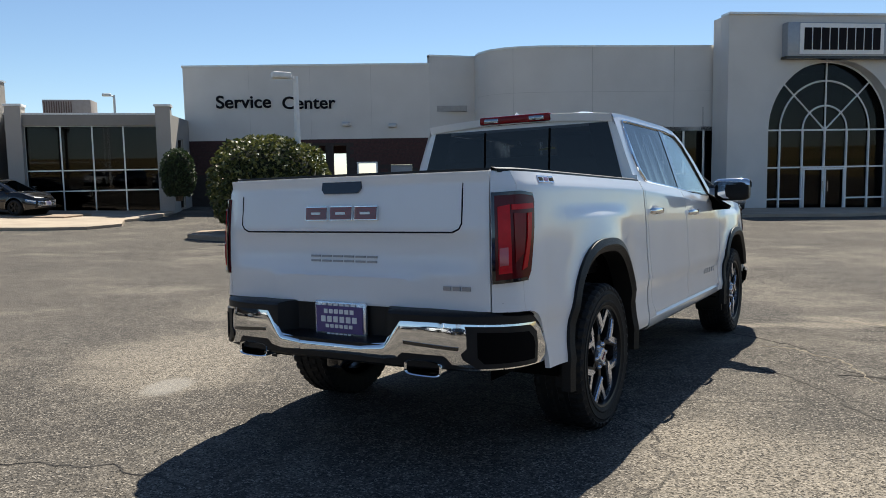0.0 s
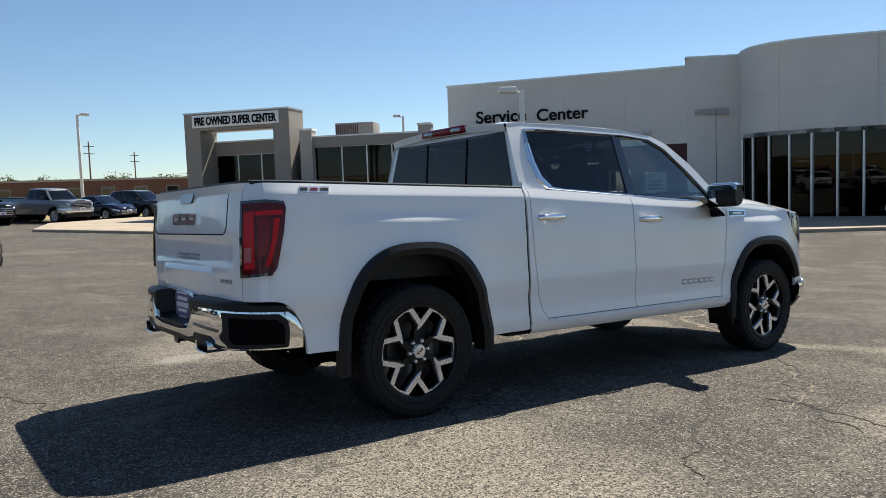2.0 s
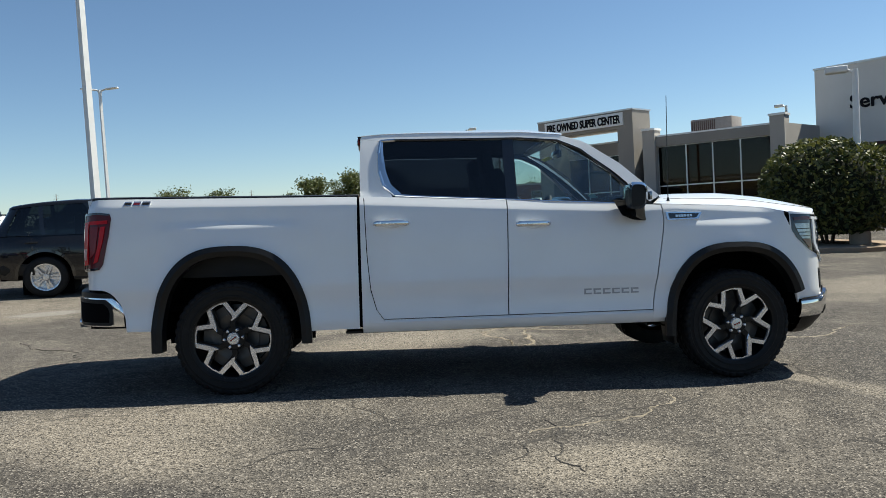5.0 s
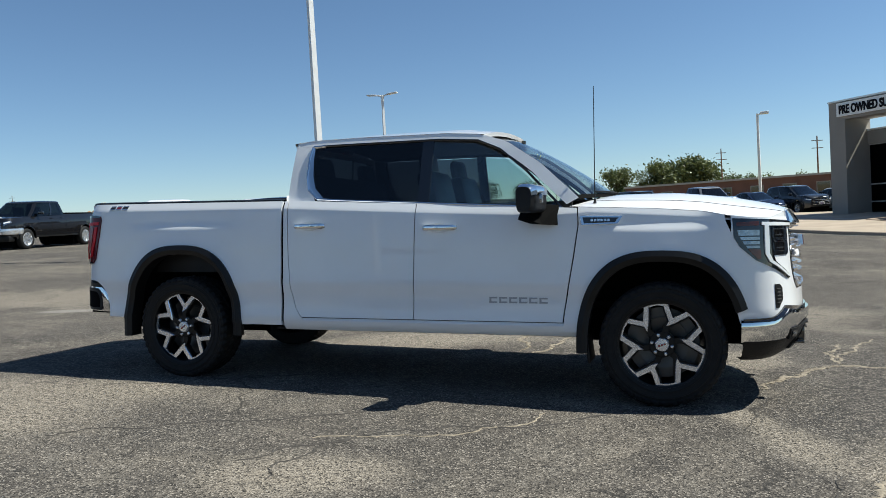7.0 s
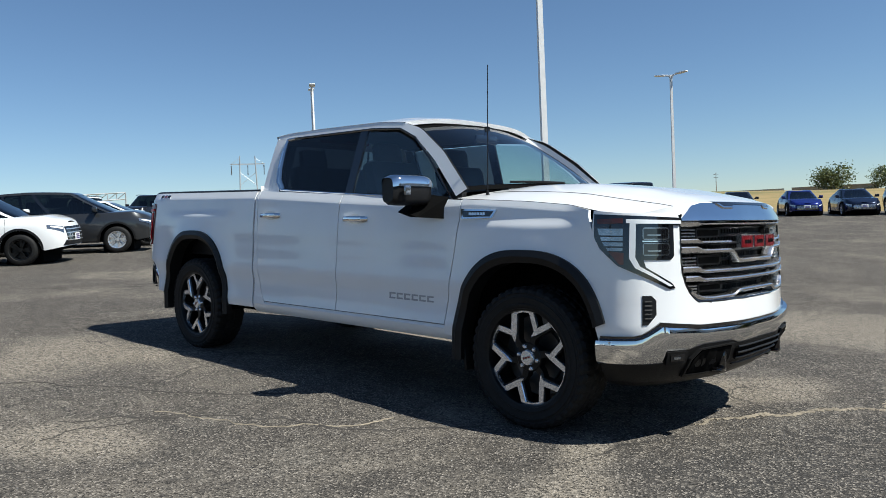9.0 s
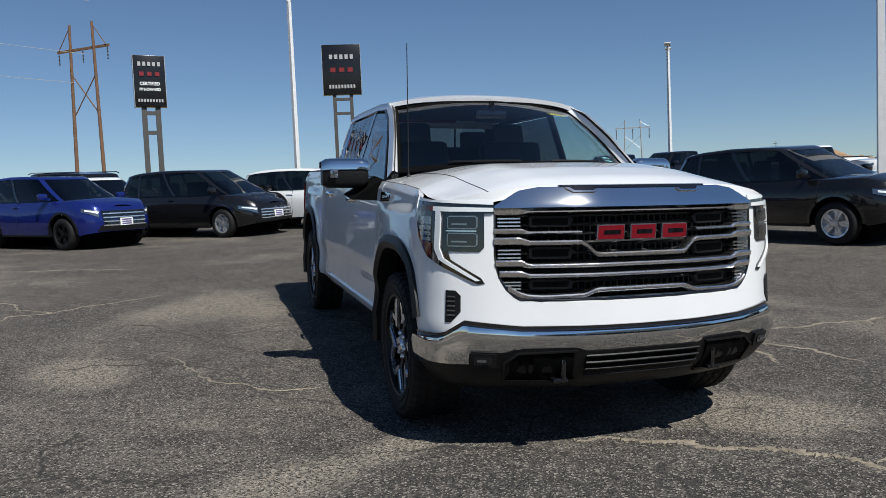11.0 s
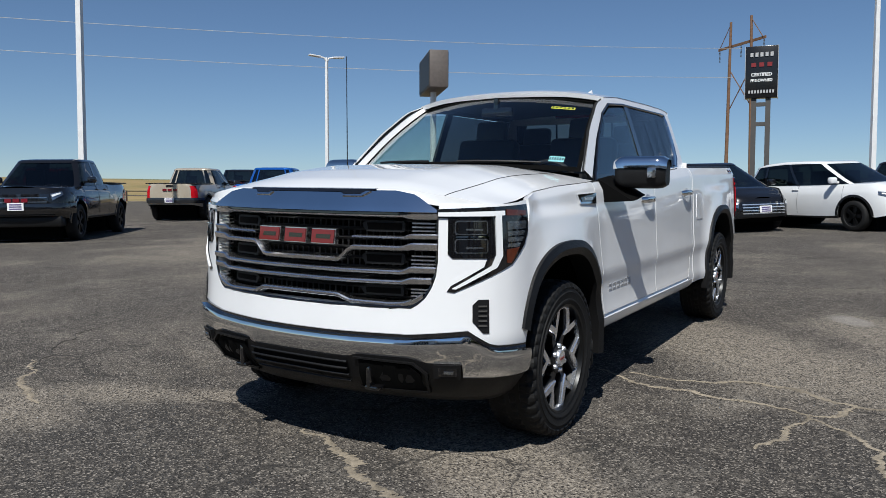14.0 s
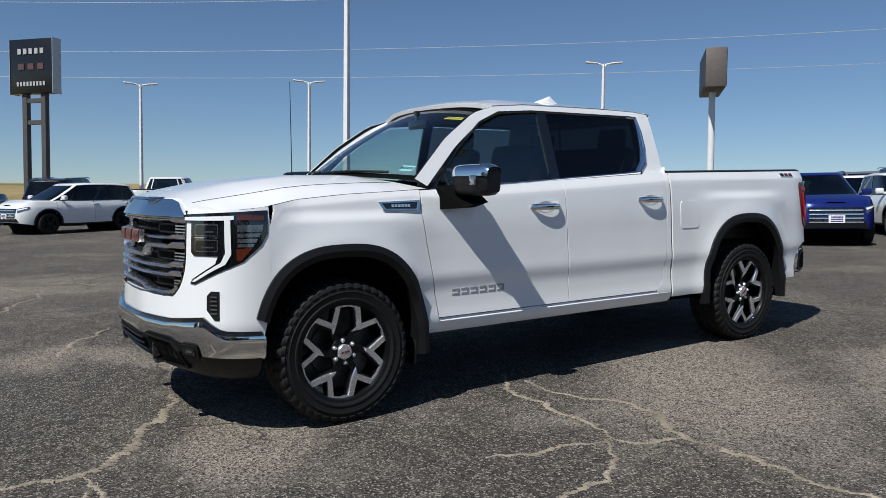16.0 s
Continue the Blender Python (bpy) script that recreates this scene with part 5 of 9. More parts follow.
        add_box(bm, 2.872, s * 1.135, 1.378, 0.008, 0.23, 0.15, bevel=0.002)
        part("mirror_glass", bm, CHROME, mir)
        bm = bmesh.new()
        add_prism(bm, [(3.07, s * 0.915, 1.34), (3.08, s * 0.93, 1.20), (2.98, s * 1.10, 1.21), (2.90, s * 1.13, 1.24), (2.90, s * 0.925, 1.36)], (-0.075, 0, 0.004))
        part("mirror_arm", bm, WELL, mir, smooth=False)
    # --- fuel door on the left bed side
    def PL(u, z, o):
        return Vector((u, side_y(u, z) + o, z))
    fd = poly_patch("fuel_door", PL, [(0.60, 1.02), (0.615, 1.0), (0.795, 1.0), (0.81, 1.02), (0.81, 1.19), (0.795, 1.21), (0.615, 1.21), (0.60, 1.19)], 0.004, 0.004, WHITE, T)
    # --- hood
    bm = bmesh.new()
    rows = []
    HOOD_X = [(front(u, 1.24).y, front(u, 1.24).x) for u in span(0, 1.2, 40)]
    cen = [(3.30, 1.415), (3.45, 1.425), (3.85, 1.42), (4.2, 1.385), (4.45, 1.335), (4.56, 1.30), (4.66, 1.262)]
    for i in range(31):
        t = i / 30
        row = []
        for j in range(33):
            v = -1 + 2 * j / 32
            y = v * 0.895
            xr = 3.40 - 0.26 * abs(v) ** 2.5
            xf = interp(HOOD_X, abs(y)) - 0.005 - 0.030 * (1 - smooth((abs(y) - 0.56) / 0.18))
            x = xr + (xf - xr) * t
            e = fender_top(min(x, 4.2)) + 0.003 - max(0, x - 4.2) * 0.08
            if abs(v) > 0.999:
                y = math.copysign(min(side_y(x, fender_top(x)) - 0.010, 0.93), v)
            c = interp(cen, x)
            w = (1 - abs(v) ** 3.2)
            z = e + (c - e) * w
            ridge = 0.009 * math.exp(-((abs(v) - 0.52) / 0.10) ** 2) * math.sin(math.pi * min(1, max(0, t)) ** 0.8)
            row.append(Vector((x, y, z + ridge)))
        rows.append(row)
    rows.append([p + Vector((0.004, 0, -0.05)) for p in rows[-1]])
    add_grid(bm, rows)
    hood = part("hood", bm, WHITE, T, "white hood with raised sides", sharp=28)
    for k in (3, 29):
        bm = bmesh.new()
        add_tube(bm, [r[k] + Vector((0, 0, 0.0005)) for r in rows[1:-1]], 0.002, 4)
        part("hood_seam", bm, INK, hood)
    # --- front fascia in pieces
    opening = lambda z: interp([(0.745, 0.50), (0.752, 0.56), (0.757, 0.61), (0.775, 0.640), (0.807, 0.674), (0.85, 0.700), (0.90, 0.718), (0.967, 0.727), (1.25, 0.727)], z)
    topline = lambda u: interp([(0.60, 1.23), (0.70, 1.228), (0.8, 1.227), (1.0, 1.228), (1.1, 1.234), (1.215, 1.244)], abs(u))
    bm = bmesh.new()
    add_grid(bm, [[front(u, 0.628 + 0.045 * u ** 4 + (0.745 - 0.628 - 0.045 * u ** 4) * k / 6, 0.0) for k in range(7)] + [front(u, 0.752, -0.012), front(u, 0.754, -0.07)] for u in span(-0.50, 0.50, 40)])
    part("front_valance", bm, WHITE, T)
    for s in (-1, 1):
        bm = bmesh.new()
        rows = []
        for i in range(27):
            uo = 0.50 + (1.215 - 0.50) * max(0, i - 1) / 25
            base = max(interp([(0.575, 0.634), (0.80, 0.648), (0.86, 0.650), (0.95, 0.590), (1.2, 0.570)], uo), (arch_z(front(uo, 0.8).x) or 0.0) + 0.012)
            zs = span(base, 0.744, 5) + [0.748, 0.752, 0.757, 0.765, 0.775, 0.79, 0.807, 0.83, 0.85, 0.875, 0.90, 0.93, 0.967, 1.0, 1.05, 1.10, 1.15, 1.19, topline(uo)]
            zs = [max(z, base + 0.0004 * k) for k, z in enumerate(zs)]
            rows.append([front(s * (opening(z) + (uo - 0.50) * (1.215 - opening(z)) / 0.715), z, 0.0 if i else -0.07) for z in zs])
        add_grid(bm, rows)
        part("front_cheek", bm, WHITE, T)
    # grille: black backing, chrome surround, bars with a stepped middle
    bm = bmesh.new()
    band(bm, front, span(-0.79, 0.79, 30), lambda u: 0.72, lambda u: 1.20, -0.10, 0.02, 2)
    gr = part("grille", bm, WELL, T, "chrome barred grille over black mesh")
    bm = bmesh.new()
    for i in range(40):
        u = -0.70 + 1.4 * i / 39
        a, b = front(u, 0.76, -0.085), front(u, 1.19, -0.085)
        add_tube(bm, [a, b], 0.005, 4, caps=False)
    for k in range(9):
        z = 0.79 + 0.045 * k
        add_tube(bm, [front(-0.7 + 1.4 * i / 20, z, -0.075) for i in range(21)], 0.009, 4, caps=False)
    part("grille_mesh", bm, BLACKPL, gr)

    broad = lambda u: smooth((u - 0.555) / 0.05)

    def gbar(zf, u0, u1, w, more=0.012, off=0.008, nm="grille_bar"):
        """A bar of the grille from u0 to u1, taller by more towards its ends."""
        bm = bmesh.new()
        rows = []
        for u in span(u0, u1, 60):
            z, h = zf(abs(u)), w / 2 + more * broad(abs(u)) / 2
            rows.append([front(u, z - h, off - 0.06), front(u, z - h, off - 0.010), front(u, z - h + 0.005, off - 0.001), front(u, z + h - 0.006, off + 0.004), front(u, z + h, off - 0.002), front(u, z + h, off - 0.06)])
        add_grid(bm, rows)
        part(nm, bm, BARCHROME, gr, sharp=40)
    step = lambda lo, hi: (lambda u: interp([(0.0, lo), (0.235, lo), (0.30, hi), (2, hi)], u))
    gbar(lambda u: 1.168, -0.723, 0.723, 0.012, 0.018, 0.004)
    gbar(lambda u: step(0.962, 1.022)(u) + 0.010 * broad(u), -0.725, 0.725, 0.024)
    gbar(lambda u: 0.914 + 0.014 * broad(u), -0.717, 0.717, 0.020)
    gbar(lambda u: 0.868 + 0.010 * broad(u), -0.700, 0.700, 0.020)
    gbar(lambda u: interp([(0, 0.797), (0.235, 0.797), (0.30, 0.772), (0.50, 0.766), (0.58, 0.772), (0.62, 0.784), (0.662, 0.812)], u), -0.662, 0.662, 0.022, 0.008, 0.004)
    for k in (-1, 1):
        gbar(lambda u: 1.070 + 0.008 * broad(u), *sorted((k * 0.31, k * 0.725)), 0.014, 0.012, 0.006, "flank_bar")
        for z0, z1 in ((1.094, 1.146), (0.944, 0.998), (0.800, 0.846)):
            fr = lambda u, z, o: front(k * u, z, o)
            ins = poly_patch("black_insert", fr, [(0.35, z0 + 0.010), (0.36, z0), (0.545, z0), (0.555, z0 + 0.010), (0.555, z1 - 0.010), (0.545, z1), (0.36, z1), (0.335, z1 - 0.016)], -0.045, 0.03, BLACKPL, gr)
            # raised near-black patch paints the insert's middle as if hollow and shaded
            poly_patch("insert_hollow", fr, [(0.368, z0 + 0.010), (0.540, z0 + 0.010), (0.540, z1 - 0.010), (0.362, z1 - 0.010)], -0.042, 0.006, WELL, ins)
            for j in range(3):
                z = z0 + (z1 - z0) * (j + 0.5) / 3
                poly_patch("flank_fin", fr, [(0.60, z - 0.003), (0.708, z - 0.003), (0.708, z + 0.004), (0.60, z + 0.004)], -0.012, 0.03, BARCHROME, gr)
    # surround
    half = [(opening(z) - 0.006, z) for z in (1.19, 1.1, 1.0, 0.967, 0.93, 0.90, 0.875, 0.85, 0.83, 0.807, 0.79, 0.775, 0.765, 0.757)] + [(0.56, 0.757), (0.40, 0.754), (0.20, 0.752), (0.0, 0.751)]
    bm = bmesh.new()
    add_tube(bm, [front(u, z, -0.002) for u, z in half] + [front(-u, z, -0.002) for u, z in half[-2::-1]], 0.006, 6)
    part("grille_surround", bm, GLOSSBLACK, gr, "dark rim of the grille opening")
    bm = bmesh.new()
    brow = lambda z: 0.016 - 0.036 * max(0.0, (z - 1.192) / 0.095) ** 1.15
    rows = []
    for u in span(-0.722, 0.722, 60):
        top = interp([(0, 1.287), (0.51, 1.285), (0.61, 1.268), (0.722, 1.20)], abs(u))
        rows.append([front(u, 1.186, -0.05), front(u, 1.186, 0.008)] + [front(u, z, brow(z)) for z in span(1.190, top, 7)] + [front(u, top - 0.004, brow(top) - 0.06)])
    add_grid(bm, rows)
    part("chrome_brow", bm, CHROME, gr, "broad chrome bar above the grille", sharp=40)
    bm = bmesh.new()
    band(bm, front, span(-0.72, 0.72, 40), lambda u: 1.176, lambda u: 1.188, 0.004, 0.03, 1)
    part("brow_shadow_line", bm, GLOSSBLACK, gr)
    bm = bmesh.new()
    add_grid(bm, [[front(u, z, brow(z) + 0.003) for z in span(1.278 if abs(u) < 0.37 else 1.284, 1.292, 2)] + [front(u, 1.295, brow(1.29) - 0.03)] for u in span(-0.41, 0.41, 30)])
    part("brow_slot", bm, GLOSSBLACK, gr)
    for s in (-1, 1):
        lip = poly_patch("brow_lip", lambda u, z, o: front(s * u, z, brow(z) + o), [(0.215, 1.274), (0.235, 1.260), (0.345, 1.260), (0.385, 1.282), (0.360, 1.282), (0.335, 1.267), (0.240, 1.267), (0.225, 1.276)], 0.008, 0.008, CHROME, gr)
        poly_patch("lip_slot", lambda u, z, o: front(s * u, z, brow(z) + o), [(0.228, 1.278), (0.242, 1.268), (0.335, 1.268), (0.358, 1.282), (0.235, 1.282)], 0.005, 0.006, GLOSSBLACK, lip)
    # maker's badge as plain red blocks in chrome rims
    for u0 in (-0.250, -0.080, 0.090):
        b = poly_patch("badge_block", front, [(u0, 1.033), (u0 + 0.140, 1.033), (u0 + 0.147, 1.105), (u0 + 0.007, 1.105)], 0.026, 0.03, BARCHROME, gr)
        poly_patch("badge_face", front, [(u0 + 0.005, 1.037), (u0 + 0.135, 1.037), (u0 + 0.141, 1.101), (u0 + 0.011, 1.101)], 0.031, 0.01, REDBADGE, b)
        poly_patch("badge_slot", front, [(u0 + 0.034, 1.059), (u0 + 0.118, 1.059), (u0 + 0.122, 1.079), (u0 + 0.038, 1.079)], 0.0325, 0.006, GLOSSBLACK, b)
    # lamps
    for s in (-1, 1):
        fr = lambda u, z, o: front(s * u, z, o)
        hl = poly_patch("headlamp", fr, [(0.722, 1.164), (0.722, 1.204), (1.00, 1.216), (1.207, 1.224), (1.200, 1.10), (1.165, 1.04), (1.07, 0.955), (0.80, 0.832), (0.768, 0.836), (0.785, 0.862), (0.930, 0.946), (0.945, 0.985), (0.790, 0.985), (0.770, 1.005), (0.770, 1.164)], 0.005, 0.05, GLOSSBLACK, T, "dark headlamp with white light guide")
        poly_patch("light_guide", fr, [(0.727, 1.172), (0.727, 1.190), (1.030, 1.198), (1.030, 1.178), (1.012, 1.176), (1.014, 0.995), (0.985, 0.944), (0.808, 0.848), (0.788, 0.850), (0.962, 0.952), (0.984, 1.000), (0.982, 1.174)], 0.014, 0.012, DRL, hl, "white light guide")
        for z0, z1 in ((1.090, 1.154), (1.008, 1.074)):
            poly_patch("projector", fr, [(0.800, z0 + 0.010), (0.810, z0), (0.940, z0), (0.948, z0 + 0.008), (0.948, z1 - 0.008), (0.940, z1), (0.810, z1), (0.800, z1 - 0.010)], 0.008, 0.02, LAMPGREY, hl)
            poly_patch("projector_shade", fr, [(0.806, z0 + 0.012), (0.814, z0 + 0.006), (0.942, z0 + 0.006), (0.942, z1 - 0.006), (0.814, z1 - 0.006), (0.806, z1 - 0.012)], 0.010, 0.006, GLOSSBLACK, hl)
            poly_patch("projector_lens", fr, [(0.850, z0 + 0.020), (0.925, z0 + 0.020), (0.925, z0 + 0.028), (0.850, z0 + 0.028)], 0.0115, 0.004, LAMPGREY, hl)
        poly_patch("lamp_divider", fr, [(0.805, 1.079), (0.950, 1.080), (0.950, 1.086), (0.805, 1.085)], 0.013, 0.008, CHROME, hl)
        poly_patch("turn_signal", fr, [(1.045, 1.176), (1.182, 1.172), (1.186, 1.196), (1.045, 1.203)], 0.009, 0.008, AMBER, hl, "dark amber turn signal")
        poly_patch("side_marker", fr, [(1.040, 0.962), (1.060, 0.960), (1.120, 1.030), (1.040, 1.022)], 0.009, 0.008, AMBER, hl)
        for z, e, h in ((1.130, 1.180, 0.018), (1.094, 1.165, 0.010), (1.066, 1.150, 0.010), (1.040, 1.130, 0.008)):
            poly_patch("reflector_fin", fr, [(1.045, z - h), (e - 0.01, z - h), (e, z + h), (1.045, z + h)], 0.009, 0.006, LAMPGREY, hl)
        # air slot
        vt = poly_patch("air_slot", fr, [(0.880, 0.700), (0.925, 0.648), (0.950, 0.648), (0.950, 0.800), (0.905, 0.800), (0.880, 0.775)], 0.004, 0.02, BLACKPL, T, "black ribbed air slot")
        for k in range(5):
            z = 0.680 + 0.022 * k
            poly_patch("slot_rib", fr, [(0.905, z), (0.940, z), (0.940, z + 0.006), (0.905, z + 0.006)], 0.010, 0.006, SIGNGREY, vt)
    # --- front bumper
    bump = link("front_bumper", None, T)
    lo = lambda u: interp([(0, 0.507), (0.30, 0.507), (0.34, 0.527), (0.60, 0.527), (0.68, 0.507), (0.83, 0.507), (0.84, 0.442), (1.2, 0.432)], abs(u))
    hi = lambda u: interp([(0, 0.608), (0.6, 0.614), (0.80, 0.634), (0.86, 0.640), (0.95, 0.580), (0.98, 0.570), (1.17, 0.560)], abs(u))
    bm = bmesh.new()
    band(bm, front, sorted({*span(-1.165, 1.165, 90), -0.84, -0.83, 0.83, 0.84, -0.86, 0.86}), lo, hi, 0.045, 0.09, 6)
    part("chrome_bar", bm, CHROME, bump, "chrome bumper bar")
    bm = bmesh.new()
    band(bm, front, sorted({*span(-1.15, 1.15, 70), -0.95, -0.86, 0.86, 0.95}), lambda u: hi(u) - 0.012, lambda u: hi(u) + 0.022, 0.025, 0.06, 1)
    part("bumper_gap", bm, GLOSSBLACK, bump)
    bm = bmesh.new()
    rows = []
    for u in sorted({*span(-1.15, 1.15, 70), -0.84, -0.83, 0.83, 0.84}):
        rows.append([front(u, 0.305, -0.12), front(u, 0.305, 0.0), front(u, 0.345, 0.03), front(u, 0.42, 0.038), front(u, lo(u) + 0.005, 0.036), front(u, lo(u) + 0.005, -0.06)])
    add_grid(bm, rows)
    part("lower_fascia", bm, BLACKPL, bump, "matt black lower fascia")
    bm = bmesh.new()
    band(bm, front, span(-0.30, 0.30, 12), lambda u: 0.375, lambda u: 0.515, 0.042, 0.05, 2)
    ig = part("lower_grille", bm, WELL, bump)
    for k in range(4):
        bm = bmesh.new()
        z = 0.388 + 0.034 * k
        add_tube(bm, [front(-0.3 + 0.6 * i / 10, z, 0.047) for i in range(11)], 0.006, 5)
        part("slat", bm, BLACKPL, ig)
    for s in (-1, 1):
        fr = lambda u, z, o: front(s * u, z, o)
        # flat near-black patch stands in for the shade inside the tow hook's recess
        poly_patch("tow_recess", fr, [(0.35, 0.362), (0.66, 0.372), (0.655, 0.455), (0.60, 0.497), (0.36, 0.505)], 0.042, 0.02, WELL, bump)
        poly_patch("recess_rim", fr, [(0.335, 0.350), (0.690, 0.356), (0.690, 0.462), (0.625, 0.512), (0.340, 0.520), (0.340, 0.512), (0.620, 0.504), (0.678, 0.458), (0.678, 0.366), (0.335, 0.360)], 0.052, 0.02, BLACKPL, bump)
        bm = bmesh.new()
        c = fr(0.425, 0.425, -0.035)
        add_box(bm, c.x + 0.075, c.y, 0.425, 0.05, 0.026, 0.105, bevel=0.010)
        add_box(bm, c.x + 0.060, c.y + s * 0.012, 0.372, 0.07, 0.075, 0.022, bevel=0.008)
        part("tow_hook", bm, GLOSSBLACK, bump, "black tow hook")
        fl = poly_patch("fog_lamp", fr, [(0.715, 0.442), (0.832, 0.438), (0.832, 0.508), (0.715, 0.508)], 0.050, 0.02, BLACKPL, bump)
        poly_patch("fog_lens", fr, [(0.738, 0.456), (0.815, 0.455), (0.815, 0.492), (0.738, 0.492)], 0.053, 0.006, GLOSSBLACK, fl)
        poly_patch("fog_mirror", fr, [(0.760, 0.468), (0.800, 0.468), (0.800, 0.480), (0.760, 0.480)], 0.056, 0.004, LAMPGREY, fl)
    # --- windshield, cowl, roof
    wb = lambda v: Vector((3.40 - 0.27 * abs(v) ** 2.2, v * 0.83, 1.412 - 0.035 * v * v))
    wt = lambda v: Vector((2.535 - 0.10 * v * v, v * 0.675, 1.925 - 0.05 * v * v))
    ws = lambda v, t, o=0.0: wb(v).lerp(wt(v), t) + Vector((0.05, 0, 0.06)).normalized() * (0.030 * math.sin(math.pi * t) + o)
    bm = bmesh.new()
    add_grid(bm, [[ws(-1 + 2 * i / 24, j / 14) for j in range(15)] for i in range(25)])
    wsh = part("windshield", bm, GLASS_F, T, "curved laminated glass")
    wsh.visible_shadow = False
    for a, b in ((0.93, 1.0), (0.0, 0.05)):
        bm = bmesh.new()
        add_grid(bm, [[ws(-1 + 2 * i / 24, t, 0.003) for t in (a, (a + b) / 2, b)] for i in range(25)])
        part("glass_border", bm, WELL, wsh)
    for s in (-1, 1):
        bm = bmesh.new()
        add_grid(bm, [[ws(s * v, j / 14, 0.003) for j in range(15)] for v in (0.972, 0.986, 1.0)])
        part("glass_border", bm, WELL, wsh)
        # front pillar
        bm = bmesh.new()
        rows = []
        for j in range(15):
            t = j / 14
            a = ws(s, t, 0.004)
            b = upper(*interp2([(3.20, 1.39), (2.92, 1.65), (2.66, 1.825), (2.45, 1.888)], t), s)
            rows.append([a, a.lerp(b, 0.5) + Vector((0.004, s * 0.006, 0.005)), b])
        add_grid(bm, rows)
        part("front_pillar", bm, WHITE, T)
        bm = bmesh.new()
        add_grid(bm, [[p + Vector((-0.02, 0, -0.02)) for p in r] for r in rows])
        part("pillar_lining", bm, CABIN, T)
        bm = bmesh.new()
        add_tube(bm, [ws(s * (0.15 + 0.6 * k / 6) if s > 0 else s * (0.1 + 0.55 * k / 6), 0.03 + 0.02 * k / 6, 0.02) for k in range(7)], 0.008, 5)
        part("wiper", bm, BLACKPL, T)
    bm = bmesh.new()
    add_grid(bm, [[wb(-1 + 2 * i / 20) + Vector((0.055 - 0.17 * t, 0, -0.004 - 0.03 * t)) for t in (0, 0.5, 1.0)] for i in range(21)])
    part("cowl", bm, BLACKPL, T)
    for u, t, w, h, mt in ((0.72, 0.80, 0.16, 0.035, YELLOWLAB), (0.83, 0.13, 0.075, 0.055, BLUELAB)):
        bm = bmesh.new()
        dv, dt = w / 0.75 / 2, h / 0.95
        add_grid(bm, [[ws(v, t + dt * k, -0.004) for k in (-0.5, 0.5)] for v in (u - dv, u, u + dv)])
        lab = part("windshield_label", bm, mt, wsh)
        bm = bmesh.new()
        for i in range(6):
            v0 = u - dv + 2 * dv * (i + 0.25) / 6
            add_grid(bm, [[ws(v0, t + dt * k, -0.001) for k in (-0.25, 0.25)], [ws(v0 + dv / 6, t + dt * k, -0.001) for k in (-0.25, 0.25)]])
        part("label_bars", bm, INK, lab)
    bm = bmesh.new()
    rows = []
    for i in range(29):
        x = 0.93 + (2.545 - 0.93) * i / 28
        row = []
        for j in range(25):
            v = -1 + 2 * j / 24
            ex = 2.545 - 0.10 * v * v
            xx = 0.922 + (ex + 0.045 - 0.922) * i / 28
            e = interp([(0.92, 1.892), (1.1, 1.910), (1.5, 1.915), (2.2, 1.908), (2.45, 1.888), (2.6, 1.868)], xx)
            c = interp([(0.94, 1.925), (1.15, 1.955), (1.6, 1.972), (2.2, 1.974), (2.45, 1.962), (2.53, 1.950), (2.6, 1.930)], xx)
            hw = upper(xx, e, 1).y + 0.004
            hw = min(hw, hw)
            z = e + (c - e) * (1 - abs(v) ** 2.6)
            z += 0.010 * math.exp(-((abs(v) - 0.62) / 0.07) ** 2) * (1 if 1.1 < xx < 2.35 else 0)
            row.append(Vector((xx, v * hw, z)))
        rows.append(row)
    rows = [[p + Vector((0.02, 0, -0.05)) for p in rows[0]]] + rows + [[p + Vector((-0.01, 0, -0.03)) for p in rows[-1]]]
    add_grid(bm, rows)
    part("roof", bm, WHITE, T, "white roof with shallow ribs", sharp=28)
    # roof lining
    bm = bmesh.new()
    add_grid(bm, [[Vector((x, v * 0.66, 1.875 + 0.03 * (1 - v * v))) for v in span(-1, 1, 6)] for x in span(1.0, 2.45, 6)])
    part("headliner", bm, HEADLINER, T)
    # shark fin and antenna
    bm = bmesh.new()
    rows = []
    for k in range(8):
        t = k / 7
        rows.append([Vector((1.63 + 0.19 * (1 - t) * q[0] - 0.045 * t ** 1.5, 0.30 + 0.035 * (1 - t * 0.85) * q[1], 1.955 + 0.085 * t)) for q in [(math.cos(a), math.sin(a) * abs(math.sin(a)) ** 0.4) for a in [2 * math.pi * i / 14 for i in range(14)]]])
    vs = add_grid(bm, rows, close_v=True)
    bm.faces.new(vs[-1])
    part("roof_fin", bm, WHITE, T)
    bm = bmesh.new()
    add_tube(bm, [(3.30, -0.80, 1.35), (3.30, -0.80, 1.38), (3.30, -0.80, 2.16)], [0.014, 0.004, 0.0025], 6)
    part("antenna", bm, BLACKPL, T)
    # --- rear of the cab
    bm = bmesh.new()
    mrear, _ = None, None
    zt = 1.885
    W = lambda y, z: Vector((0.945 + 0.03 * max(0, (z - 1.42)) / 0.45 - 0.02 * abs(y) ** 2, y, z))
    hole = (0.66, 1.475, 1.825)
    for (ya, yb, za, zb2) in ((-0.90, 0.90, 0.88, hole[1]), (-0.735, 0.735, hole[2], 1.875)):
        add_grid(bm, [[W(y, z) for z in span(za, zb2, 4)] for y in span(ya, yb, 12)])
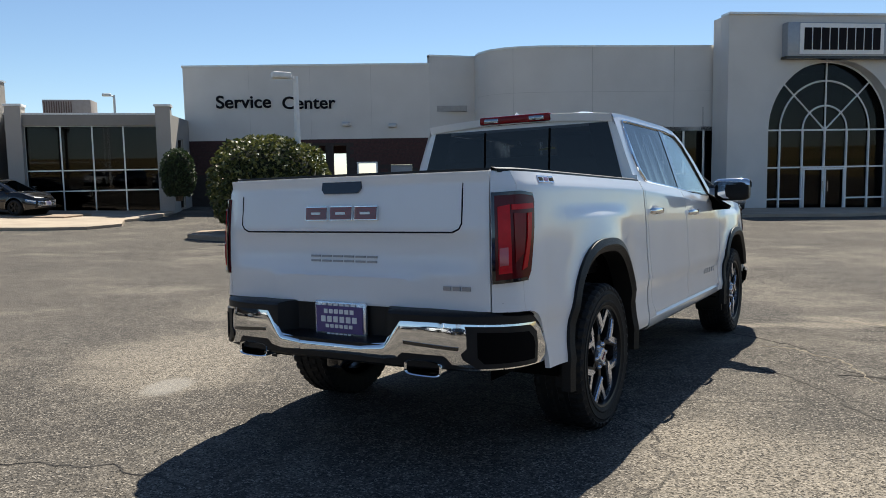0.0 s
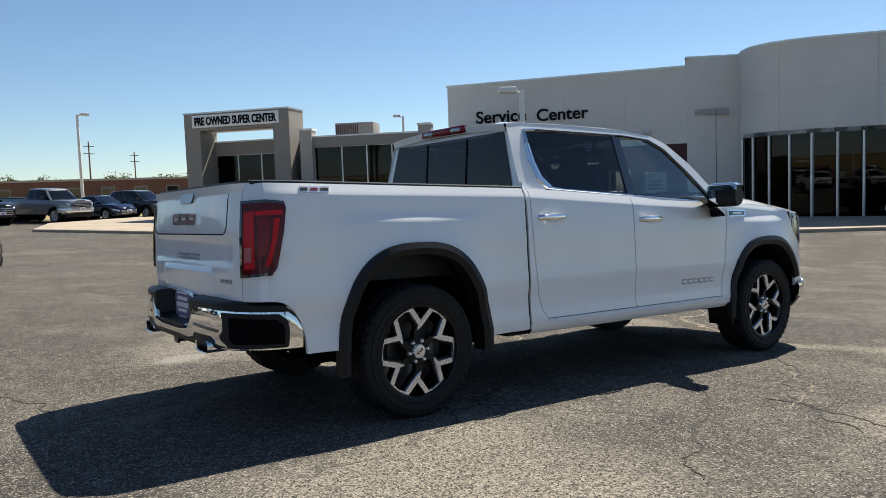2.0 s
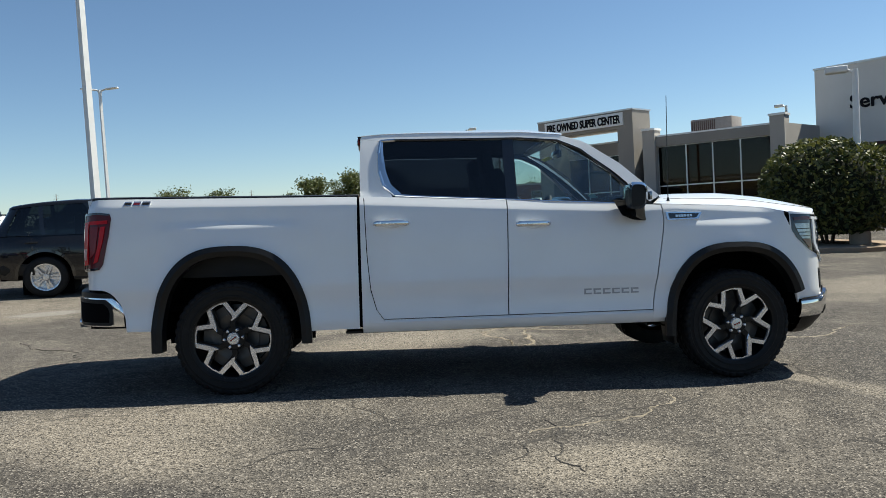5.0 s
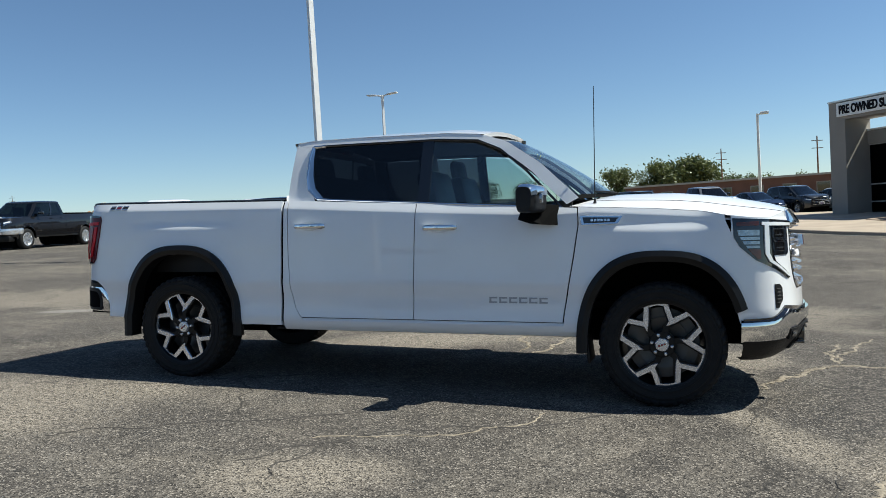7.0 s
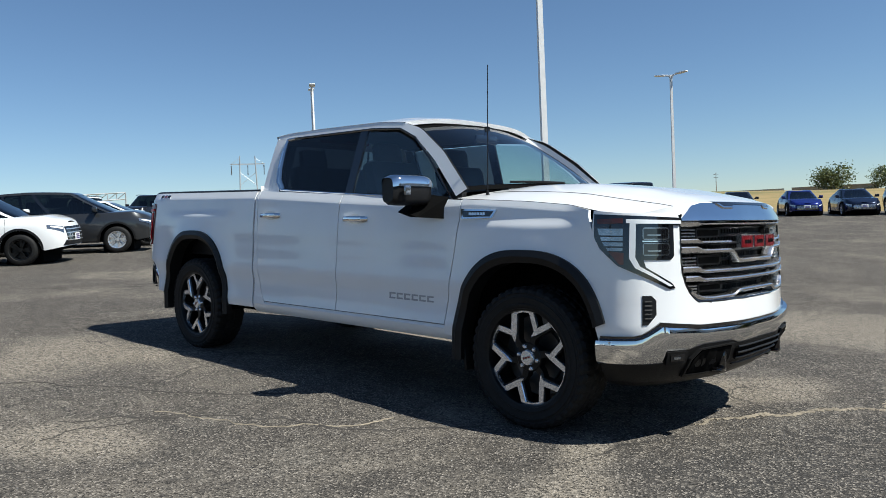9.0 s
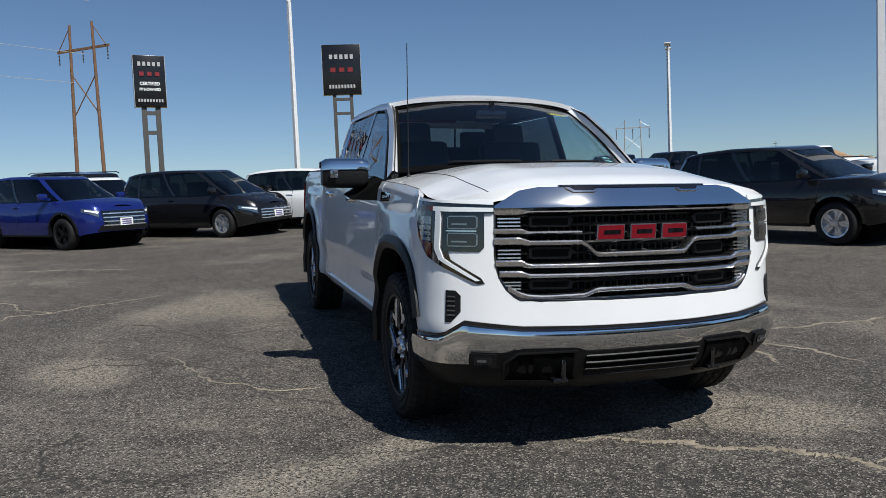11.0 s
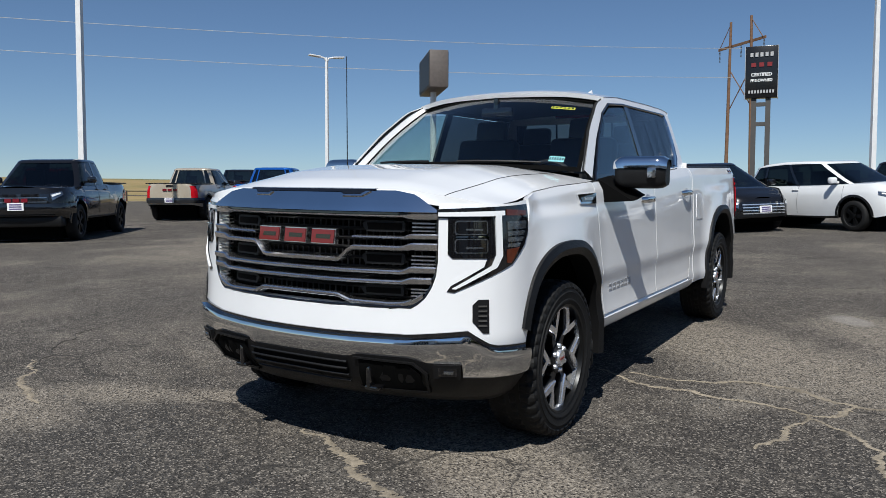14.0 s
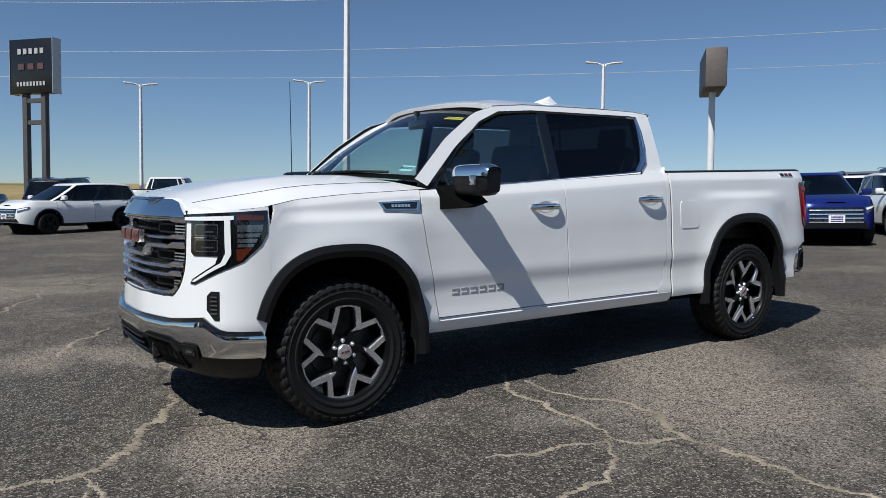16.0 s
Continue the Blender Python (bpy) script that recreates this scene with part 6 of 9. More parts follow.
    for s in (-1, 1):
        add_grid(bm, [[W(s * (hole[0] + (upper(0.95, z, 1).y - hole[0]) * t), z) for z in span(hole[1], hole[2], 6)] for t in span(0, 1, 3)])
    part("cab_rear_wall", bm, WHITE, T)
    bm = bmesh.new()
    add_grid(bm, [[W(v * (0.80 - 0.28 * (z - 1.45)), z) + Vector((-0.008, 0, 0)) for z in span(hole[1] - 0.03, hole[2] + 0.02, 4)] for v in span(-1, 1, 10)])
    rg = part("rear_screen", bm, GLASS_S, T, "dark sliding rear glass")
    rg.visible_shadow = False
    for s in (-1, 1):
        bm = bmesh.new()
        add_grid(bm, [[W(s * y * (0.80 - 0.28 * (z - 1.45)), z) + Vector((-0.004, 0, 0)) for z in span(1.45, 1.842, 3)] for y in (0.80, 1.0)])
        part("glass_border", bm, WELL, rg)
    for y in (-0.26, 0.26):
        bm = bmesh.new()
        add_prism(bm, [W(y - 0.007, 1.46) + Vector((-0.012, 0, 0)), W(y + 0.007, 1.46) + Vector((-0.012, 0, 0)), W(y + 0.007, 1.83) + Vector((-0.012, 0, 0)), W(y - 0.007, 1.83) + Vector((-0.012, 0, 0))], (0.01, 0, 0))
        part("slider_frame", bm, WELL, rg, smooth=False)
    bm = bmesh.new()
    add_box(bm, 0.935, 0, 1.908, 0.05, 0.56, 0.056, bevel=0.012)
    st = part("stop_lamp", bm, MIDRED, T, "dark red high stop lamp")
    for s in (-1, 1):
        bm = bmesh.new()
        add_box(bm, 0.928, s * 0.18, 1.905, 0.045, 0.12, 0.036, bevel=0.008)
        part("cargo_lens", bm, LAMPGREY, st)
    # --- bed
    bm = bmesh.new()
    add_box(bm, -0.06, 0, 0.90, 1.90, 1.62, 0.06)
    for s in (-1, 1):
        add_box(bm, -0.04, s * 0.80, 1.16, 1.86, 0.05, 0.50)
        add_box(bm, 0.0, s * 0.68, 1.03, 0.95, 0.26, 0.22, bevel=0.05)
    add_box(bm, 0.89, 0, 1.17, 0.05, 1.68, 0.50)
    part("cargo_bed", bm, BLACKPL, T, "black lined cargo bed")
    for s in (-1, 1):
        bm = bmesh.new()
        rows = []
        for x in span(-0.99, 0.915, 20):
            z = rail(x)
            y1 = side_y(x, z) - 0.004
            rows.append([Vector((x, s * (y1 + 0.004), z - 0.008)), Vector((x, s * y1, z + 0.010)), Vector((x, s * (y1 - 0.03), z + 0.018)), Vector((x, s * 0.81, z + 0.012)), Vector((x, s * 0.80, z - 0.05))])
        add_grid(bm, rows)
        part("bed_rail_cap", bm, BLACKPL, T)
        # rear post of the bed, behind the side panel
        bm = bmesh.new()
        add_grid(bm, [[rear(s * u, z, -0.002) for z in [*span(0.810, 1.386, 12), *span(1.394, 1.452, 3)]] for u in span(0.835, 0.985, 14)])
        part("bed_post", bm, WHITE, T)
        rr = lambda u, z, o: rear(s * (0.838 + (u - 0.868) * 0.882), z - 0.010 - 0.022 * smooth((1.22 - z) / 0.25), o)
        tl = poly_patch("tail_lamp", rr, [(0.868, 1.365), (1.02, 1.372), (1.125, 1.362), (1.140, 1.33), (1.120, 1.20), (1.07, 1.02), (1.04, 0.985), (0.868, 0.972)], 0.014, 0.03, DARKRED, T, "red tail lamp in dark housing")
        poly_patch("lamp_rim", rr, [(0.868, 1.365), (1.02, 1.372), (1.125, 1.362), (1.130, 1.348), (1.02, 1.356), (0.882, 1.350), (0.882, 0.988), (1.035, 0.999), (1.04, 0.985), (0.868, 0.972)], 0.017, 0.01, GLOSSBLACK, tl)
        poly_patch("red_band", rr, [(0.895, 1.300), (0.955, 1.310), (0.958, 1.020), (0.895, 1.015)], 0.020, 0.01, REDLENS, tl)
        poly_patch("red_band", rr, [(0.965, 1.310), (1.115, 1.316), (1.112, 1.290), (0.965, 1.285)], 0.020, 0.01, REDLENS, tl)
        poly_patch("red_band", rr, [(1.060, 1.270), (1.098, 1.272), (1.075, 1.16), (1.035, 1.04), (1.005, 1.03), (1.045, 1.16)], 0.020, 0.01, REDLENS, tl)
        poly_patch("deep_band", rr, [(0.975, 1.27), (1.045, 1.27), (1.020, 1.10), (0.975, 1.06)], 0.018, 0.008, MIDRED, tl)
        poly_patch("reverse_lens", rr, [(0.900, 1.120), (0.940, 1.124), (0.940, 1.052), (0.900, 1.048)], 0.0225, 0.006, PINKLENS, tl)
    # --- tailgate
    gate = link("tailgate", None, T)
    bm = bmesh.new()
    rows = []
    for i in range(41):
        y = -0.828 + 1.656 * i / 40
        col = []
        for j in range(37):
            z = 0.812 + (1.452 - 0.812) * j / 36
            d = 0.0
            if 0.985 < z < 1.17:
                d -= 0.020 * math.sin(math.pi * (z - 0.985) / 0.185) ** 0.6 * (1 if abs(y) < 0.70 else max(0, 1 - (abs(y) - 0.70) / 0.1))
            if z > 1.40:
                d += 0.022 * (z - 1.40) / 0.05
            if z < 0.97 and abs(y) < 0.5:
                d += 0.014 * max(0, min(1, (0.5 - abs(y)) / 0.06))
            col.append(rear(y, z, d) if abs(y) < 0.86 else rear(y, z, d))
        rows.append([col[0] + Vector((0.05, 0, 0))] + col + [col[-1] + Vector((0.10, 0, 0.012))])
    add_grid(bm, [[p + Vector((0.05, 0, 0)) for p in rows[0]]] + rows + [[p + Vector((0.05, 0, 0)) for p in rows[-1]]])
    part("gate_panel", bm, WHITE, gate, "white tailgate with folded step lines")
    bm = bmesh.new()
    line = [(-0.70, 1.44), (-0.70, 1.215), (-0.685, 1.19), (-0.65, 1.175), (0.65, 1.175), (0.685, 1.19), (0.70, 1.215), (0.70, 1.44)]
    pts = []
    for a, b in zip(line, line[1:]):
        k = max(2, int(math.dist(a, b) / 0.06))
        pts += [rear(a[0] + (b[0] - a[0]) * i / k, a[1] + (b[1] - a[1]) * i / k, 0.0) for i in range(k)]
    add_tube(bm, pts, 0.004, 4)
    part("inner_gate_seam", bm, INK, gate)
    poly_patch("gate_handle", rear, [(-0.125, 1.44), (0.125, 1.44), (0.125, 1.39), (0.105, 1.368), (-0.105, 1.368), (-0.125, 1.39)], 0.012, 0.02, GLOSSBLACK, gate, "black latch with camera")
    bm = bmesh.new()
    band(bm, rear, span(-0.83, 0.83, 20), lambda u: 1.452, lambda u: 1.468, 0.0, 0.10, 1)
    part("gate_cap", bm, BLACKPL, gate)
    for u0 in (-0.235, -0.08, 0.08):
        b = poly_patch("badge_block", rear, [(u0, 1.235), (u0 + 0.140, 1.235), (u0 + 0.140, 1.305), (u0, 1.305)], 0.016, 0.02, CHROME, gate)
        poly_patch("badge_face", rear, [(u0 + 0.004, 1.239), (u0 + 0.136, 1.239), (u0 + 0.136, 1.301), (u0 + 0.004, 1.301)], 0.020, 0.008, REDBADGE, b)
        poly_patch("badge_slot", rear, [(u0 + 0.040, 1.264), (u0 + 0.100, 1.264), (u0 + 0.100, 1.276), (u0 + 0.040, 1.276)], 0.0225, 0.006, WHITE, b)
    for i in range(6):
        u0 = -0.215 + 0.0725 * i
        bm = bmesh.new()
        for z in (1.052, 1.028):
            add_prism(bm, [rear(u0, z - 0.005, -0.018), rear(u0 + 0.058, z - 0.005, -0.018), rear(u0 + 0.058, z + 0.005, -0.018), rear(u0, z + 0.005, -0.018)], (-0.01, 0, 0))
        part("name_bar", bm, NAMEGREY, gate, smooth=False)
    for i in range(3):
        u0 = -0.74 + 0.05 * i
        bm = bmesh.new()
        add_prism(bm, [rear(u0, 0.905, 0.0), rear(u0 + 0.04, 0.905, 0.0), rear(u0 + 0.04, 0.925, 0.0), rear(u0, 0.925, 0.0)], (-0.008, 0, 0))
        part("trim_bar", bm, NAMEGREY, gate, smooth=False)
    # --- rear bumper
    rb = link("rear_bumper", None, T)

    bm = bmesh.new()
    rows = []
    for u in span(-BUMPER_END, BUMPER_END, 96):
        q = abs(u)
        c = -0.115 * smooth((0.36 - q) / 0.07)
        top = interp([(0, 0.812), (0.9, 0.806), (BUMPER_END - 0.10, 0.792), (BUMPER_END - 0.04, 0.745), (BUMPER_END, 0.680)], q)
        rows.append([tail(u, top + 0.008, -0.10), tail(u, top + 0.006, min(c, -0.05)), tail(u, top, min(c, -0.012)), tail(u, top - 0.012, c), tail(u, 0.665, c), tail(u, 0.645, 0.0), tail(u, 0.60, 0.0), tail(u, 0.555, -0.004), tail(u, 0.540, -0.03), tail(u, 0.532, -0.10)])
    add_grid(bm, rows)
    part("bumper_body", bm, BLACKPL, rb, "black step bumper")
    for s in (-1, 1):
        rr = lambda u, z, o: tail(s * u, z, o)
        E = BUMPER_END
        # dark sheet standing in for the shade behind the joint of bumper and body
        bm = bmesh.new()
        add_grid(bm, [[Vector((x, s * (y - 0.022), z)) for z in span(0.53, 0.86, 4)] for x, y in ((-1.02, 0.90), (-0.90, 0.935), (-0.72, 0.945))])
        part("bumper_seal", bm, WELL, rb)
        bm = bmesh.new()
        lo2 = lambda u: interp([(0.20, 0.575), (0.40, 0.570), (0.43, 0.592), (0.64, 0.588), (0.68, 0.556), (0.76, 0.548), (E, 0.545)], u)
        hi2 = lambda u: interp([(0.20, 0.640), (0.33, 0.656), (0.42, 0.792), (0.75, 0.791), (E - 0.08, 0.778), (E - 0.035, 0.738), (E, 0.680)], u)
        band(bm, rr, sorted({*span(0.20, E, 52), 0.33, 0.40, 0.42, 0.43, 0.64, 0.68, 0.75, E - 0.08, E - 0.035}), lo2, hi2, 0.006, 0.03, 5)
        part("chrome_corner", bm, CHROME, rb, "chrome bumper corner")
        st = poly_patch("corner_step", rr, [(0.745, 0.752), (E - 0.130, 0.740), (E - 0.085, 0.705), (E - 0.075, 0.645), (E - 0.082, 0.562), (E - 0.10, 0.556), (0.80, 0.558), (0.735, 0.600), (0.725, 0.625), (0.752, 0.650), (0.752, 0.715)], 0.010, 0.02, BLACKPL, rb, "black step cut into the bumper's corner")
        # near-black patch laid on the step, painting the shade of its hollow
        poly_patch("step_hollow", rr, [(0.800, 0.725), (E - 0.145, 0.712), (E - 0.110, 0.680), (E - 0.100, 0.640), (E - 0.105, 0.578), (0.830, 0.580), (0.800, 0.610)], 0.0125, 0.012, WELL, st)
        poly_patch("sensor_slot", rr, [(0.44, 0.660), (0.715, 0.640), (0.715, 0.656), (0.44, 0.676)], 0.009, 0.01, GLOSSBLACK, rb)
        # exhaust
        bm = bmesh.new()
        prof = [(0.105 * math.copysign(abs(math.cos(q)) ** 0.5, math.cos(q)), 0.038 * math.copysign(abs(math.sin(q)) ** 0.5, math.sin(q))) for q in [2 * math.pi * k / 24 for k in range(24)]]
        rows = []
        for x, g in ((-1.05, 0.95), (-1.175, 1.0), (-1.185, 0.97), (-1.18, 0.86), (-1.05, 0.8)):
            rows.append([Vector((x, s * 0.54 + a * g, 0.552 + b * g)) for a, b in prof])
        add_grid(bm, rows, close_v=True)
        part("exhaust_tip", bm, CHROME, T, "chrome exhaust tip")
        bm = bmesh.new()
        add_box(bm, -0.9, s * 0.54, 0.575, 0.36, 0.08, 0.04)
        part("exhaust_pipe", bm, WELL, T)
    bm = bmesh.new()
    band(bm, tail, span(-0.21, 0.21, 8), lambda u: 0.575, lambda u: 0.640, 0.006, 0.03, 3)
    part("chrome_centre", bm, CHROME, rb)
    pl = link("plate_holder", None, rb)
    bm = bmesh.new()
    add_box(bm, -1.100, 0, 0.735, 0.02, 0.33, 0.18, bevel=0.008)
    part("plate_frame", bm, SATIN, pl)
    bm = bmesh.new()
    add_box(bm, -1.112, 0, 0.735, 0.01, 0.295, 0.135)
    part("plate", bm, PURPLE, pl, "purple dealer plate with plain bars", smooth=False)
    bm = bmesh.new()
    for z, w, h in ((0.810, 0.22, 0.012), (0.775, 0.20, 0.022), (0.735, 0.24, 0.030), (0.700, 0.18, 0.018), (0.658, 0.16, 0.014)):
        for i in range(6):
            add_box(bm, -1.1185, -w / 2 + w * (i + 0.5) / 6, z, 0.004, w / 6 * 0.7, h)
    part("plate_bars", bm, SIGNWHT, pl, smooth=False)
    bm = bmesh.new()
    add_box(bm, -1.05, 0, 0.545, 0.24, 0.07, 0.07, bevel=0.006)
    add_box(bm, -1.16, 0, 0.545, 0.02, 0.09, 0.09, bevel=0.01)
    add_box(bm, -0.88, 0, 0.60, 0.09, 1.0, 0.09, bevel=0.01)
    part("tow_hitch", bm, GLOSSBLACK, T)
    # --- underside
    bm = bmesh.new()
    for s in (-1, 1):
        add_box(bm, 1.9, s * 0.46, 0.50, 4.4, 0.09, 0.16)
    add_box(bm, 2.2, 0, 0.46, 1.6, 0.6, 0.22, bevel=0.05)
    # next two boxes: unseen, sized to block sun leaking through the engine bay
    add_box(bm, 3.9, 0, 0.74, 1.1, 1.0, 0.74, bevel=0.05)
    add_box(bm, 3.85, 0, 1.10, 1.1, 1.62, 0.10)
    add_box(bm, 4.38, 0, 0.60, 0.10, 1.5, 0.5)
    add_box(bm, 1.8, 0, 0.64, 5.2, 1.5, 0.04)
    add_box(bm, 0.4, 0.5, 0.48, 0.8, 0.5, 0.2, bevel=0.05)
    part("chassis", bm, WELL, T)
    for x in (0.0, WB):
        bm = bmesh.new()
        rz = RW + (0 if x > 1 else REAR_UP)
        add_tube(bm, [(x, -0.78, rz), (x, 0.78, rz)], 0.055, 12)
        add_lathe(bm, [(0.0, -0.15), (0.13, -0.08), (0.15, 0.0), (0.13, 0.08), (0.0, 0.15)], 16, pose(x, 0.0, rz, 0, 90))
        part("axle", bm, WELL, T)
    for s in (-1, 1):
        bm = bmesh.new()
        add_box(bm, 0.0, s * 0.56, 0.47, 1.3, 0.07, 0.05)
        add_tube(bm, [(0.12, s * 0.5, 0.42), (-0.05, s * 0.5, 0.85)], 0.03, 8)
        add_tube(bm, [(WB, s * 0.55, 0.42), (WB + 0.03, s * 0.5, 0.9)], 0.045, 8)
        part("suspension", bm, WELL, T)
    # --- cabin
    bm = bmesh.new()
    add_box(bm, 2.05, 0, 0.76, 2.2, 1.7, 0.05)
    for s in (-1, 1):
        add_box(bm, 2.05, s * 0.85, 1.06, 2.2, 0.05, 0.62)
    add_box(bm, 1.0, 0, 1.15, 0.05, 1.7, 0.62)
    part("cabin_tub", bm, CABIN, T)
    bm = bmesh.new()
    rows = []
    for y in span(-0.80, 0.80, 12):
        rows.append([Vector((x, y, z)) for x, z in ((2.72, 1.05), (2.70, 1.24), (2.76, 1.335), (2.9, 1.365), (3.12, 1.36), (3.25, 1.34))])
    add_grid(bm, rows)
    part("dashboard", bm, CABIN, T)
    bm = bmesh.new()
    add_box(bm, 2.70, 0.0, 1.30, 0.03, 0.32, 0.19, bevel=0.01)
    part("centre_screen", bm, GLOSSBLACK, T)
    bm = bmesh.new()
    mm = pose(2.56, 0.40, 1.29, 0, -64)
    add_tube(bm, [mm @ Vector((0.185 * math.cos(q), 0.185 * math.sin(q), 0)) for q in [2 * math.pi * k / 28 for k in range(29)]], 0.016, 8)
    for q in (0.6, 2.5, 4.7):
        add_tube(bm, [mm @ Vector((0.04 * math.cos(q), 0.04 * math.sin(q), 0.01)), mm @ Vector((0.18 * math.cos(q), 0.18 * math.sin(q), 0))], 0.015, 6)
    add_lathe(bm, [(0.0, -0.03), (0.07, -0.02), (0.07, 0.02), (0, 0.03)], 16, mm)
    part("steering_wheel", bm, CABIN, T)
    for y in (-0.40, 0.40):
        seat(T, 2.30, y, 0.52, "front_seat")
    seat(T, 1.38, 0, 1.36, "rear_bench")
    bm = bmesh.new()
    add_box(bm, 2.62, 0, 1.80, 0.04, 0.24, 0.07, bevel=0.015)
    add_box(bm, 2.63, 0, 1.86, 0.03, 0.03, 0.08)
    part("cabin_mirror", bm, GLOSSBLACK, T)
    return T


def interp2(pts, t):
    """A point along a list of (x, z), by share of its length."""
    ln = [math.dist(a, b) for a, b in zip(pts, pts[1:])]
    want = t * sum(ln)
    for (a, b), l in zip(zip(pts, pts[1:]), ln):
        if want <= l + 1e-9:
            k = want / l if l else 0
            return (a[0] + (b[0] - a[0]) * k, a[1] + (b[1] - a[1]) * k)
        want -= l
    return pts[-1]


build_truck()

# ---- lamps, poles, signs ----
def lamp_post(x, y, h, heads=2, turn=0.0, label="white steel parking lot light pole with two flat heads", single=False):
    m = Matrix.Translation((x, y, ground_z(x, y))) @ pose(0, 0, 0, 0, 0, turn)
    p = root("street_lamp", m, label, "street lamp", "lot light poles")
    bm = bmesh.new()
    add_lathe(bm, [(0.0, 0.55), (0.26, 0.55), (0.30, 0.48), (0.30, -0.3)], 20)
    part("base", bm, CONCRETE, p)
    bm = bmesh.new()
    add_tube(bm, [(0, 0, 0.5), (0, 0, h * 0.6), (0, 0, h)], [0.12, 0.10, 0.085], 4 if not single else 12)
    part("pole", bm, POLEW, p)
    if single:
        bm = bmesh.new()
        add_tube(bm, [(0, 0, h - 0.15), (0.25, 0, h + 0.02)], 0.045, 8)
        part("arm", bm, POLEW, p)
        bm = bmesh.new()
        add_box(bm, 0.5, 0, h + 0.02, 0.62, 0.40, 0.20, bevel=0.05)
        part("lamp_head", bm, POLEW, p)
    else:
        for s in (-1, 1):
            bm = bmesh.new()
            add_tube(bm, [(0, 0, h - 0.25), (0.12 * s, 0, h - 0.03), (0.35 * s, 0, h + 0.02)], 0.05, 8)
            hd = part("arm", bm, POLEW, p)
            bm = bmesh.new()
            add_box(bm, 0, 0, 0, 0.62, 0.34, 0.07, bevel=0.025, m=pose(0.66 * s, 0, h + 0.05, 0, -5 * s))
            part("lamp_head", bm, POLEW, p)
    return p


lamp_post(-29.0, 22.9, 7.85, turn=-35)
lamp_post(-13.4, 36.4, 8.15, turn=0)
lamp_post(-24.4, -24.3, 8.0, turn=-35)
lamp_post(-13.5, -38.1, 7.75, turn=-22)
lamp_post(-4.85, -43.1, 7.5, turn=-15)
lamp_post(-5.7, 12.75, 10.5, turn=10)
lamp_post(-22.7, 1.5, 8.5, turn=75)
lamp_post(-5.5, -17.3, 10.5, turn=-20)
lamp_post(9.0, 56.1, 7.2, single=True, turn=-5, label="slim grey street lamp with a single angled head")
lamp_post(31.8, 47.4, 7.2, single=True, turn=140, label="slim grey street lamp with a single angled head")
lamp_post(15.7, 15.3, 5.45, single=True, turn=150, label="short white lamp post with a single flat head")


def pylon_sign(x, y, turn, w, z0, z1, lines, label):
    """A black double-sided cabinet on two posts; turn: the heading its face looks to."""
    g = ground_z(x, y)
    m = Matrix.Translation((x, y, 0)) @ pose(0, 0, 0, 0, 0, turn + 90)
    p = root("pylon_sign", Matrix(), label, "sign", "pylon signs")
    bm = bmesh.new()
    add_box(bm, 0, 0, (z0 + z1) / 2, w, 0.55, z1 - z0, bevel=0.03, m=m)
    part("cabinet", bm, SIGNBLK, p)
    bm = bmesh.new()
    for sx in (-1, 1):
        add_box(bm, sx * (w / 2 + 0.012), 0, (z0 + z1) / 2, 0.03, 0.6, z1 - z0 + 0.04, m=m)
    part("cabinet_edge", bm, GALV, p, smooth=False)
    for sx in (-1, 1):
        bm = bmesh.new()
        add_box(bm, sx * w * 0.22, 0, (g - 0.2 + z0) / 2, 0.28, 0.28, z0 - g + 0.2, m=m)
        part("post", bm, SIGNGREY, p, smooth=False)
    bm = bmesh.new()
    for z in (z0 - 0.35, z0 - 1.5):
        add_box(bm, 0, 0, z, w * 0.44 - 0.28, 0.2, 0.22, m=m)
    part("cross_bar", bm, SIGNGREY, p, smooth=False)
    for text, zc, h, n, mt, ww in lines:
        for f in (0, 180):
            mm = m @ pose(0, 0, 0, 0, 0, f) @ Matrix.Translation((0, -0.285, 0))
            if text:
                lettering("lettering", text, mm @ Matrix.Translation((0, 0, zc - h / 2)), h * 1.38, mt, p, 0.012, 0.92, 0.008)
            else:
                k = ww / n
                for i in range(n):
                    bm = bmesh.new()
                    x0 = -ww / 2 + i * k
                    add_box(bm, x0 + k / 2, -0.015, zc, k * 0.60, 0.03, h * 0.8, m=mm)
                    part("name_block", bm, mt, p, smooth=False)
    return p


pylon_sign(-54.4, 9.1, -12, 3.1, 10.3, 14.35, [("", 13.35, 0.45, 5, SIGNDIM, 2.1), ("", 12.3, 0.45, 3, SIGNRED, 2.1), ("", 10.95, 0.36, 9, SIGNDIM, 2.2)], "tall black dealer sign on two dark posts")
pylon_sign(-40.5, -4.9, 8, 1.75, 7.5, 10.5, [("", 10.0, 0.30, 5, SIGNDIM, 1.35), ("", 9.42, 0.30, 3, SIGNRED, 1.3), ("CERTIFIED", 8.86, 0.19, 0, SIGNWHT, 0), ("PRE-OWNED", 8.52, 0.16, 0, SIGNWHT, 0), ("", 7.86, 0.22, 9, SIGNDIM, 1.45)], "black certified pre-owned sign on two posts")
pylon_sign(0.95, -40.9, 40, 2.75, 7.15, 10.0, [("", 9.35, 0.36, 5, SIGNDIM, 1.8), ("", 8.55, 0.40, 3, mat("sign_dull_red", (0.10, 0.05, 0.05), rough=0.4), 1.9), ("", 7.65, 0.28, 9, SIGNDIM, 1.9)], "black dealer sign with unlit badge on two posts")


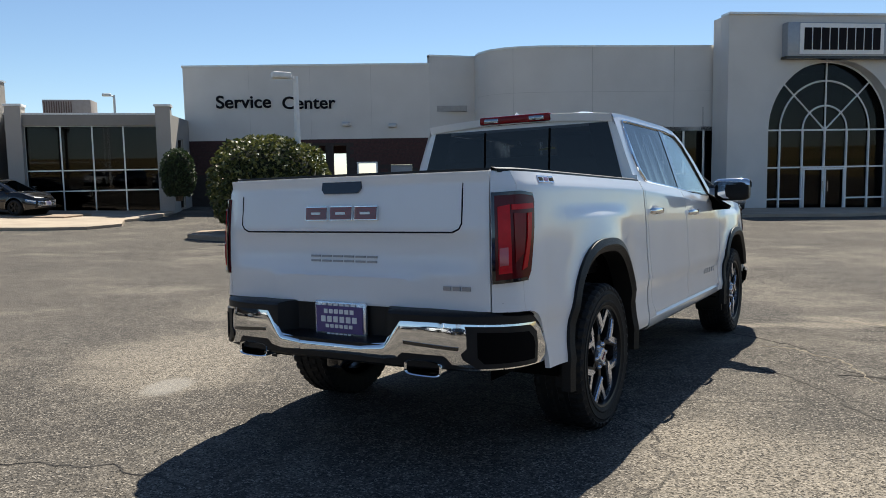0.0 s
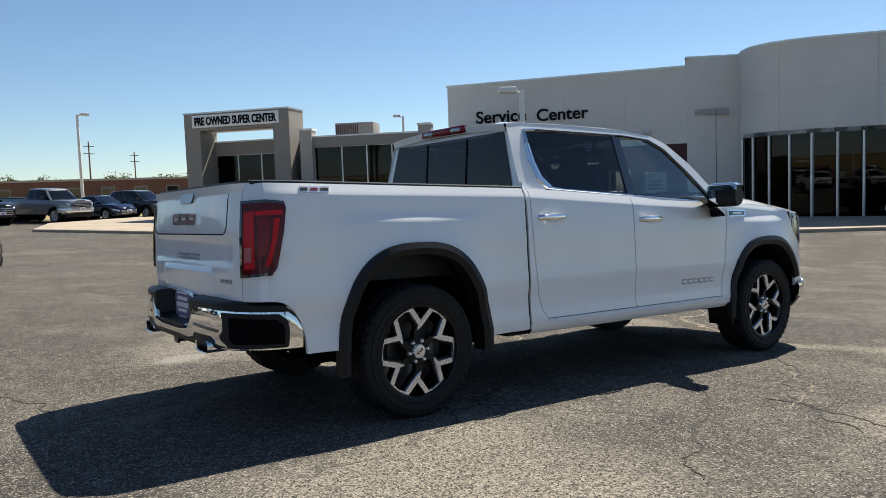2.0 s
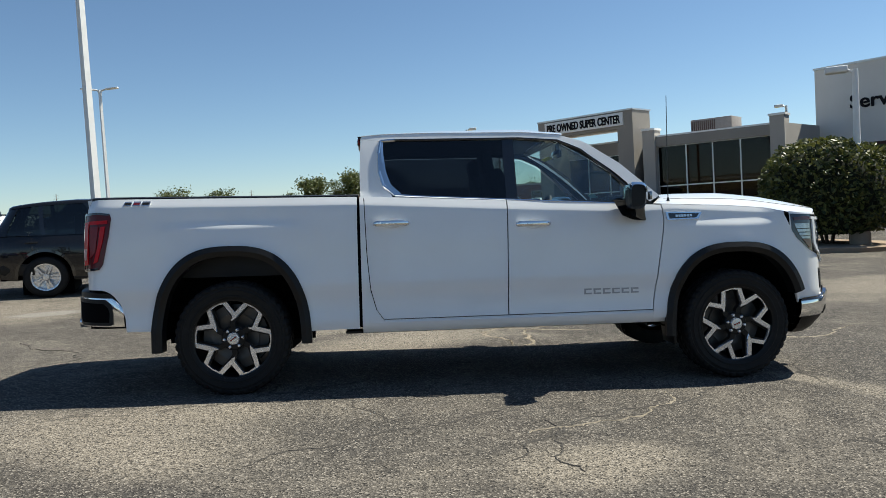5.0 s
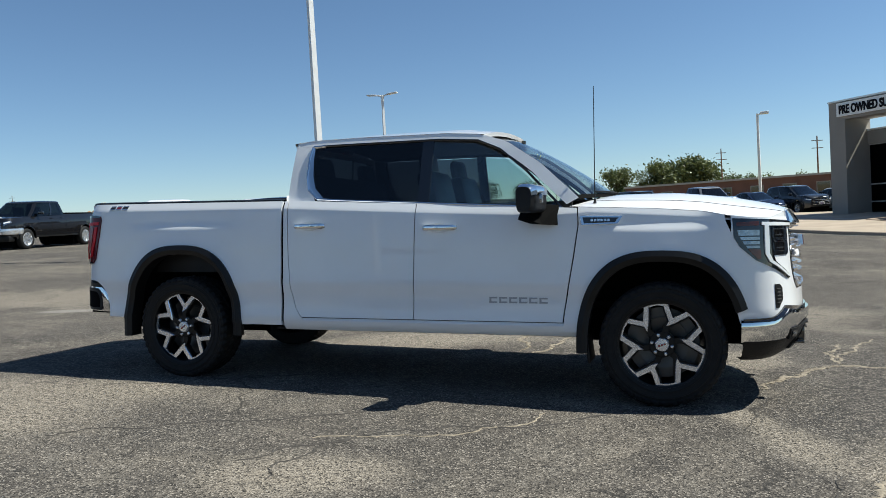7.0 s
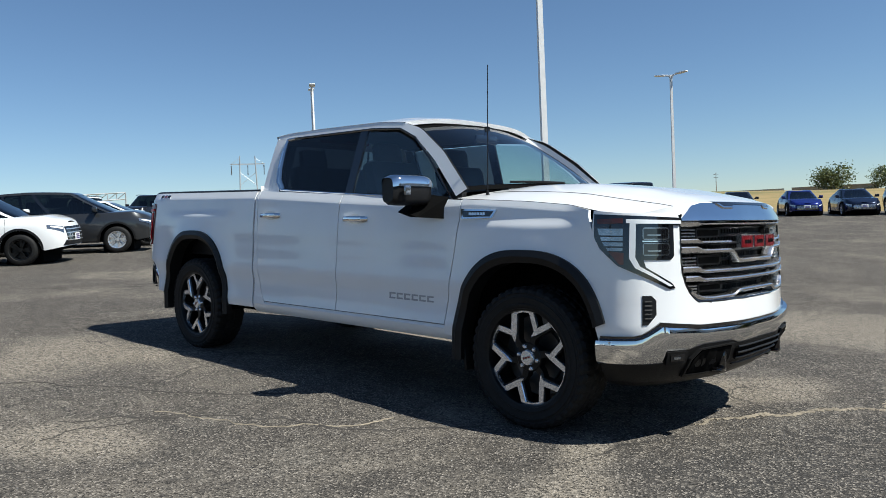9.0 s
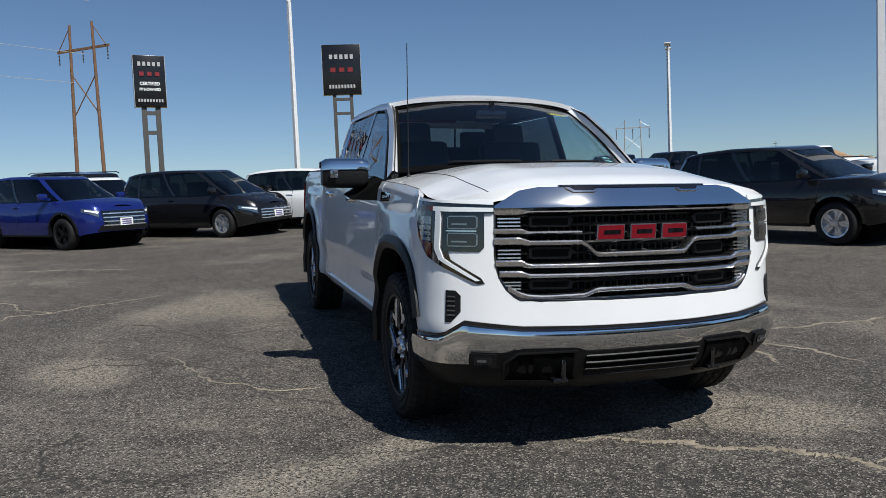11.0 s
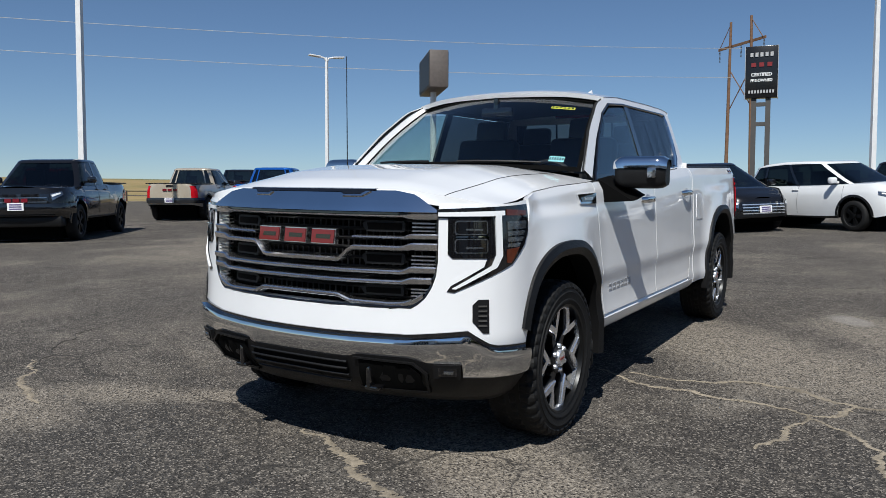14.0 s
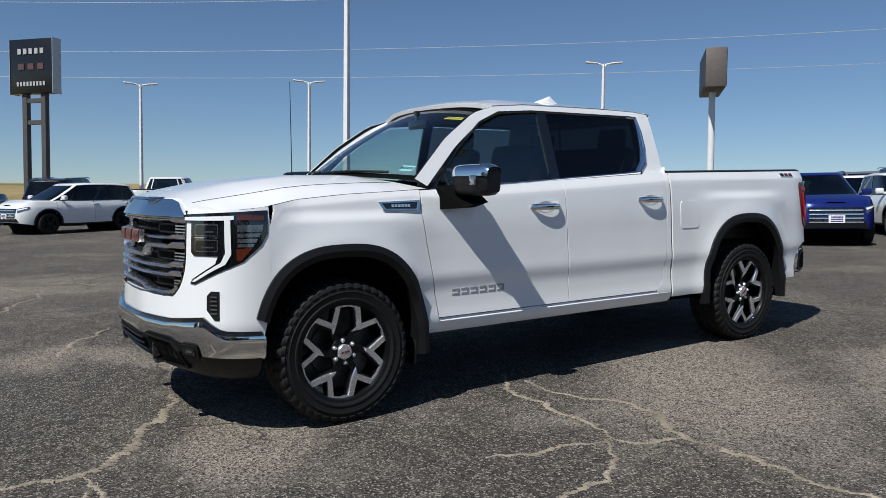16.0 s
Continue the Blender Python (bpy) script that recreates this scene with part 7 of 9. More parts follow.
def box_sign(x, y):
    g = ground_z(x, y)
    p = root("box_sign", Matrix.Translation((x, y, 0)) @ pose(0, 0, 0, 0, 0, 41.5), "brown metal box sign with dark faces on a white pole", "sign")
    bm = bmesh.new()
    add_box(bm, 0, 0, 7.78, 3.40, 0.92, 1.78, bevel=0.03)
    part("cabinet", bm, mat("sign_brown_metal", (0.105, 0.088, 0.078), rough=0.6, var=0.12), p)
    bm = bmesh.new()
    for s in (-1, 1):
        add_box(bm, 0, s * 0.465, 7.78, 3.22, 0.03, 1.60)
    part("face", bm, mat("sign_face_dark", (0.012, 0.012, 0.012), rough=0.5, var=0.1), p, smooth=False)
    bm = bmesh.new()
    add_tube(bm, [(0, 0, g - 0.1), (0, 0, 7.0)], [0.17, 0.15], 14)
    part("pole", bm, POLEW, p)


box_sign(-25.25, -18.05)


def h_frame(x, y, turn, h, w, arm_z, label, fat=1.0, mt=WOOD):
    """Two wooden poles, a cross-arm, braces and hanging insulators."""
    g = ground_z(x, y)
    p = root("power_pole", Matrix.Translation((x, y, g)) @ pose(0, 0, 0, 0, 0, turn), label, "power pole", "power poles")
    for s in (-1, 1):
        bm = bmesh.new()
        add_tube(bm, [(s * w * 0.62, 0, -0.5), (s * w * 0.5, 0, h)], [0.24 * fat, 0.15 * fat], 10)
        part("pole", bm, mt, p)
        bm = bmesh.new()
        add_tube(bm, [(s * w * 0.5, 0, h - 0.3), (s * w * 1.05, 0, arm_z + 0.1)], 0.05 * fat, 6)
        part("arm_brace", bm, mt, p)
    bm = bmesh.new()
    add_box(bm, 0, 0.12, arm_z, w * 2.3, 0.16 * fat, 0.30 * fat)
    part("cross_arm", bm, mt, p, smooth=False)
    for a, b in (((-w * 0.53, arm_z * 0.83), (w * 0.58, arm_z * 0.55)), ((w * 0.53, arm_z * 0.83), (-w * 0.58, arm_z * 0.55))):
        bm = bmesh.new()
        add_tube(bm, [(a[0], 0.1, a[1]), (b[0], 0.1, b[1])], 0.07 * fat, 6)
        part("cross_brace", bm, mt, p)
    for s in (-1, 0, 1):
        bm = bmesh.new()
        prof = []
        for k in range(9):
            prof += [(0.03, -0.2 - 0.16 * k), (0.11, -0.26 - 0.16 * k), (0.03, -0.32 - 0.16 * k)]
        add_lathe(bm, prof, 8, Matrix.Translation((s * w * 1.08, 0.1, arm_z)))
        part("insulator", bm, SIGNGREY, p)
    return p


h_frame(-91.2, -15.2, 50, 20.6, 3.6, 17.6, "weathered wooden twin-pole power line structure")
h_frame(-92, 59, 60, 8.4, 2.2, 7.2, "grey twin-pole power line structure far off", 0.5, GALV)


def wires():
    a0, b0 = Vector((-91, -15, 0)), Vector((75, -132, 0))
    d = (b0 - a0).normalized()
    n = Vector((-d.y, d.x, 0))
    for i, (o, za, zb, sag) in enumerate(((4.4, 26.5, 26.0, 6.0), (0.0, 20.5, 19.5, 4.0), (-4.4, 17.2, 17.6, 3.6))):
        bm = bmesh.new()
        pts = []
        for k in range(41):
            t = k / 40
            p = a0.lerp(b0, t) + n * o * 0.3
            pts.append(Vector((p.x, p.y, za + (zb - za) * t - sag * 4 * t * (1 - t))))
        add_tube(bm, pts, 0.022, 5)
        tagged(part("power_line", bm, mat("wire_pale", (0.55, 0.56, 0.57), rough=0.5, metal=0.3) if i == 0 else bpy.data.materials["wire_pale"]), "thin overhead power line wire against the sky", "power line", "overhead wires")


wires()


def utility_pole(x, y, h, arms=2):
    p = root("utility_pole", Matrix.Translation((x, y, ground_z(x, y))) @ pose(0, 0, 0, 0, 0, 20), "thin wooden utility pole far beyond the lot", "utility pole", "far utility poles")
    bm = bmesh.new()
    add_tube(bm, [(0, 0, -0.3), (0, 0, h)], [0.15, 0.09], 8)
    part("pole", bm, WOOD, p)
    for k in range(arms):
        bm = bmesh.new()
        add_box(bm, 0, 0, h - 0.7 - 1.1 * k, 1.7, 0.09, 0.10)
        part("cross_arm", bm, WOOD, p, smooth=False)


for x, y, h in ((22, 118, 9.0), (9, 128, 8.4), (34, 140, 9.0), (-46, 290, 9.0), (-110, 270, 9.0), (-190, 170, 9.0), (44, 130, 8.5)):
    utility_pole(x, y, h)


# ---- cars ----
def car_wheel(parent, x, y, r, w, rimmat, s, spokes=5):
    hub = link("wheel", None, parent)
    hub.matrix_basis = pose(x, y, r, -90 * s)
    bm = bmesh.new()
    k = r * 0.66
    add_lathe(bm, [(k, w * 0.40), (k + 0.015, w * 0.5), (r - 0.05, w * 0.52), (r - 0.012, w * 0.42), (r, w * 0.3), (r, -w * 0.3), (r - 0.012, -w * 0.42), (r - 0.05, -w * 0.5), (k, -w * 0.45)], 36)
    part("tyre", bm, RUBBER, hub)
    bm = bmesh.new()
    add_lathe(bm, [(k + 0.002, w * 0.44), (k - 0.02, w * 0.42), (k - 0.03, 0.0), (0.0, -0.02)], 32)
    for i in range(spokes):
        for d in (-0.16, 0.16):
            a = 2 * math.pi * i / spokes
            c, c2 = a, a + d
            p = [(0.05 * math.cos(c - 0.5), 0.05 * math.sin(c - 0.5)), ((k - 0.01) * math.cos(c2 - 0.11), (k - 0.01) * math.sin(c2 - 0.11)), ((k - 0.01) * math.cos(c2 + 0.11), (k - 0.01) * math.sin(c2 + 0.11)), (0.05 * math.cos(c + 0.5), 0.05 * math.sin(c + 0.5))]
            add_prism(bm, [(q[0], q[1], w * 0.28) for q in p], (0, 0, w * 0.10))
    add_lathe(bm, [(0.055, w * 0.3), (0.05, w * 0.42), (0.0, w * 0.43)], 14)
    part("rim", bm, rimmat, hub, sharp=25)


STYLES = {
    # length, width, height, wheelbase, front axle from nose, wheel radius, sill, nose height, hood rear height, belt, tail height
    "suv": dict(L=4.65, W=1.88, H=1.70, wb=2.72, fo=0.92, r=0.355, sill=0.30, nose=0.98, hood=1.08, belt=1.08, tail=1.08,
                gh=(-2.24, -1.93, 0.32, 1.40), n=5.0, roof=1.0),
    "bigsuv": dict(L=5.25, W=2.03, H=1.90, wb=3.05, fo=0.98, r=0.40, sill=0.36, nose=1.10, hood=1.20, belt=1.20, tail=1.2,
                   gh=(-2.50, -2.30, 0.62, 1.38), n=6.0, roof=1.0),
    "van": dict(L=5.16, W=1.99, H=1.77, wb=3.00, fo=0.98, r=0.355, sill=0.26, nose=0.86, hood=1.05, belt=1.08, tail=1.08,
                gh=(-2.45, -2.15, 0.60, 1.92), n=4.4, roof=1.0),
    "sedan": dict(L=4.75, W=1.85, H=1.45, wb=2.78, fo=0.93, r=0.335, sill=0.22, nose=0.74, hood=0.93, belt=0.94, tail=1.0,
                  gh=(-1.98, -0.90, 0.25, 1.35), n=4.2, roof=1.0),
    "hatch": dict(L=4.28, W=1.79, H=1.48, wb=2.63, fo=0.87, r=0.325, sill=0.22, nose=0.76, hood=0.95, belt=0.97, tail=0.98,
                  gh=(-2.02, -1.52, 0.22, 1.28), n=4.2, roof=1.0),
    "pickup": dict(L=5.85, W=2.03, H=1.92, wb=3.72, fo=0.97, r=0.405, sill=0.46, nose=1.20, hood=1.31, belt=1.32, tail=1.38,
                   gh=(-0.62, -0.52, 1.02, 1.72), n=7.0, roof=1.0, bed=True),
    "midpickup": dict(L=5.40, W=1.95, H=1.88, wb=3.34, fo=0.95, r=0.41, sill=0.48, nose=1.17, hood=1.26, belt=1.26, tail=1.28,
                      gh=(-0.70, -0.60, 0.85, 1.50), n=7.0, roof=1.0, bed=True),
}


def make_car(style, m, paintmat, label, category, name="parked_car", rim=SATIN, group="parked cars", grille="bars", accent=None, lamps=REDLENS, cladding=True):
    S = STYLES[style]
    L, Wd, H, wb, r = S["L"], S["W"], S["H"], S["wb"], S["r"]
    c = root(name, m, label, category, group)
    xf = L / 2 - S["fo"]
    xr = xf - wb
    bed = S.get("bed", False)
    tailx = -L / 2

    def deck(x):
        g = S["gh"]
        if bed:
            return interp([(tailx, S["tail"]), (g[0], S["tail"] - 0.02), (g[0] + 0.02, S["belt"] + 0.02), (g[3], S["belt"] - 0.05), (L / 2 - 0.5, S["hood"] - 0.06), (L / 2, S["nose"])], x)
        return interp([(tailx, S["tail"] - 0.12), (tailx + 0.25, S["tail"]), (g[0] + 0.3, S["belt"] + 0.01), (0.0, S["belt"]), (g[3], S["hood"]), (L / 2 - 0.45, (S["hood"] + S["nose"]) / 2 + 0.06), (L / 2 - 0.12, S["nose"] + 0.03), (L / 2, S["nose"] - 0.05)], x)

    def arch(x):
        for cx in (xf, xr):
            d = abs(x - cx) / (r + 0.07)
            if d < 1:
                return r + (r + 0.08) * math.sqrt(1 - d ** 2.2)
        return None

    def low(x):
        a = arch(x)
        e = S["sill"] + (0.10 * max(0, (abs(x) - L / 2 + 0.55) / 0.55))
        return max(e, a) if a else e

    def half(x):
        n = S["n"]
        t = min(0.9999, abs(x) / (L / 2))
        return Wd / 2 * (1 - t ** n) ** (1 / n)

    def prof(y, z, x):
        zt = deck(x)
        k = (z - S["sill"]) / max(0.2, zt - S["sill"])
        k = max(0.0, min(1.0, k))
        return y * (0.955 + 0.05 * math.sin(math.pi * min(1, k * 0.85 + 0.12)) - 0.05 * max(0, k - 0.75) / 0.25)
    # stations from the nose round the left side to the tail
    xs = set(span(-L / 2 + 0.002, L / 2 - 0.002, 56))
    for cx in (xf, xr):
        for k in span(-1, 1, 22):
            xs.add(cx + k * (r + 0.07) * 0.9995)
    for k in (0.01, 0.03, 0.06, 0.1):
        xs |= {L / 2 - k, -L / 2 + k}
    xs = sorted(xs)
    bm = bmesh.new()
    rows = []
    nv = 9
    for x in xs:
        row = []
        y = half(x)
        zb, zt = low(x), deck(x)
        side = [Vector((x, prof(y, zb + (zt - zb) * j / nv, x), zb + (zt - zb) * j / nv)) for j in range(nv + 1)]
        side[-1].z -= 0.012
        top = []
        inner = prof(y, zt, x) - 0.03
        for k in range(9):
            v = 1 - 2 * (k + 0.0) / 8
            crown = 0.035 * (1 - abs(v) ** 2.5) * (1 if x > S["gh"][2] else 0.4)
            top.append(Vector((x, v * inner, zt + crown)))
        row = side + top + [Vector((p.x, -p.y, p.z)) for p in side[::-1]]
        rows.append(row)
    add_grid(bm, rows)
    body = part("body", bm, paintmat, c, sharp=32)
    # closing faces at nose and tail, underside
    for ex in (-1, 1):
        bm = bmesh.new()
        x = ex * (L / 2 - 0.004)
        y = half(x)
        add_grid(bm, [[Vector((x + ex * 0.02 * (1 - (2 * i / 8 - 1) ** 2), (2 * i / 8 - 1) * prof(y, z, x), z)) for z in span(low(x), deck(x), 4)] for i in range(9)])
        part("nose_panel" if ex > 0 else "tail_panel", bm, paintmat, c)
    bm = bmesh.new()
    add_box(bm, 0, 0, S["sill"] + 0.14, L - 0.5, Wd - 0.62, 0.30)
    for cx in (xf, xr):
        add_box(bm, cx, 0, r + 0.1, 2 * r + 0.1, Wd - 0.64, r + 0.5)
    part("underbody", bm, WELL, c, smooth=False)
    # greenhouse
    g = S["gh"]
    wbse, wrf = Wd / 2 - 0.075, Wd / 2 - (0.25 if style == "suv" else 0.30)
    zb, zr = S["belt"] - 0.01, H - 0.055

    def ring(t, grow=0.0):
        """The greenhouse's outline at the share t of its height."""
        x0, x1 = g[0] + (g[1] - g[0]) * t ** 1.15, g[3] + (g[2] - g[3]) * t ** 0.9
        w = wbse + (wrf - wbse) * t ** 1.2 + grow
        z = zb + (zr - zb) * t
        out = []
        cx, hx = (x0 + x1) / 2, (x1 - x0) / 2 + grow
        for k in range(40):
            a = 2 * math.pi * k / 40
            px = cx + hx * math.copysign(abs(math.cos(a)) ** (0.30 if bed else 0.40), math.cos(a))
            py = w * math.copysign(abs(math.sin(a)) ** (0.30 if bed else 0.34), math.sin(a))
            zz = z - (0.0 if bed else 0.085) * t * max(0.0, (cx + 0.15 - px) / hx) ** 2 - 0.03 * t * max(0.0, (px - cx) / hx) ** 2
            zz += (deck(min(px, L / 2)) - S["belt"]) * (1 - t) * 0.9 if px > g[2] else 0
            out.append(Vector((px, py, zz)))
        return out
    bm = bmesh.new()
    add_grid(bm, [ring(t) for t in span(0, 1, 8)], close_v=True)
    gl = part("glass", bm, GLASS_CAR, c, "dark tinted windows", sharp=60)
    bm = bmesh.new()
    rr = [ring(t, 0.012) for t in (0.93, 0.965, 1.0)]
    top = ring(1.0, 0.0)
    cen = sum(top, Vector()) / len(top)
    rr.append([cen.lerp(p, 0.93) + Vector((0, 0, 0.028)) for p in ring(1.0, 0.012)])
    rr.append([cen.lerp(p, 0.6) + Vector((0, 0, 0.05)) for p in ring(1.0, 0.012)])
    rr.append([cen.lerp(p, 0.02) + Vector((0, 0, 0.056)) for p in ring(1.0, 0.012)])
    add_grid(bm, rr, close_v=True)
    part("roof", bm, paintmat, c, sharp=50)
    # pillars
    def pillar(fx, w, mt):
        for s in (-1, 1):
            bm = bmesh.new()
            rows = []
            for t in span(0.0, 0.95, 8):
                x0, x1 = g[0] + (g[1] - g[0]) * t ** 1.15, g[3] + (g[2] - g[3]) * t ** 0.9
                wy = wbse + (wrf - wbse) * t ** 1.2
                z = zb + (zr - zb) * t
                cx, hx = (x0 + x1) / 2, (x1 - x0) / 2
                row = []
                for e in (-w / 2, 0.0, w / 2):
                    q = max(-0.995, min(0.995, (x0 + (x1 - x0) * fx + e - cx) / hx))
                    cs = abs(q) ** (1 / (0.30 if bed else 0.40))
                    y = wy * math.sqrt(1 - cs * cs) ** (0.30 if bed else 0.34)
                    px = cx + hx * q
                    zz = z - (0.0 if bed else 0.085) * t * max(0.0, (cx + 0.15 - px) / hx) ** 2 - 0.03 * t * max(0.0, (px - cx) / hx) ** 2
                    zz += (deck(min(px, L / 2)) - S["belt"]) * (1 - t) * 0.9 if px > g[2] else 0
                    row.append(Vector((px + math.copysign(0.006, q), s * (y + 0.008), zz)))
                rows.append(row)
            add_grid(bm, rows)
            part("pillar", bm, mt, c)
    pillar(0.56 if not bed else 0.47, 0.09, GLOSSBLACK)
    pillar(0.955, 0.09, paintmat)
    if bed:
        pillar(0.035, 0.20, paintmat)
    elif style != "sedan":
        pillar(0.26, 0.07, GLOSSBLACK)
        pillar(0.06, 0.26, paintmat)
    else:
        pillar(0.05, 0.22, paintmat)
    # interior hint
    bm = bmesh.new()
    add_box(bm, (g[0] + g[3]) / 2 - 0.2, 0, S["belt"] - 0.06, (g[3] - g[0]) * 0.8, Wd - 0.4, 0.10)
    for sx in (0.30, -0.75):
        if sx > g[0] + 0.3:
            for sy in (-0.38, 0.38):
                add_box(bm, sx + (g[2] - 0.4) * 0.5, sy, S["belt"] + 0.12, 0.14, 0.42, 0.42, bevel=0.05)
    part("cabin", bm, CABIN, c)
    if bed:
        bm = bmesh.new()
        b0, b1 = tailx + 0.07, g[0] - 0.04
        add_box(bm, (b0 + b1) / 2, 0, S["tail"] + 0.020, b1 - b0, Wd - 0.22, 0.03)
        part("bed_cover", bm, BLACKPL, c, smooth=False)
    # wheels
    for cx in (xf, xr):
        for s in (-1, 1):
            car_wheel(c, cx, s * (Wd / 2 - 0.125), r, 0.235, rim, s, 5 if style != "bigsuv" else 6)
    # cladding round the openings and along the sill
    if cladding:
        for s in (-1, 1):
            for cx in (xf, xr):
                bm = bmesh.new()
                rows = []
                for k in range(25):
                    a = math.pi * k / 24
                    ri, ro_ = r + 0.075, r + 0.125
                    pts = []
                    for q, o in ((ri, -0.05), (ri, 0.012), (ro_, 0.010), (ro_, -0.03)):
                        x = cx + q * math.cos(a)
                        z = r + (q + 0.008) * math.sin(a)
                        pts.append(Vector((x, s * (prof(half(x), z, x) + o), z)))
                    rows.append(pts)
                add_grid(bm, rows)
                part("arch_trim", bm, BLACKPL if paintmat != BLACKP else GLOSSBLACK, c)
            bm = bmesh.new()
            add_box(bm, (xf + xr) / 2, s * (Wd / 2 - 0.055), S["sill"] + 0.05, wb - 2 * r - 0.16, 0.07, 0.12, bevel=0.02)
            part("sill_trim", bm, BLACKPL, c)
    # door seams and handles
    for s in (-1, 1):
        for fx in (0.56 if not bed else 0.47, 0.20 if not bed else 0.08, 0.92):
            x = g[0] + (g[3] - g[0]) * fx
            bm = bmesh.new()
            add_tube(bm, [Vector((x, s * (prof(half(x), z, x) - 0.002), z)) for z in span(max(low(x), S["sill"] + 0.1), deck(x) - 0.03, 6)], 0.006, 4)
            part("door_seam", bm, INK, c)
        for fx in (0.50 if not bed else 0.40, 0.16 if not bed else 0.12):
            x = g[0] + (g[3] - g[0]) * fx + 0.15
            z = S["belt"] - 0.12
            bm = bmesh.new()
            add_box(bm, x, s * (prof(half(x), z, x) + 0.015), z, 0.20, 0.03, 0.03, bevel=0.01)
            part("door_handle", bm, accent or paintmat, c)
        # mirror
        x = g[3] - 0.50
        bm = bmesh.new()
        add_box(bm, x, s * (Wd / 2 + 0.05), S["belt"] + 0.10, 0.13, 0.20, 0.15, bevel=0.04)
        add_box(bm, x + 0.02, s * (Wd / 2 - 0.06), S["belt"] + 0.05, 0.05, 0.1, 0.05)
        part("side_mirror", bm, paintmat if not bed else GLOSSBLACK, c)
    # nose and tail details laid on the rounded ends
    def end(ex):
        def place(u, z, o):
            # u runs across the end, from the middle outwards
            s, v = (1, u) if u >= 0 else (-1, -u)
            flat = half(ex * (L / 2 - 0.004))
            if v <= flat:
                x = L / 2 + 0.02 * (1 - (v / flat) ** 2)
                return Vector((ex * (x + o), s * v, z))
            lo_, hi_ = 0.0, L / 2
            # find the x whose half-width is v
            v = min(v, Wd / 2 - 0.006)
            for _ in range(30):
                mid = (lo_ + hi_) / 2
                if half(mid) > v:
                    lo_ = mid
                else:
                    hi_ = mid
            return Vector((ex * (lo_ + o * 0.7), s * (prof(v, z, ex * lo_) + o * 0.7), z))
        return place
    F, B = end(1), end(-1)
    nz = S["nose"]
    gw = Wd * (0.30 if not bed else 0.33)
    low_g = nz * 0.50 if not bed else nz * 0.62
    gp = poly_patch("grille", F, [(-gw, nz - 0.13), (gw, nz - 0.13), (gw * 0.85, low_g), (-gw * 0.85, low_g)], 0.012, 0.03, GLOSSBLACK, c)
    if grille == "bars":
        for k in range(4):
            z = low_g + (nz - 0.15 - low_g) * (k + 0.5) / 4
            poly_patch("grille_bar", F, [(-gw * 0.92, z - 0.012), (gw * 0.92, z - 0.012), (gw * 0.92, z + 0.012), (-gw * 0.92, z + 0.012)], 0.020, 0.012, accent or SATIN, gp)
    elif grille == "badge":
        for k in (-1, 0, 1):
            poly_patch("badge_block", F, [(k * 0.16 - 0.065, nz - 0.30), (k * 0.16 + 0.065, nz - 0.30), (k * 0.16 + 0.065, nz - 0.22), (k * 0.16 - 0.065, nz - 0.22)], 0.024, 0.014, REDBADGE, gp)
        for k in range(3):
            z = low_g + 0.05 + 0.09 * k
            poly_patch("grille_bar", F, [(-gw * 0.9, z), (gw * 0.9, z), (gw * 0.9, z + 0.018), (-gw * 0.9, z + 0.018)], 0.020, 0.012, LAMPGREY, gp)
    poly_patch("lower_intake", F, [(-gw, S["sill"] + 0.24), (gw, S["sill"] + 0.24), (gw * 1.15, S["sill"] + 0.12), (-gw * 1.15, S["sill"] + 0.12)], 0.014, 0.03, BLACKPL, c)
    for s in (-1, 1):
        f1 = lambda u, z, o: F(s * u, z, o)
        hl = poly_patch("headlamp", f1, [(gw + 0.02, nz - 0.13), (Wd / 2 - 0.11, nz - 0.07), (Wd / 2 - 0.11, nz - 0.15), (gw + 0.04, nz - 0.27)], 0.010, 0.03, LAMPGREY, c)
        poly_patch("lamp_cover", f1, [(gw + 0.03, nz - 0.15), (Wd / 2 - 0.14, nz - 0.10), (Wd / 2 - 0.14, nz - 0.13), (gw + 0.05, nz - 0.19)], 0.016, 0.01, DRL, hl)
        b1 = lambda u, z, o: B(s * u, z, o)
        tz = deck(-L / 2 + 0.05)
        if bed or style in ("bigsuv",):
            poly_patch("tail_lamp", b1, [(Wd / 2 - 0.26, tz - 0.06), (Wd / 2 - 0.10, tz - 0.06), (Wd / 2 - 0.10, tz - 0.48), (Wd / 2 - 0.26, tz - 0.48)], 0.012, 0.03, lamps, c)
        else:
            poly_patch("tail_lamp", b1, [(Wd / 2 - 0.50, tz - 0.05), (Wd / 2 - 0.14, tz - 0.03), (Wd / 2 - 0.14, tz - 0.18), (Wd / 2 - 0.50, tz - 0.15)], 0.012, 0.03, lamps, c)
    # bumpers and plates
    bz = S["sill"] + (0.16 if bed else 0.12)
    bm = bmesh.new()
    us = span(-Wd / 2 + 0.02, Wd / 2 - 0.02, 24)
    band(bm, B, us, lambda u: bz - 0.02, lambda u: bz + 0.17, 0.05 if bed else 0.012, 0.05, 3)
    part("rear_bumper", bm, (accent or SATIN) if bed else (BLACKPL if cladding else paintmat), c)
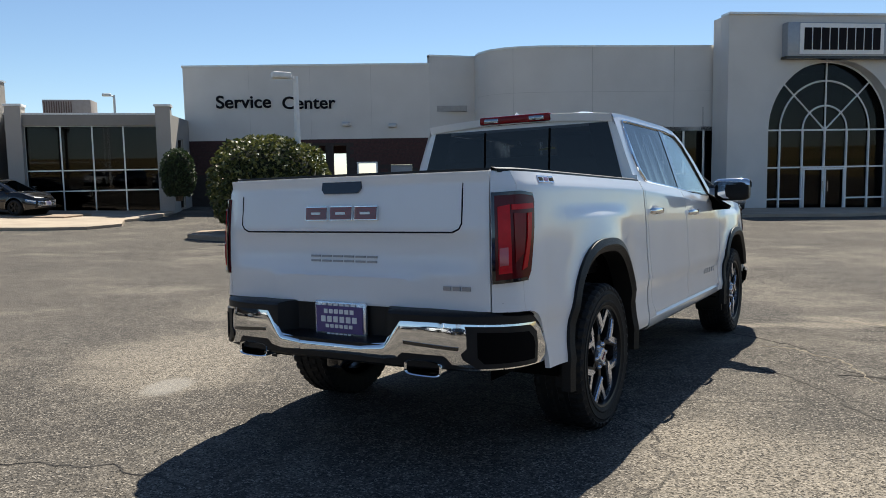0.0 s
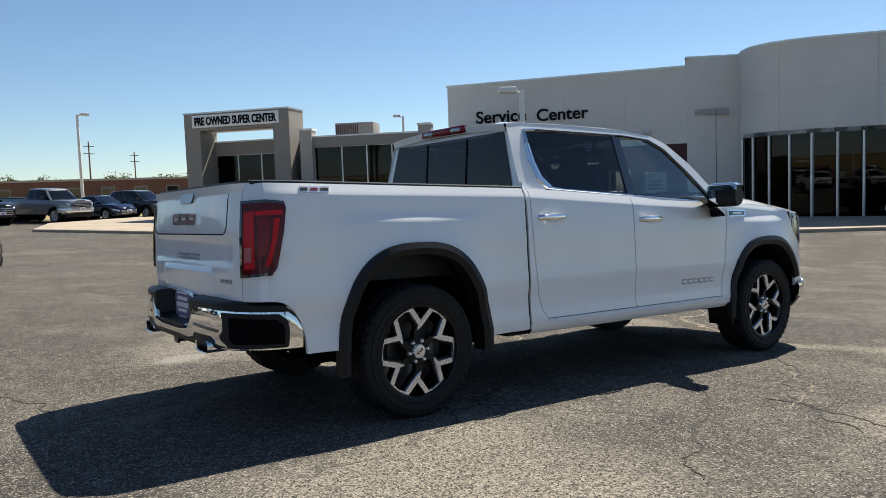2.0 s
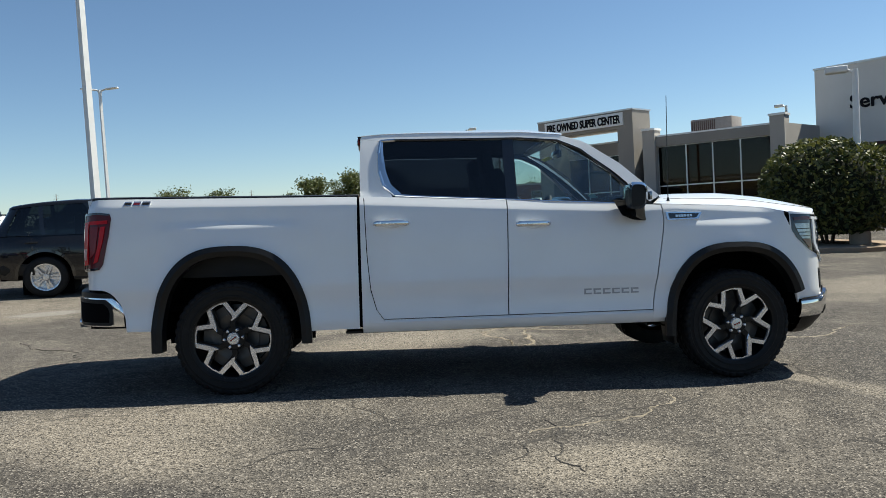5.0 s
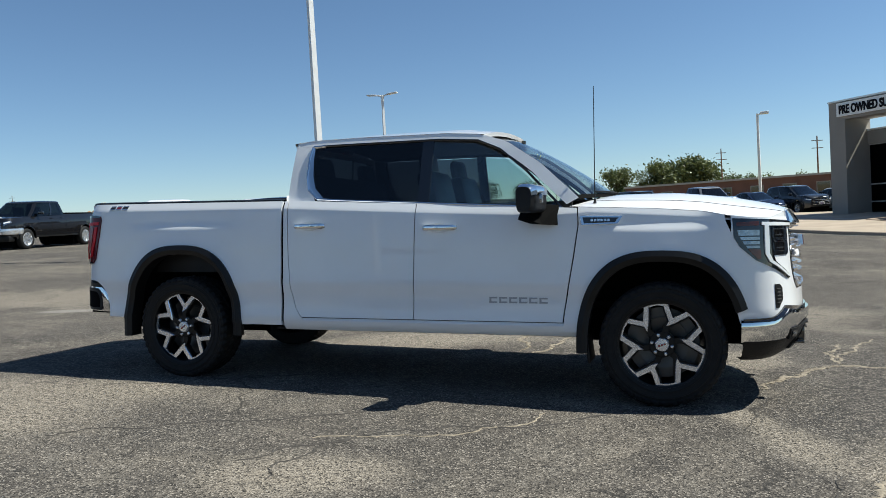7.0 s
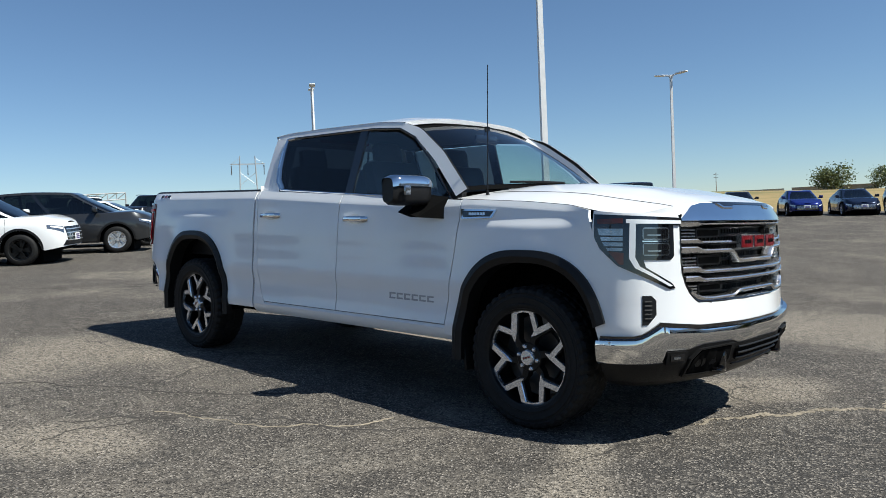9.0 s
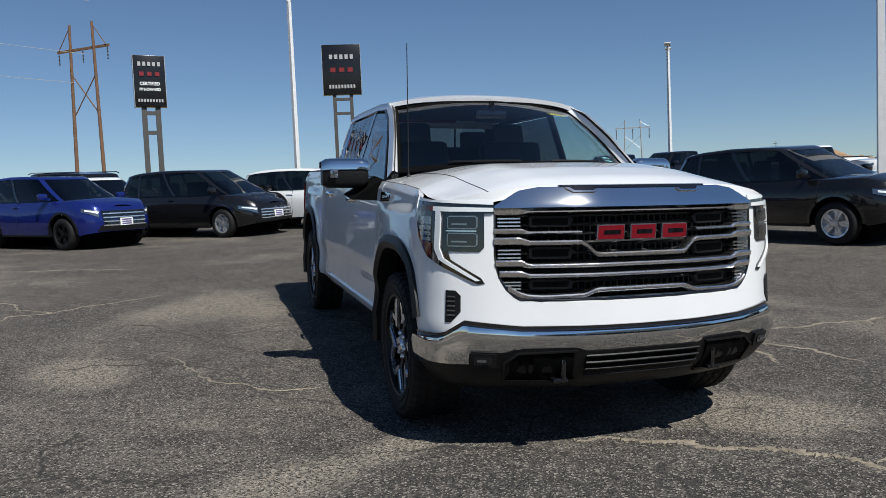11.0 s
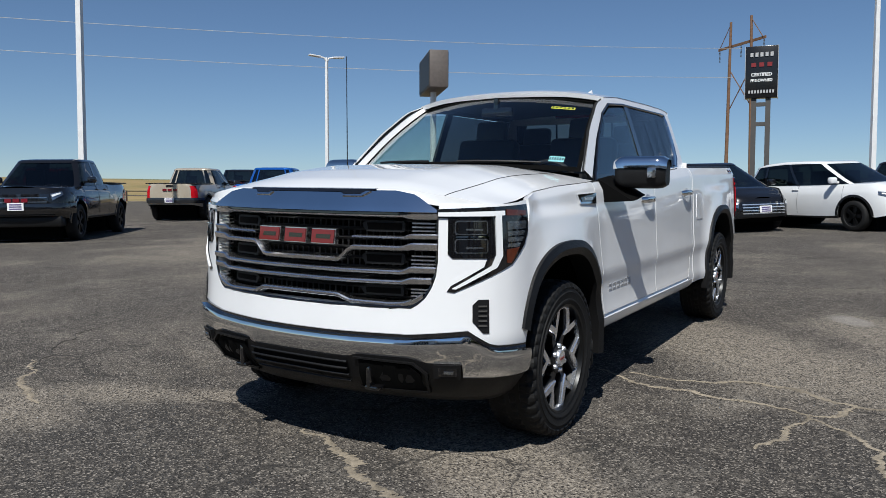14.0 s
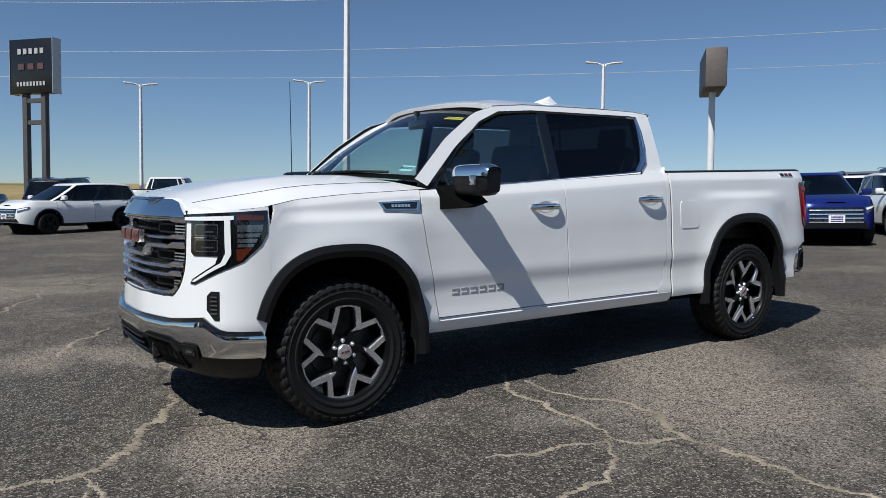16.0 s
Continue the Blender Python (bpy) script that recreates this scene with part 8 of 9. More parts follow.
    if bed:
        bm = bmesh.new()
        band(bm, F, us, lambda u: bz - 0.02, lambda u: bz + 0.20, 0.04, 0.05, 3)
        part("front_bumper", bm, accent or SATIN, c)
        bm = bmesh.new()
        add_box(bm, L / 2 - 0.26, 0, S["sill"] - 0.02, 0.34, Wd * 0.86, 0.24, bevel=0.05)
        part("lower_fascia", bm, BLACKPL, c)
        for k in range(3):
            poly_patch("badge_block", B, [(-0.26 + 0.18 * k, S["tail"] - 0.24), (-0.12 + 0.18 * k, S["tail"] - 0.24), (-0.12 + 0.18 * k, S["tail"] - 0.16), (-0.26 + 0.18 * k, S["tail"] - 0.16)], 0.02, 0.012, REDBADGE, c)
        poly_patch("gate_handle", B, [(-0.12, S["tail"] - 0.03), (0.12, S["tail"] - 0.03), (0.12, S["tail"] - 0.09), (-0.12, S["tail"] - 0.09)], 0.016, 0.012, GLOSSBLACK, c)
    for pl in (F, B):
        z = S["sill"] + 0.30 if pl is F else (bz + 0.09 if bed else S["sill"] + 0.42)
        p = poly_patch("plate", pl, [(-0.16, z - 0.08), (0.16, z - 0.08), (0.16, z + 0.08), (-0.16, z + 0.08)], 0.062 if bed else 0.03, 0.012, SIGNWHT, c)
        for k in range(3):
            poly_patch("plate_bars", pl, [(-0.12, z + 0.045 - 0.045 * k - 0.012), (0.12, z + 0.045 - 0.045 * k - 0.012), (0.12, z + 0.045 - 0.045 * k + 0.012), (-0.12, z + 0.045 - 0.045 * k + 0.012)], 0.066 if bed else 0.034, 0.006, PURPLE, p)
    if style == "bigsuv":
        for s in (-1, 1):
            bm = bmesh.new()
            add_tube(bm, [(g[1] + 0.15, s * (wrf - 0.02), H - 0.09), (g[1] + 0.3, s * (wrf - 0.01), H - 0.05), (g[2] - 0.3, s * (wrf - 0.01), H - 0.02), (g[2] - 0.1, s * (wrf - 0.02), H - 0.06)], 0.016, 6)
            part("roof_rail", bm, GLOSSBLACK, c)
    round_ends(c, L, S, bed)
    return c


def round_ends(c, L, S, bed):
    """Lean and round a car's nose and tail, and tuck its flanks, wheels aside."""
    done = set()
    todo = [o for o in c.children if o.name.split(".")[0] != "wheel"]
    while todo:
        o = todo.pop()
        todo += list(o.children)
        if o.data is None or o.data.name in done:
            continue
        done.add(o.data.name)
        for v in o.data.vertices:
            x, z = v.co.x, v.co.z
            w = smooth((x - L / 2 + 0.75) / 0.75)
            if w > 0:
                k = (z - S["nose"] * 0.58) / (S["nose"] * 0.5)
                v.co.x -= w * (0.07 if bed else 0.15) * (k * k if k > 0 else 0.6 * k * k)
            w = smooth((-L / 2 + 0.55 - x) / 0.55)
            if w > 0 and not bed:
                k = (z - S["tail"] * 0.62) / (S["tail"] * 0.5)
                v.co.x += w * 0.11 * (k * k if k > 0 else 0.7 * k * k)


P_BLUE = paint("deep_blue_paint", (0.012, 0.022, 0.16), 0.3)
P_BRIGHTBLUE = paint("bright_blue_paint", (0.015, 0.10, 0.42), 0.3)
P_GREY = paint("dark_grey_paint", (0.035, 0.037, 0.04), 0.4)
P_SILVER = paint("silver_paint", (0.22, 0.225, 0.235), 0.5)
P_TAN = paint("tan_paint", (0.46, 0.40, 0.31), 0.2)
P_RED = paint("red_paint", (0.32, 0.012, 0.015), 0.1)
P_NAVY = paint("navy_paint", (0.010, 0.016, 0.04), 0.3)
P_WHITE2 = paint("plain_white_paint", (0.74, 0.75, 0.75))


def by_wheel(style, wx, wy, heading, side, front_axle=True):
    """The pose of a car whose wheel on that side (+1 left, -1 right) stands at (wx, wy)."""
    S = STYLES[style]
    a = radians(heading)
    f, lf = Vector((math.cos(a), math.sin(a))), Vector((-math.sin(a), math.cos(a)))
    xw = (S["L"] / 2 - S["fo"]) - (0 if front_axle else S["wb"])
    p = Vector((wx, wy)) - f * xw - lf * (side * (S["W"] / 2 - 0.02))
    return stand(p.x, p.y, heading)


make_car("hatch", stand(13.6, 29.9, -70, 0.22), BLACKP, "black five-door hatchback parked on a raised island", "car", "hatchback", rim=DARKALLOY)
make_car("pickup", stand(30.3, 6.3, -62), P_SILVER, "silver grey crew cab pickup parked before the showroom", "pickup truck", "silver_pickup")
make_car("suv", by_wheel("suv", -2.0, 7.75, 15, -1), BLACKP, "small black crossover with silver wheels on the lot", "car", "crossover", rim=SATIN)
make_car("suv", by_wheel("suv", -10.25, -5.05, 43, -1), P_BLUE, "deep blue crossover with dark wheels", "car", "crossover", rim=DARKALLOY)
make_car("van", by_wheel("van", -11.7, -1.68, 45, -1), BLACKP, "black minivan with silver wheels", "minivan", "minivan")
make_car("suv", by_wheel("suv", -12.2, 1.5, 52, -1), P_WHITE2, "white crossover with black lower cladding", "car", "crossover", rim=DARKALLOY)
make_car("suv", by_wheel("suv", -13.9, 4.45, 57, -1), P_GREY, "dark grey three-row sport utility car", "car", "sport_utility")
make_car("sedan", by_wheel("sedan", -16.1, 6.35, 55, -1), P_WHITE2, "white sedan with dark wheels in a row", "car", "sedan", rim=DARKALLOY)
make_car("bigsuv", stand(-34.8, 15.8, -58), BLACKP, "long black sport utility car in the back row", "car", "sport_utility")
make_car("bigsuv", stand(-37.6, 12.2, -58), P_WHITE2, "white sport utility car in the back row", "car", "sport_utility")
make_car("suv", stand(-32.3, 19.4, -58), P_NAVY, "dark sport utility car in the back row", "car", "sport_utility")
make_car("pickup", stand(-22.0, 18.6, -80), BLACKP, "black pickup in the far row", "pickup truck", "parked_pickup")
make_car("pickup", stand(-25.6, 17.6, -80), P_NAVY, "dark blue pickup in the far row", "pickup truck", "parked_pickup")
make_car("pickup", stand(-18.3, 22.5, -80), P_WHITE2, "white pickup in the far row", "pickup truck", "parked_pickup", rim=DARKALLOY)
make_car("pickup", stand(-14.6, 24.6, -105), P_WHITE2, "white pickup in the far row", "pickup truck", "parked_pickup")
make_car("pickup", stand(-10.6, 26.5, -105), BLACKP, "black pickup in the far row", "pickup truck", "parked_pickup")
ROW = [("sedan", -11.5, 40.6, BLACKP, "black"), ("sedan", -8.2, 41.2, P_BLUE, "dark blue"), ("sedan", -5.5, 41.6, P_NAVY, "dark"), ("bigsuv", -2.6, 42.0, P_SILVER, "silver"), ("bigsuv", 0.9, 42.6, BLACKP, "black"),
       ("pickup", 4.6, 43.2, P_SILVER, "silver"), ("sedan", 7.6, 43.8, P_NAVY, "dark"), ("suv", 10.0, 44.2, P_GREY, "dark grey"), ("sedan", 12.4, 43.6, P_WHITE2, "white")]
for st, x, y, pm, col in ROW:
    make_car(st, stand(x, y, -62), pm, f"{col} {'pickup' if st == 'pickup' else 'car'} in the row by the street", "pickup truck" if st == "pickup" else "car", "parked_pickup" if st == "pickup" else "parked_car", group="cars by the street")
make_car("pickup", stand(-20.6, -19.6, -142), P_WHITE2, "white pickup seen from behind", "pickup truck", "parked_pickup")
make_car("suv", stand(-16.6, -12.3, -172), BLACKP, "dark crossover seen from behind", "car", "crossover")
make_car("pickup", stand(-26.3, -15.6, -150), BLACKP, "black pickup with red tail lamps behind other cars", "pickup truck", "parked_pickup")
make_car("bigsuv", stand(-23.9, -10.2, 40), P_SILVER, "silver sport utility car in the back row", "car", "sport_utility")
make_car("midpickup", stand(-12.2, -20.4, -150), P_TAN, "tan pickup with black bumper seen from behind", "pickup truck", "parked_pickup", rim=DARKALLOY, accent=P_GREY)
make_car("midpickup", stand(-12.8, -16.9, -150), P_BRIGHTBLUE, "bright blue pickup seen from behind", "pickup truck", "parked_pickup", rim=DARKALLOY, accent=P_BRIGHTBLUE)
make_car("pickup", stand(-17.6, -23.6, -150), BLACKP, "black pickup seen from behind", "pickup truck", "parked_pickup")
make_car("midpickup", stand(-3.5, -15.1, 40), BLACKP, "black pickup with blocky grille facing the lane", "pickup truck", "parked_pickup", rim=DARKALLOY, grille="badge", accent=GLOSSBLACK)
make_car("suv", stand(-2.7, -19.2, 40), P_WHITE2, "white crossover with slim dark lamps", "car", "crossover", rim=DARKALLOY)
make_car("suv", stand(1.6, -24.0, 24), P_WHITE2, "white crossover with slim dark lamps", "car", "crossover", rim=DARKALLOY)
make_car("pickup", stand(-2.8, -28.6, -118), P_WHITE2, "white pickup seen from behind", "pickup truck", "parked_pickup")
make_car("pickup", stand(-6.2, -27.0, -118), P_WHITE2, "white pickup seen from behind", "pickup truck", "parked_pickup")
make_car("bigsuv", stand(-9.4, -25.6, -118), P_RED, "red sport utility car seen from behind", "car", "sport_utility")
make_car("bigsuv", stand(0.9, -30.0, -118), BLACKP, "black sport utility car in the back row", "car", "sport_utility")
make_car("bigsuv", stand(4.8, -30.6, -118), P_NAVY, "dark sport utility car in the back row", "car", "sport_utility")
make_car("suv", stand(-19.0, -8.0, 42), P_WHITE2, "white crossover in the second row", "car", "crossover")
make_car("suv", stand(-16.2, -5.0, 42), P_WHITE2, "white crossover in the second row", "car", "crossover")
make_car("bigsuv", stand(-19.6, -6.6, -138), BLACKP, "black sport utility car in the second row", "car", "sport_utility")
make_car("pickup", stand(17.1, 12.9, -118), BLACKP, "black pickup with broad dark grille facing the lot", "pickup truck", "parked_pickup", grille="bars", accent=DARKALLOY)


# ---- plants ----
def leaves(bm, pts, size, rng):
    """A small folded leaf quad at each point, turned at random."""
    for p in pts:
        a = Vector((rng.uniform(-1, 1), rng.uniform(-1, 1), rng.uniform(-0.6, 1))).normalized()
        b = a.cross(Vector((rng.uniform(-1, 1), rng.uniform(-1, 1), rng.uniform(-1, 1)))).normalized()
        s = size * rng.uniform(0.6, 1.3)
        v = [bm.verts.new(p + a * s), bm.verts.new(p + b * s * 0.5), bm.verts.new(p - a * s), bm.verts.new(p - b * s * 0.5)]
        bm.faces.new(v)


def shrub(name, x, y, w, h, n, size, leaf, label, cone=False, dz=0.0, shape=2.4, trunk=0.3):
    rng = random.Random(int(x * 31 + y * 7))
    p = root(name, Matrix.Translation((x, y, ground_z(x, y) + dz)), label, "bush")
    bm = bmesh.new()
    for k in range(5 if not cone else 1):
        a = k * 1.3
        add_tube(bm, [(0.1 * math.cos(a), 0.1 * math.sin(a), -0.05), (0.3 * w * 0.5 * math.cos(a) * (0 if cone else 1), 0.15 * w * math.sin(a) * (0 if cone else 1), h * 0.6)], [0.06, 0.02], 6)
    part("trunk", bm, BARK, p)
    pts = []
    while len(pts) < n:
        v = Vector((rng.gauss(0, 1), rng.gauss(0, 1), rng.gauss(0, 1))).normalized()
        lump = 1 + 0.10 * noise.noise(v * 2.6 + Vector((x, y, 0))) + 0.06 * noise.noise(v * 6 + Vector((x, y, 3)))
        r = lump * (1 - abs(rng.gauss(0, 0.055)))
        if cone:
            zz = (v.z + 1) / 2
            prof = (1 - zz) ** 0.55 * min(1.0, zz * 9 + 0.55)
            pts.append(Vector((v.x / math.hypot(v.x, v.y) * w / 2 * prof * r, v.y / math.hypot(v.x, v.y) * w / 2 * prof * r, trunk + zz * (h - trunk))))
        else:
            k = (abs(v.x) ** shape + abs(v.y) ** shape + abs(v.z) ** shape) ** (-1 / shape)
            q = v * k * r
            if q.z < -0.80:
                continue
            pts.append(Vector((q.x * w / 2, q.y * w / 2, trunk + (q.z + 0.85) / 1.85 * (h - trunk))))
    bm = bmesh.new()
    leaves(bm, pts, size, rng)
    part("foliage", bm, leaf, p, smooth=False)
    # dark shell inside, standing in for the shade deep between the leaves
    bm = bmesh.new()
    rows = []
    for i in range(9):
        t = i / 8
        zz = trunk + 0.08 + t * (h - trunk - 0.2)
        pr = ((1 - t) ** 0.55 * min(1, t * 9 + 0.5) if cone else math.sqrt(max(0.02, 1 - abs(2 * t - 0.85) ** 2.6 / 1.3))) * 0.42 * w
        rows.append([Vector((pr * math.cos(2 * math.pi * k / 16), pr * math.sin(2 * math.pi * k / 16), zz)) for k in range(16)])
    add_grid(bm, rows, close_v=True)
    part("twig_core", bm, mat("shrub_shade_core", (0.012, 0.016, 0.006), rough=1.0, var=0.3, scale=20) if "shrub_shade_core" not in bpy.data.materials else bpy.data.materials["shrub_shade_core"], p)


def tree(x, y, h, w, leaf=LEAF, seed=1, n=2600, label="broad green tree far beyond the lot", bare=0.0):
    rng = random.Random(seed)
    p = root("tree", Matrix.Translation((x, y, ground_z(x, y))), label, "tree", "far trees")
    bm = bmesh.new()
    tops = []
    add_tube(bm, [(0, 0, -0.2), (0.05 * h * 0.3, 0, h * 0.25), (0, 0.03 * h, h * 0.5)], [0.035 * h, 0.026 * h, 0.016 * h], 8)
    for k in range(9):
        a = k * 2.4 + rng.uniform(-0.3, 0.3)
        z0 = h * rng.uniform(0.2, 0.5)
        rad = w * 0.5 * rng.uniform(0.45, 0.85)
        e = Vector((rad * math.cos(a), rad * math.sin(a), h * rng.uniform(0.5, 0.92)))
        add_tube(bm, [(0, 0, z0), (e.x * 0.5, e.y * 0.5, (z0 + e.z) * 0.52), e], [0.014 * h, 0.009 * h, 0.003 * h], 6)
        tops.append(e)
    part("trunk", bm, BARK, p)
    tops += [Vector((rng.uniform(-0.25, 0.25) * w, rng.uniform(-0.25, 0.25) * w, h * rng.uniform(0.26, 0.93))) for _ in range(12)]
    pts = []
    for _ in range(n):
        c = rng.choice(tops)
        g = w * 0.115
        v = Vector((rng.gauss(0, g), rng.gauss(0, g), rng.gauss(0, g * 0.7)))
        q = c + v
        if q.z > h * 0.06:
            pts.append(q)
    bm = bmesh.new()
    leaves(bm, pts, 0.044 * h * (1 - bare * 0.5), rng)
    part("crown", bm, leaf, p, smooth=False)


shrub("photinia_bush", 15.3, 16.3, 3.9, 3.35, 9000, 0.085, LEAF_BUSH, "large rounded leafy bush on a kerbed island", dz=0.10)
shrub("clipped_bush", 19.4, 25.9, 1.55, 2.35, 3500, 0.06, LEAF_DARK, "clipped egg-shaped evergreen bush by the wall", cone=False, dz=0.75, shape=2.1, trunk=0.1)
for i, (x, y, h, w, n, b) in enumerate(((-24, 300, 12.6, 12, 2200, 0), (-13, 300, 13.0, 11, 900, 0.5), (-4, 300, 14.6, 16, 3000, 0), (6.5, 304, 15.2, 17, 3200, 0), (-33, 300, 7.5, 7, 1000, 0),
                                        (16, 300, 8.5, 9, 1200, 0), (23, 300, 9.0, 9, 1200, 0), (31, 305, 9.0, 9, 1200, 0), (44, 300, 9.0, 10, 1200, 0), (66, 290, 10.0, 12, 1500, 0), (84, 290, 9.5, 12, 1500, 0),
                                        (-68, 260, 8.8, 12, 1800, 0), (-52, 262, 8.2, 10, 1500, 0), (60, 92, 5.5, 8, 1800, 0), (48, 66, 5.5, 7.0, 2200, 0), (56, 74, 5.5, 8, 2200, 0), (66, 70, 5.0, 8, 1800, 0))):
    tree(x, y, h, w, seed=i + 3, n=int(n * 1.7), bare=b)


# ---- far buildings and mounds ----
def far_block(x, y, turn, w, d, h, material, label, bays=10):
    g = ground_z(x, y)
    m = Matrix.Translation((x, y, g)) @ pose(0, 0, 0, 0, 0, turn)
    p = root("far_building", m, label, "building", "far buildings")
    bm = bmesh.new()
    add_box(bm, 0, 0, h / 2 - 0.5, w, d, h + 1)
    part("wall", bm, material, p, smooth=False)
    bm = bmesh.new()
    add_box(bm, 0, 0, h + 0.12, w + 0.3, d + 0.3, 0.24)
    part("roof", bm, ROOFM, p, smooth=False)
    for i in range(bays):
        bx = -w / 2 + w * (i + 0.5) / bays
        win = link("window", None, p)
        bm = bmesh.new()
        add_box(bm, bx, -d / 2 - 0.02, h * 0.48, w / bays * 0.42, 0.08, h * 0.5)
        part("window_frame", bm, TAUPE, win, smooth=False)
        bm = bmesh.new()
        add_box(bm, bx, -d / 2 - 0.05, h * 0.48, w / bays * 0.36, 0.06, h * 0.42)
        part("pane", bm, GLOSSBLACK, win, smooth=False)


REDBRICK = mat("red_brick_far", (0.15, 0.078, 0.060), rough=0.9, var=0.15, scale=0.8, fine=0.1)
far_block(22, 98, -14, 52, 10, 2.8, REDBRICK, "long low red brick building across the street", 14)
far_block(42, 150, -4, 40, 12, 4.2, mat("dark_brick_far", (0.09, 0.05, 0.04), rough=0.9, var=0.15), "dark brown industrial building far off", 8)
far_block(-71, 275, 14, 26, 8, 2.6, TAUPE, "grey trailer building far off", 4)
far_block(-112, 300, 20, 30, 8, 2.4, TAUPE2, "pale trailer building far off", 5)


def mound(x, y, w, h):
    bm = bmesh.new()
    g = ground_z(x, y)
    rows = []
    for i in range(41):
        row = []
        for j in range(21):
            u, v = -1 + 2 * i / 40, -1 + 2 * j / 20
            k = max(0.0, 1 - abs(u) ** 2.2) * max(0.0, 1 - abs(v) ** 2)
            z = h * k ** 0.6 * (0.85 + 0.28 * noise.noise(Vector((u * 5, v * 3, 1.7)))) if k > 0 else 0
            row.append(Vector((x + u * w / 2, y + v * w / 4, g - 0.4 + z + (0.25 * noise.noise(Vector((u * 14, v * 9, 0))) if k > 0.05 else 0))))
        rows.append(row)
    add_grid(bm, rows)
    tagged(part("earth_mound", bm, mat("bare_earth", (0.30, 0.19, 0.11), rough=1.0, var=0.25, scale=0.8, fine=0.2)), "heap of bare reddish earth beyond the lot", "mound")


mound(-44, 47, 15, 2.5)


def digger():
    x, y = -44.5, 47
    p = root("excavator", Matrix.Translation((x, y, ground_z(x, y) + 1.62)) @ pose(0, 0, 0, 0, 0, 35) @ Matrix.Diagonal((0.45, 0.45, 0.45, 1)), "small yellow digger on the earth heap", "excavator")
    yel = mat("digger_yellow", (0.55, 0.33, 0.02), rough=0.5, var=0.1)
    bm = bmesh.new()
    add_box(bm, 0, 0, 0.75, 2.4, 1.4, 0.6, bevel=0.1)
    part("body", bm, yel, p)
    bm = bmesh.new()
    add_box(bm, 0.4, 0.3, 1.35, 0.9, 0.7, 0.7, bevel=0.08)
    part("cab", bm, yel, p)
    bm = bmesh.new()
    for s in (-1, 1):
        add_box(bm, 0, s * 0.7, 0.3, 2.6, 0.4, 0.5, bevel=0.15)
    part("track_base", bm, WELL, p)


digger()


def far_wall():
    """A long pale wall on the far side of the field."""
    p = root("far_wall", Matrix(), "long low pale concrete wall beyond the dry field", "wall")
    a, b = Vector((-122, -112, 0)), Vector((-133, 22, 0))
    n = 30
    for i in range(n):
        p0, p1 = a.lerp(b, i / n), a.lerp(b, (i + 1) / n)
        m, ln = frame2(p0, p1)
        bm = bmesh.new()
        add_box(bm, ln / 2, 0, 4.15, ln - 0.04, 0.4, 3.3, m=m)
        part("panel", bm, STUCCO, p, smooth=False)
    bm = bmesh.new()
    m, ln = frame2(a, b)
    add_box(bm, ln / 2, 0, 5.86, ln, 0.6, 0.12, m=m)
    part("coping", bm, CONCRETE, p, smooth=False)


far_wall()


def guard_rail():
    """Two thin pipes on posts along the edge of the asphalt."""
    p = root("guard_rail", Matrix(), "low dark brown pipe rail along the lot's edge", "railing")
    brown = mat("rail_brown", (0.035, 0.024, 0.018), rough=0.6, var=0.2)
    line = [Vector((-37.4, -22.2, 0)) + t * Vector((0.64, -0.77, 0)) for t in span(-30, 30, 24)]
    top = [Vector((q.x, q.y, ground_z(q.x, q.y))) for q in line]
    for h in (0.62, 0.34):
        bm = bmesh.new()
        add_tube(bm, [q + Vector((0, 0, h)) for q in top], 0.035, 6)
        part("pipe", bm, brown, p)
    for q in top:
        bm = bmesh.new()
        add_tube(bm, [q + Vector((0, 0, -0.2)), q + Vector((0, 0, 0.66))], 0.05, 8)
        part("post", bm, brown, p)


guard_rail()


def lattice():
    """A pale trussed gantry in the field behind the cars."""
    p = root("truss_gantry", Matrix.Translation((-74.8, 26.6, ground_z(-74.8, 26.6))) @ pose(0, 0, 0, 0, 0, 68), "pale steel lattice gantry standing in the field", "gantry")
    w, h0, h1 = 10.6, 5.0 - ground_z(-74.8, 26.6), 5.7 - ground_z(-74.8, 26.6)
    for z in (h0, h1):
        bm = bmesh.new()
        add_tube(bm, [(-w / 2, 0, z - 0.4), (w / 2, 0, z)], 0.06, 5)
        part("chord", bm, GALV, p)
    n = 12
    for i in range(n):
        a, b = -w / 2 + w * i / n, -w / 2 + w * (i + 1) / n
        bm = bmesh.new()
        add_tube(bm, [(a, 0, h0 - 0.4 + 0.4 * i / n), (b, 0, h1 - 0.4 + 0.4 * (i + 1) / n)], 0.04, 4)
        add_tube(bm, [(a, 0, h0 - 0.4 + 0.4 * i / n), (a, 0, h1 - 0.4 + 0.4 * i / n)], 0.04, 4)
        part("brace", bm, GALV, p)
    for x in (-w / 2, w / 2):
        bm = bmesh.new()
        add_tube(bm, [(x, 0, -0.2), (x, 0, h1 if x > 0 else h1 - 0.4)], 0.07, 6)
        part("leg", bm, GALV, p)


lattice()

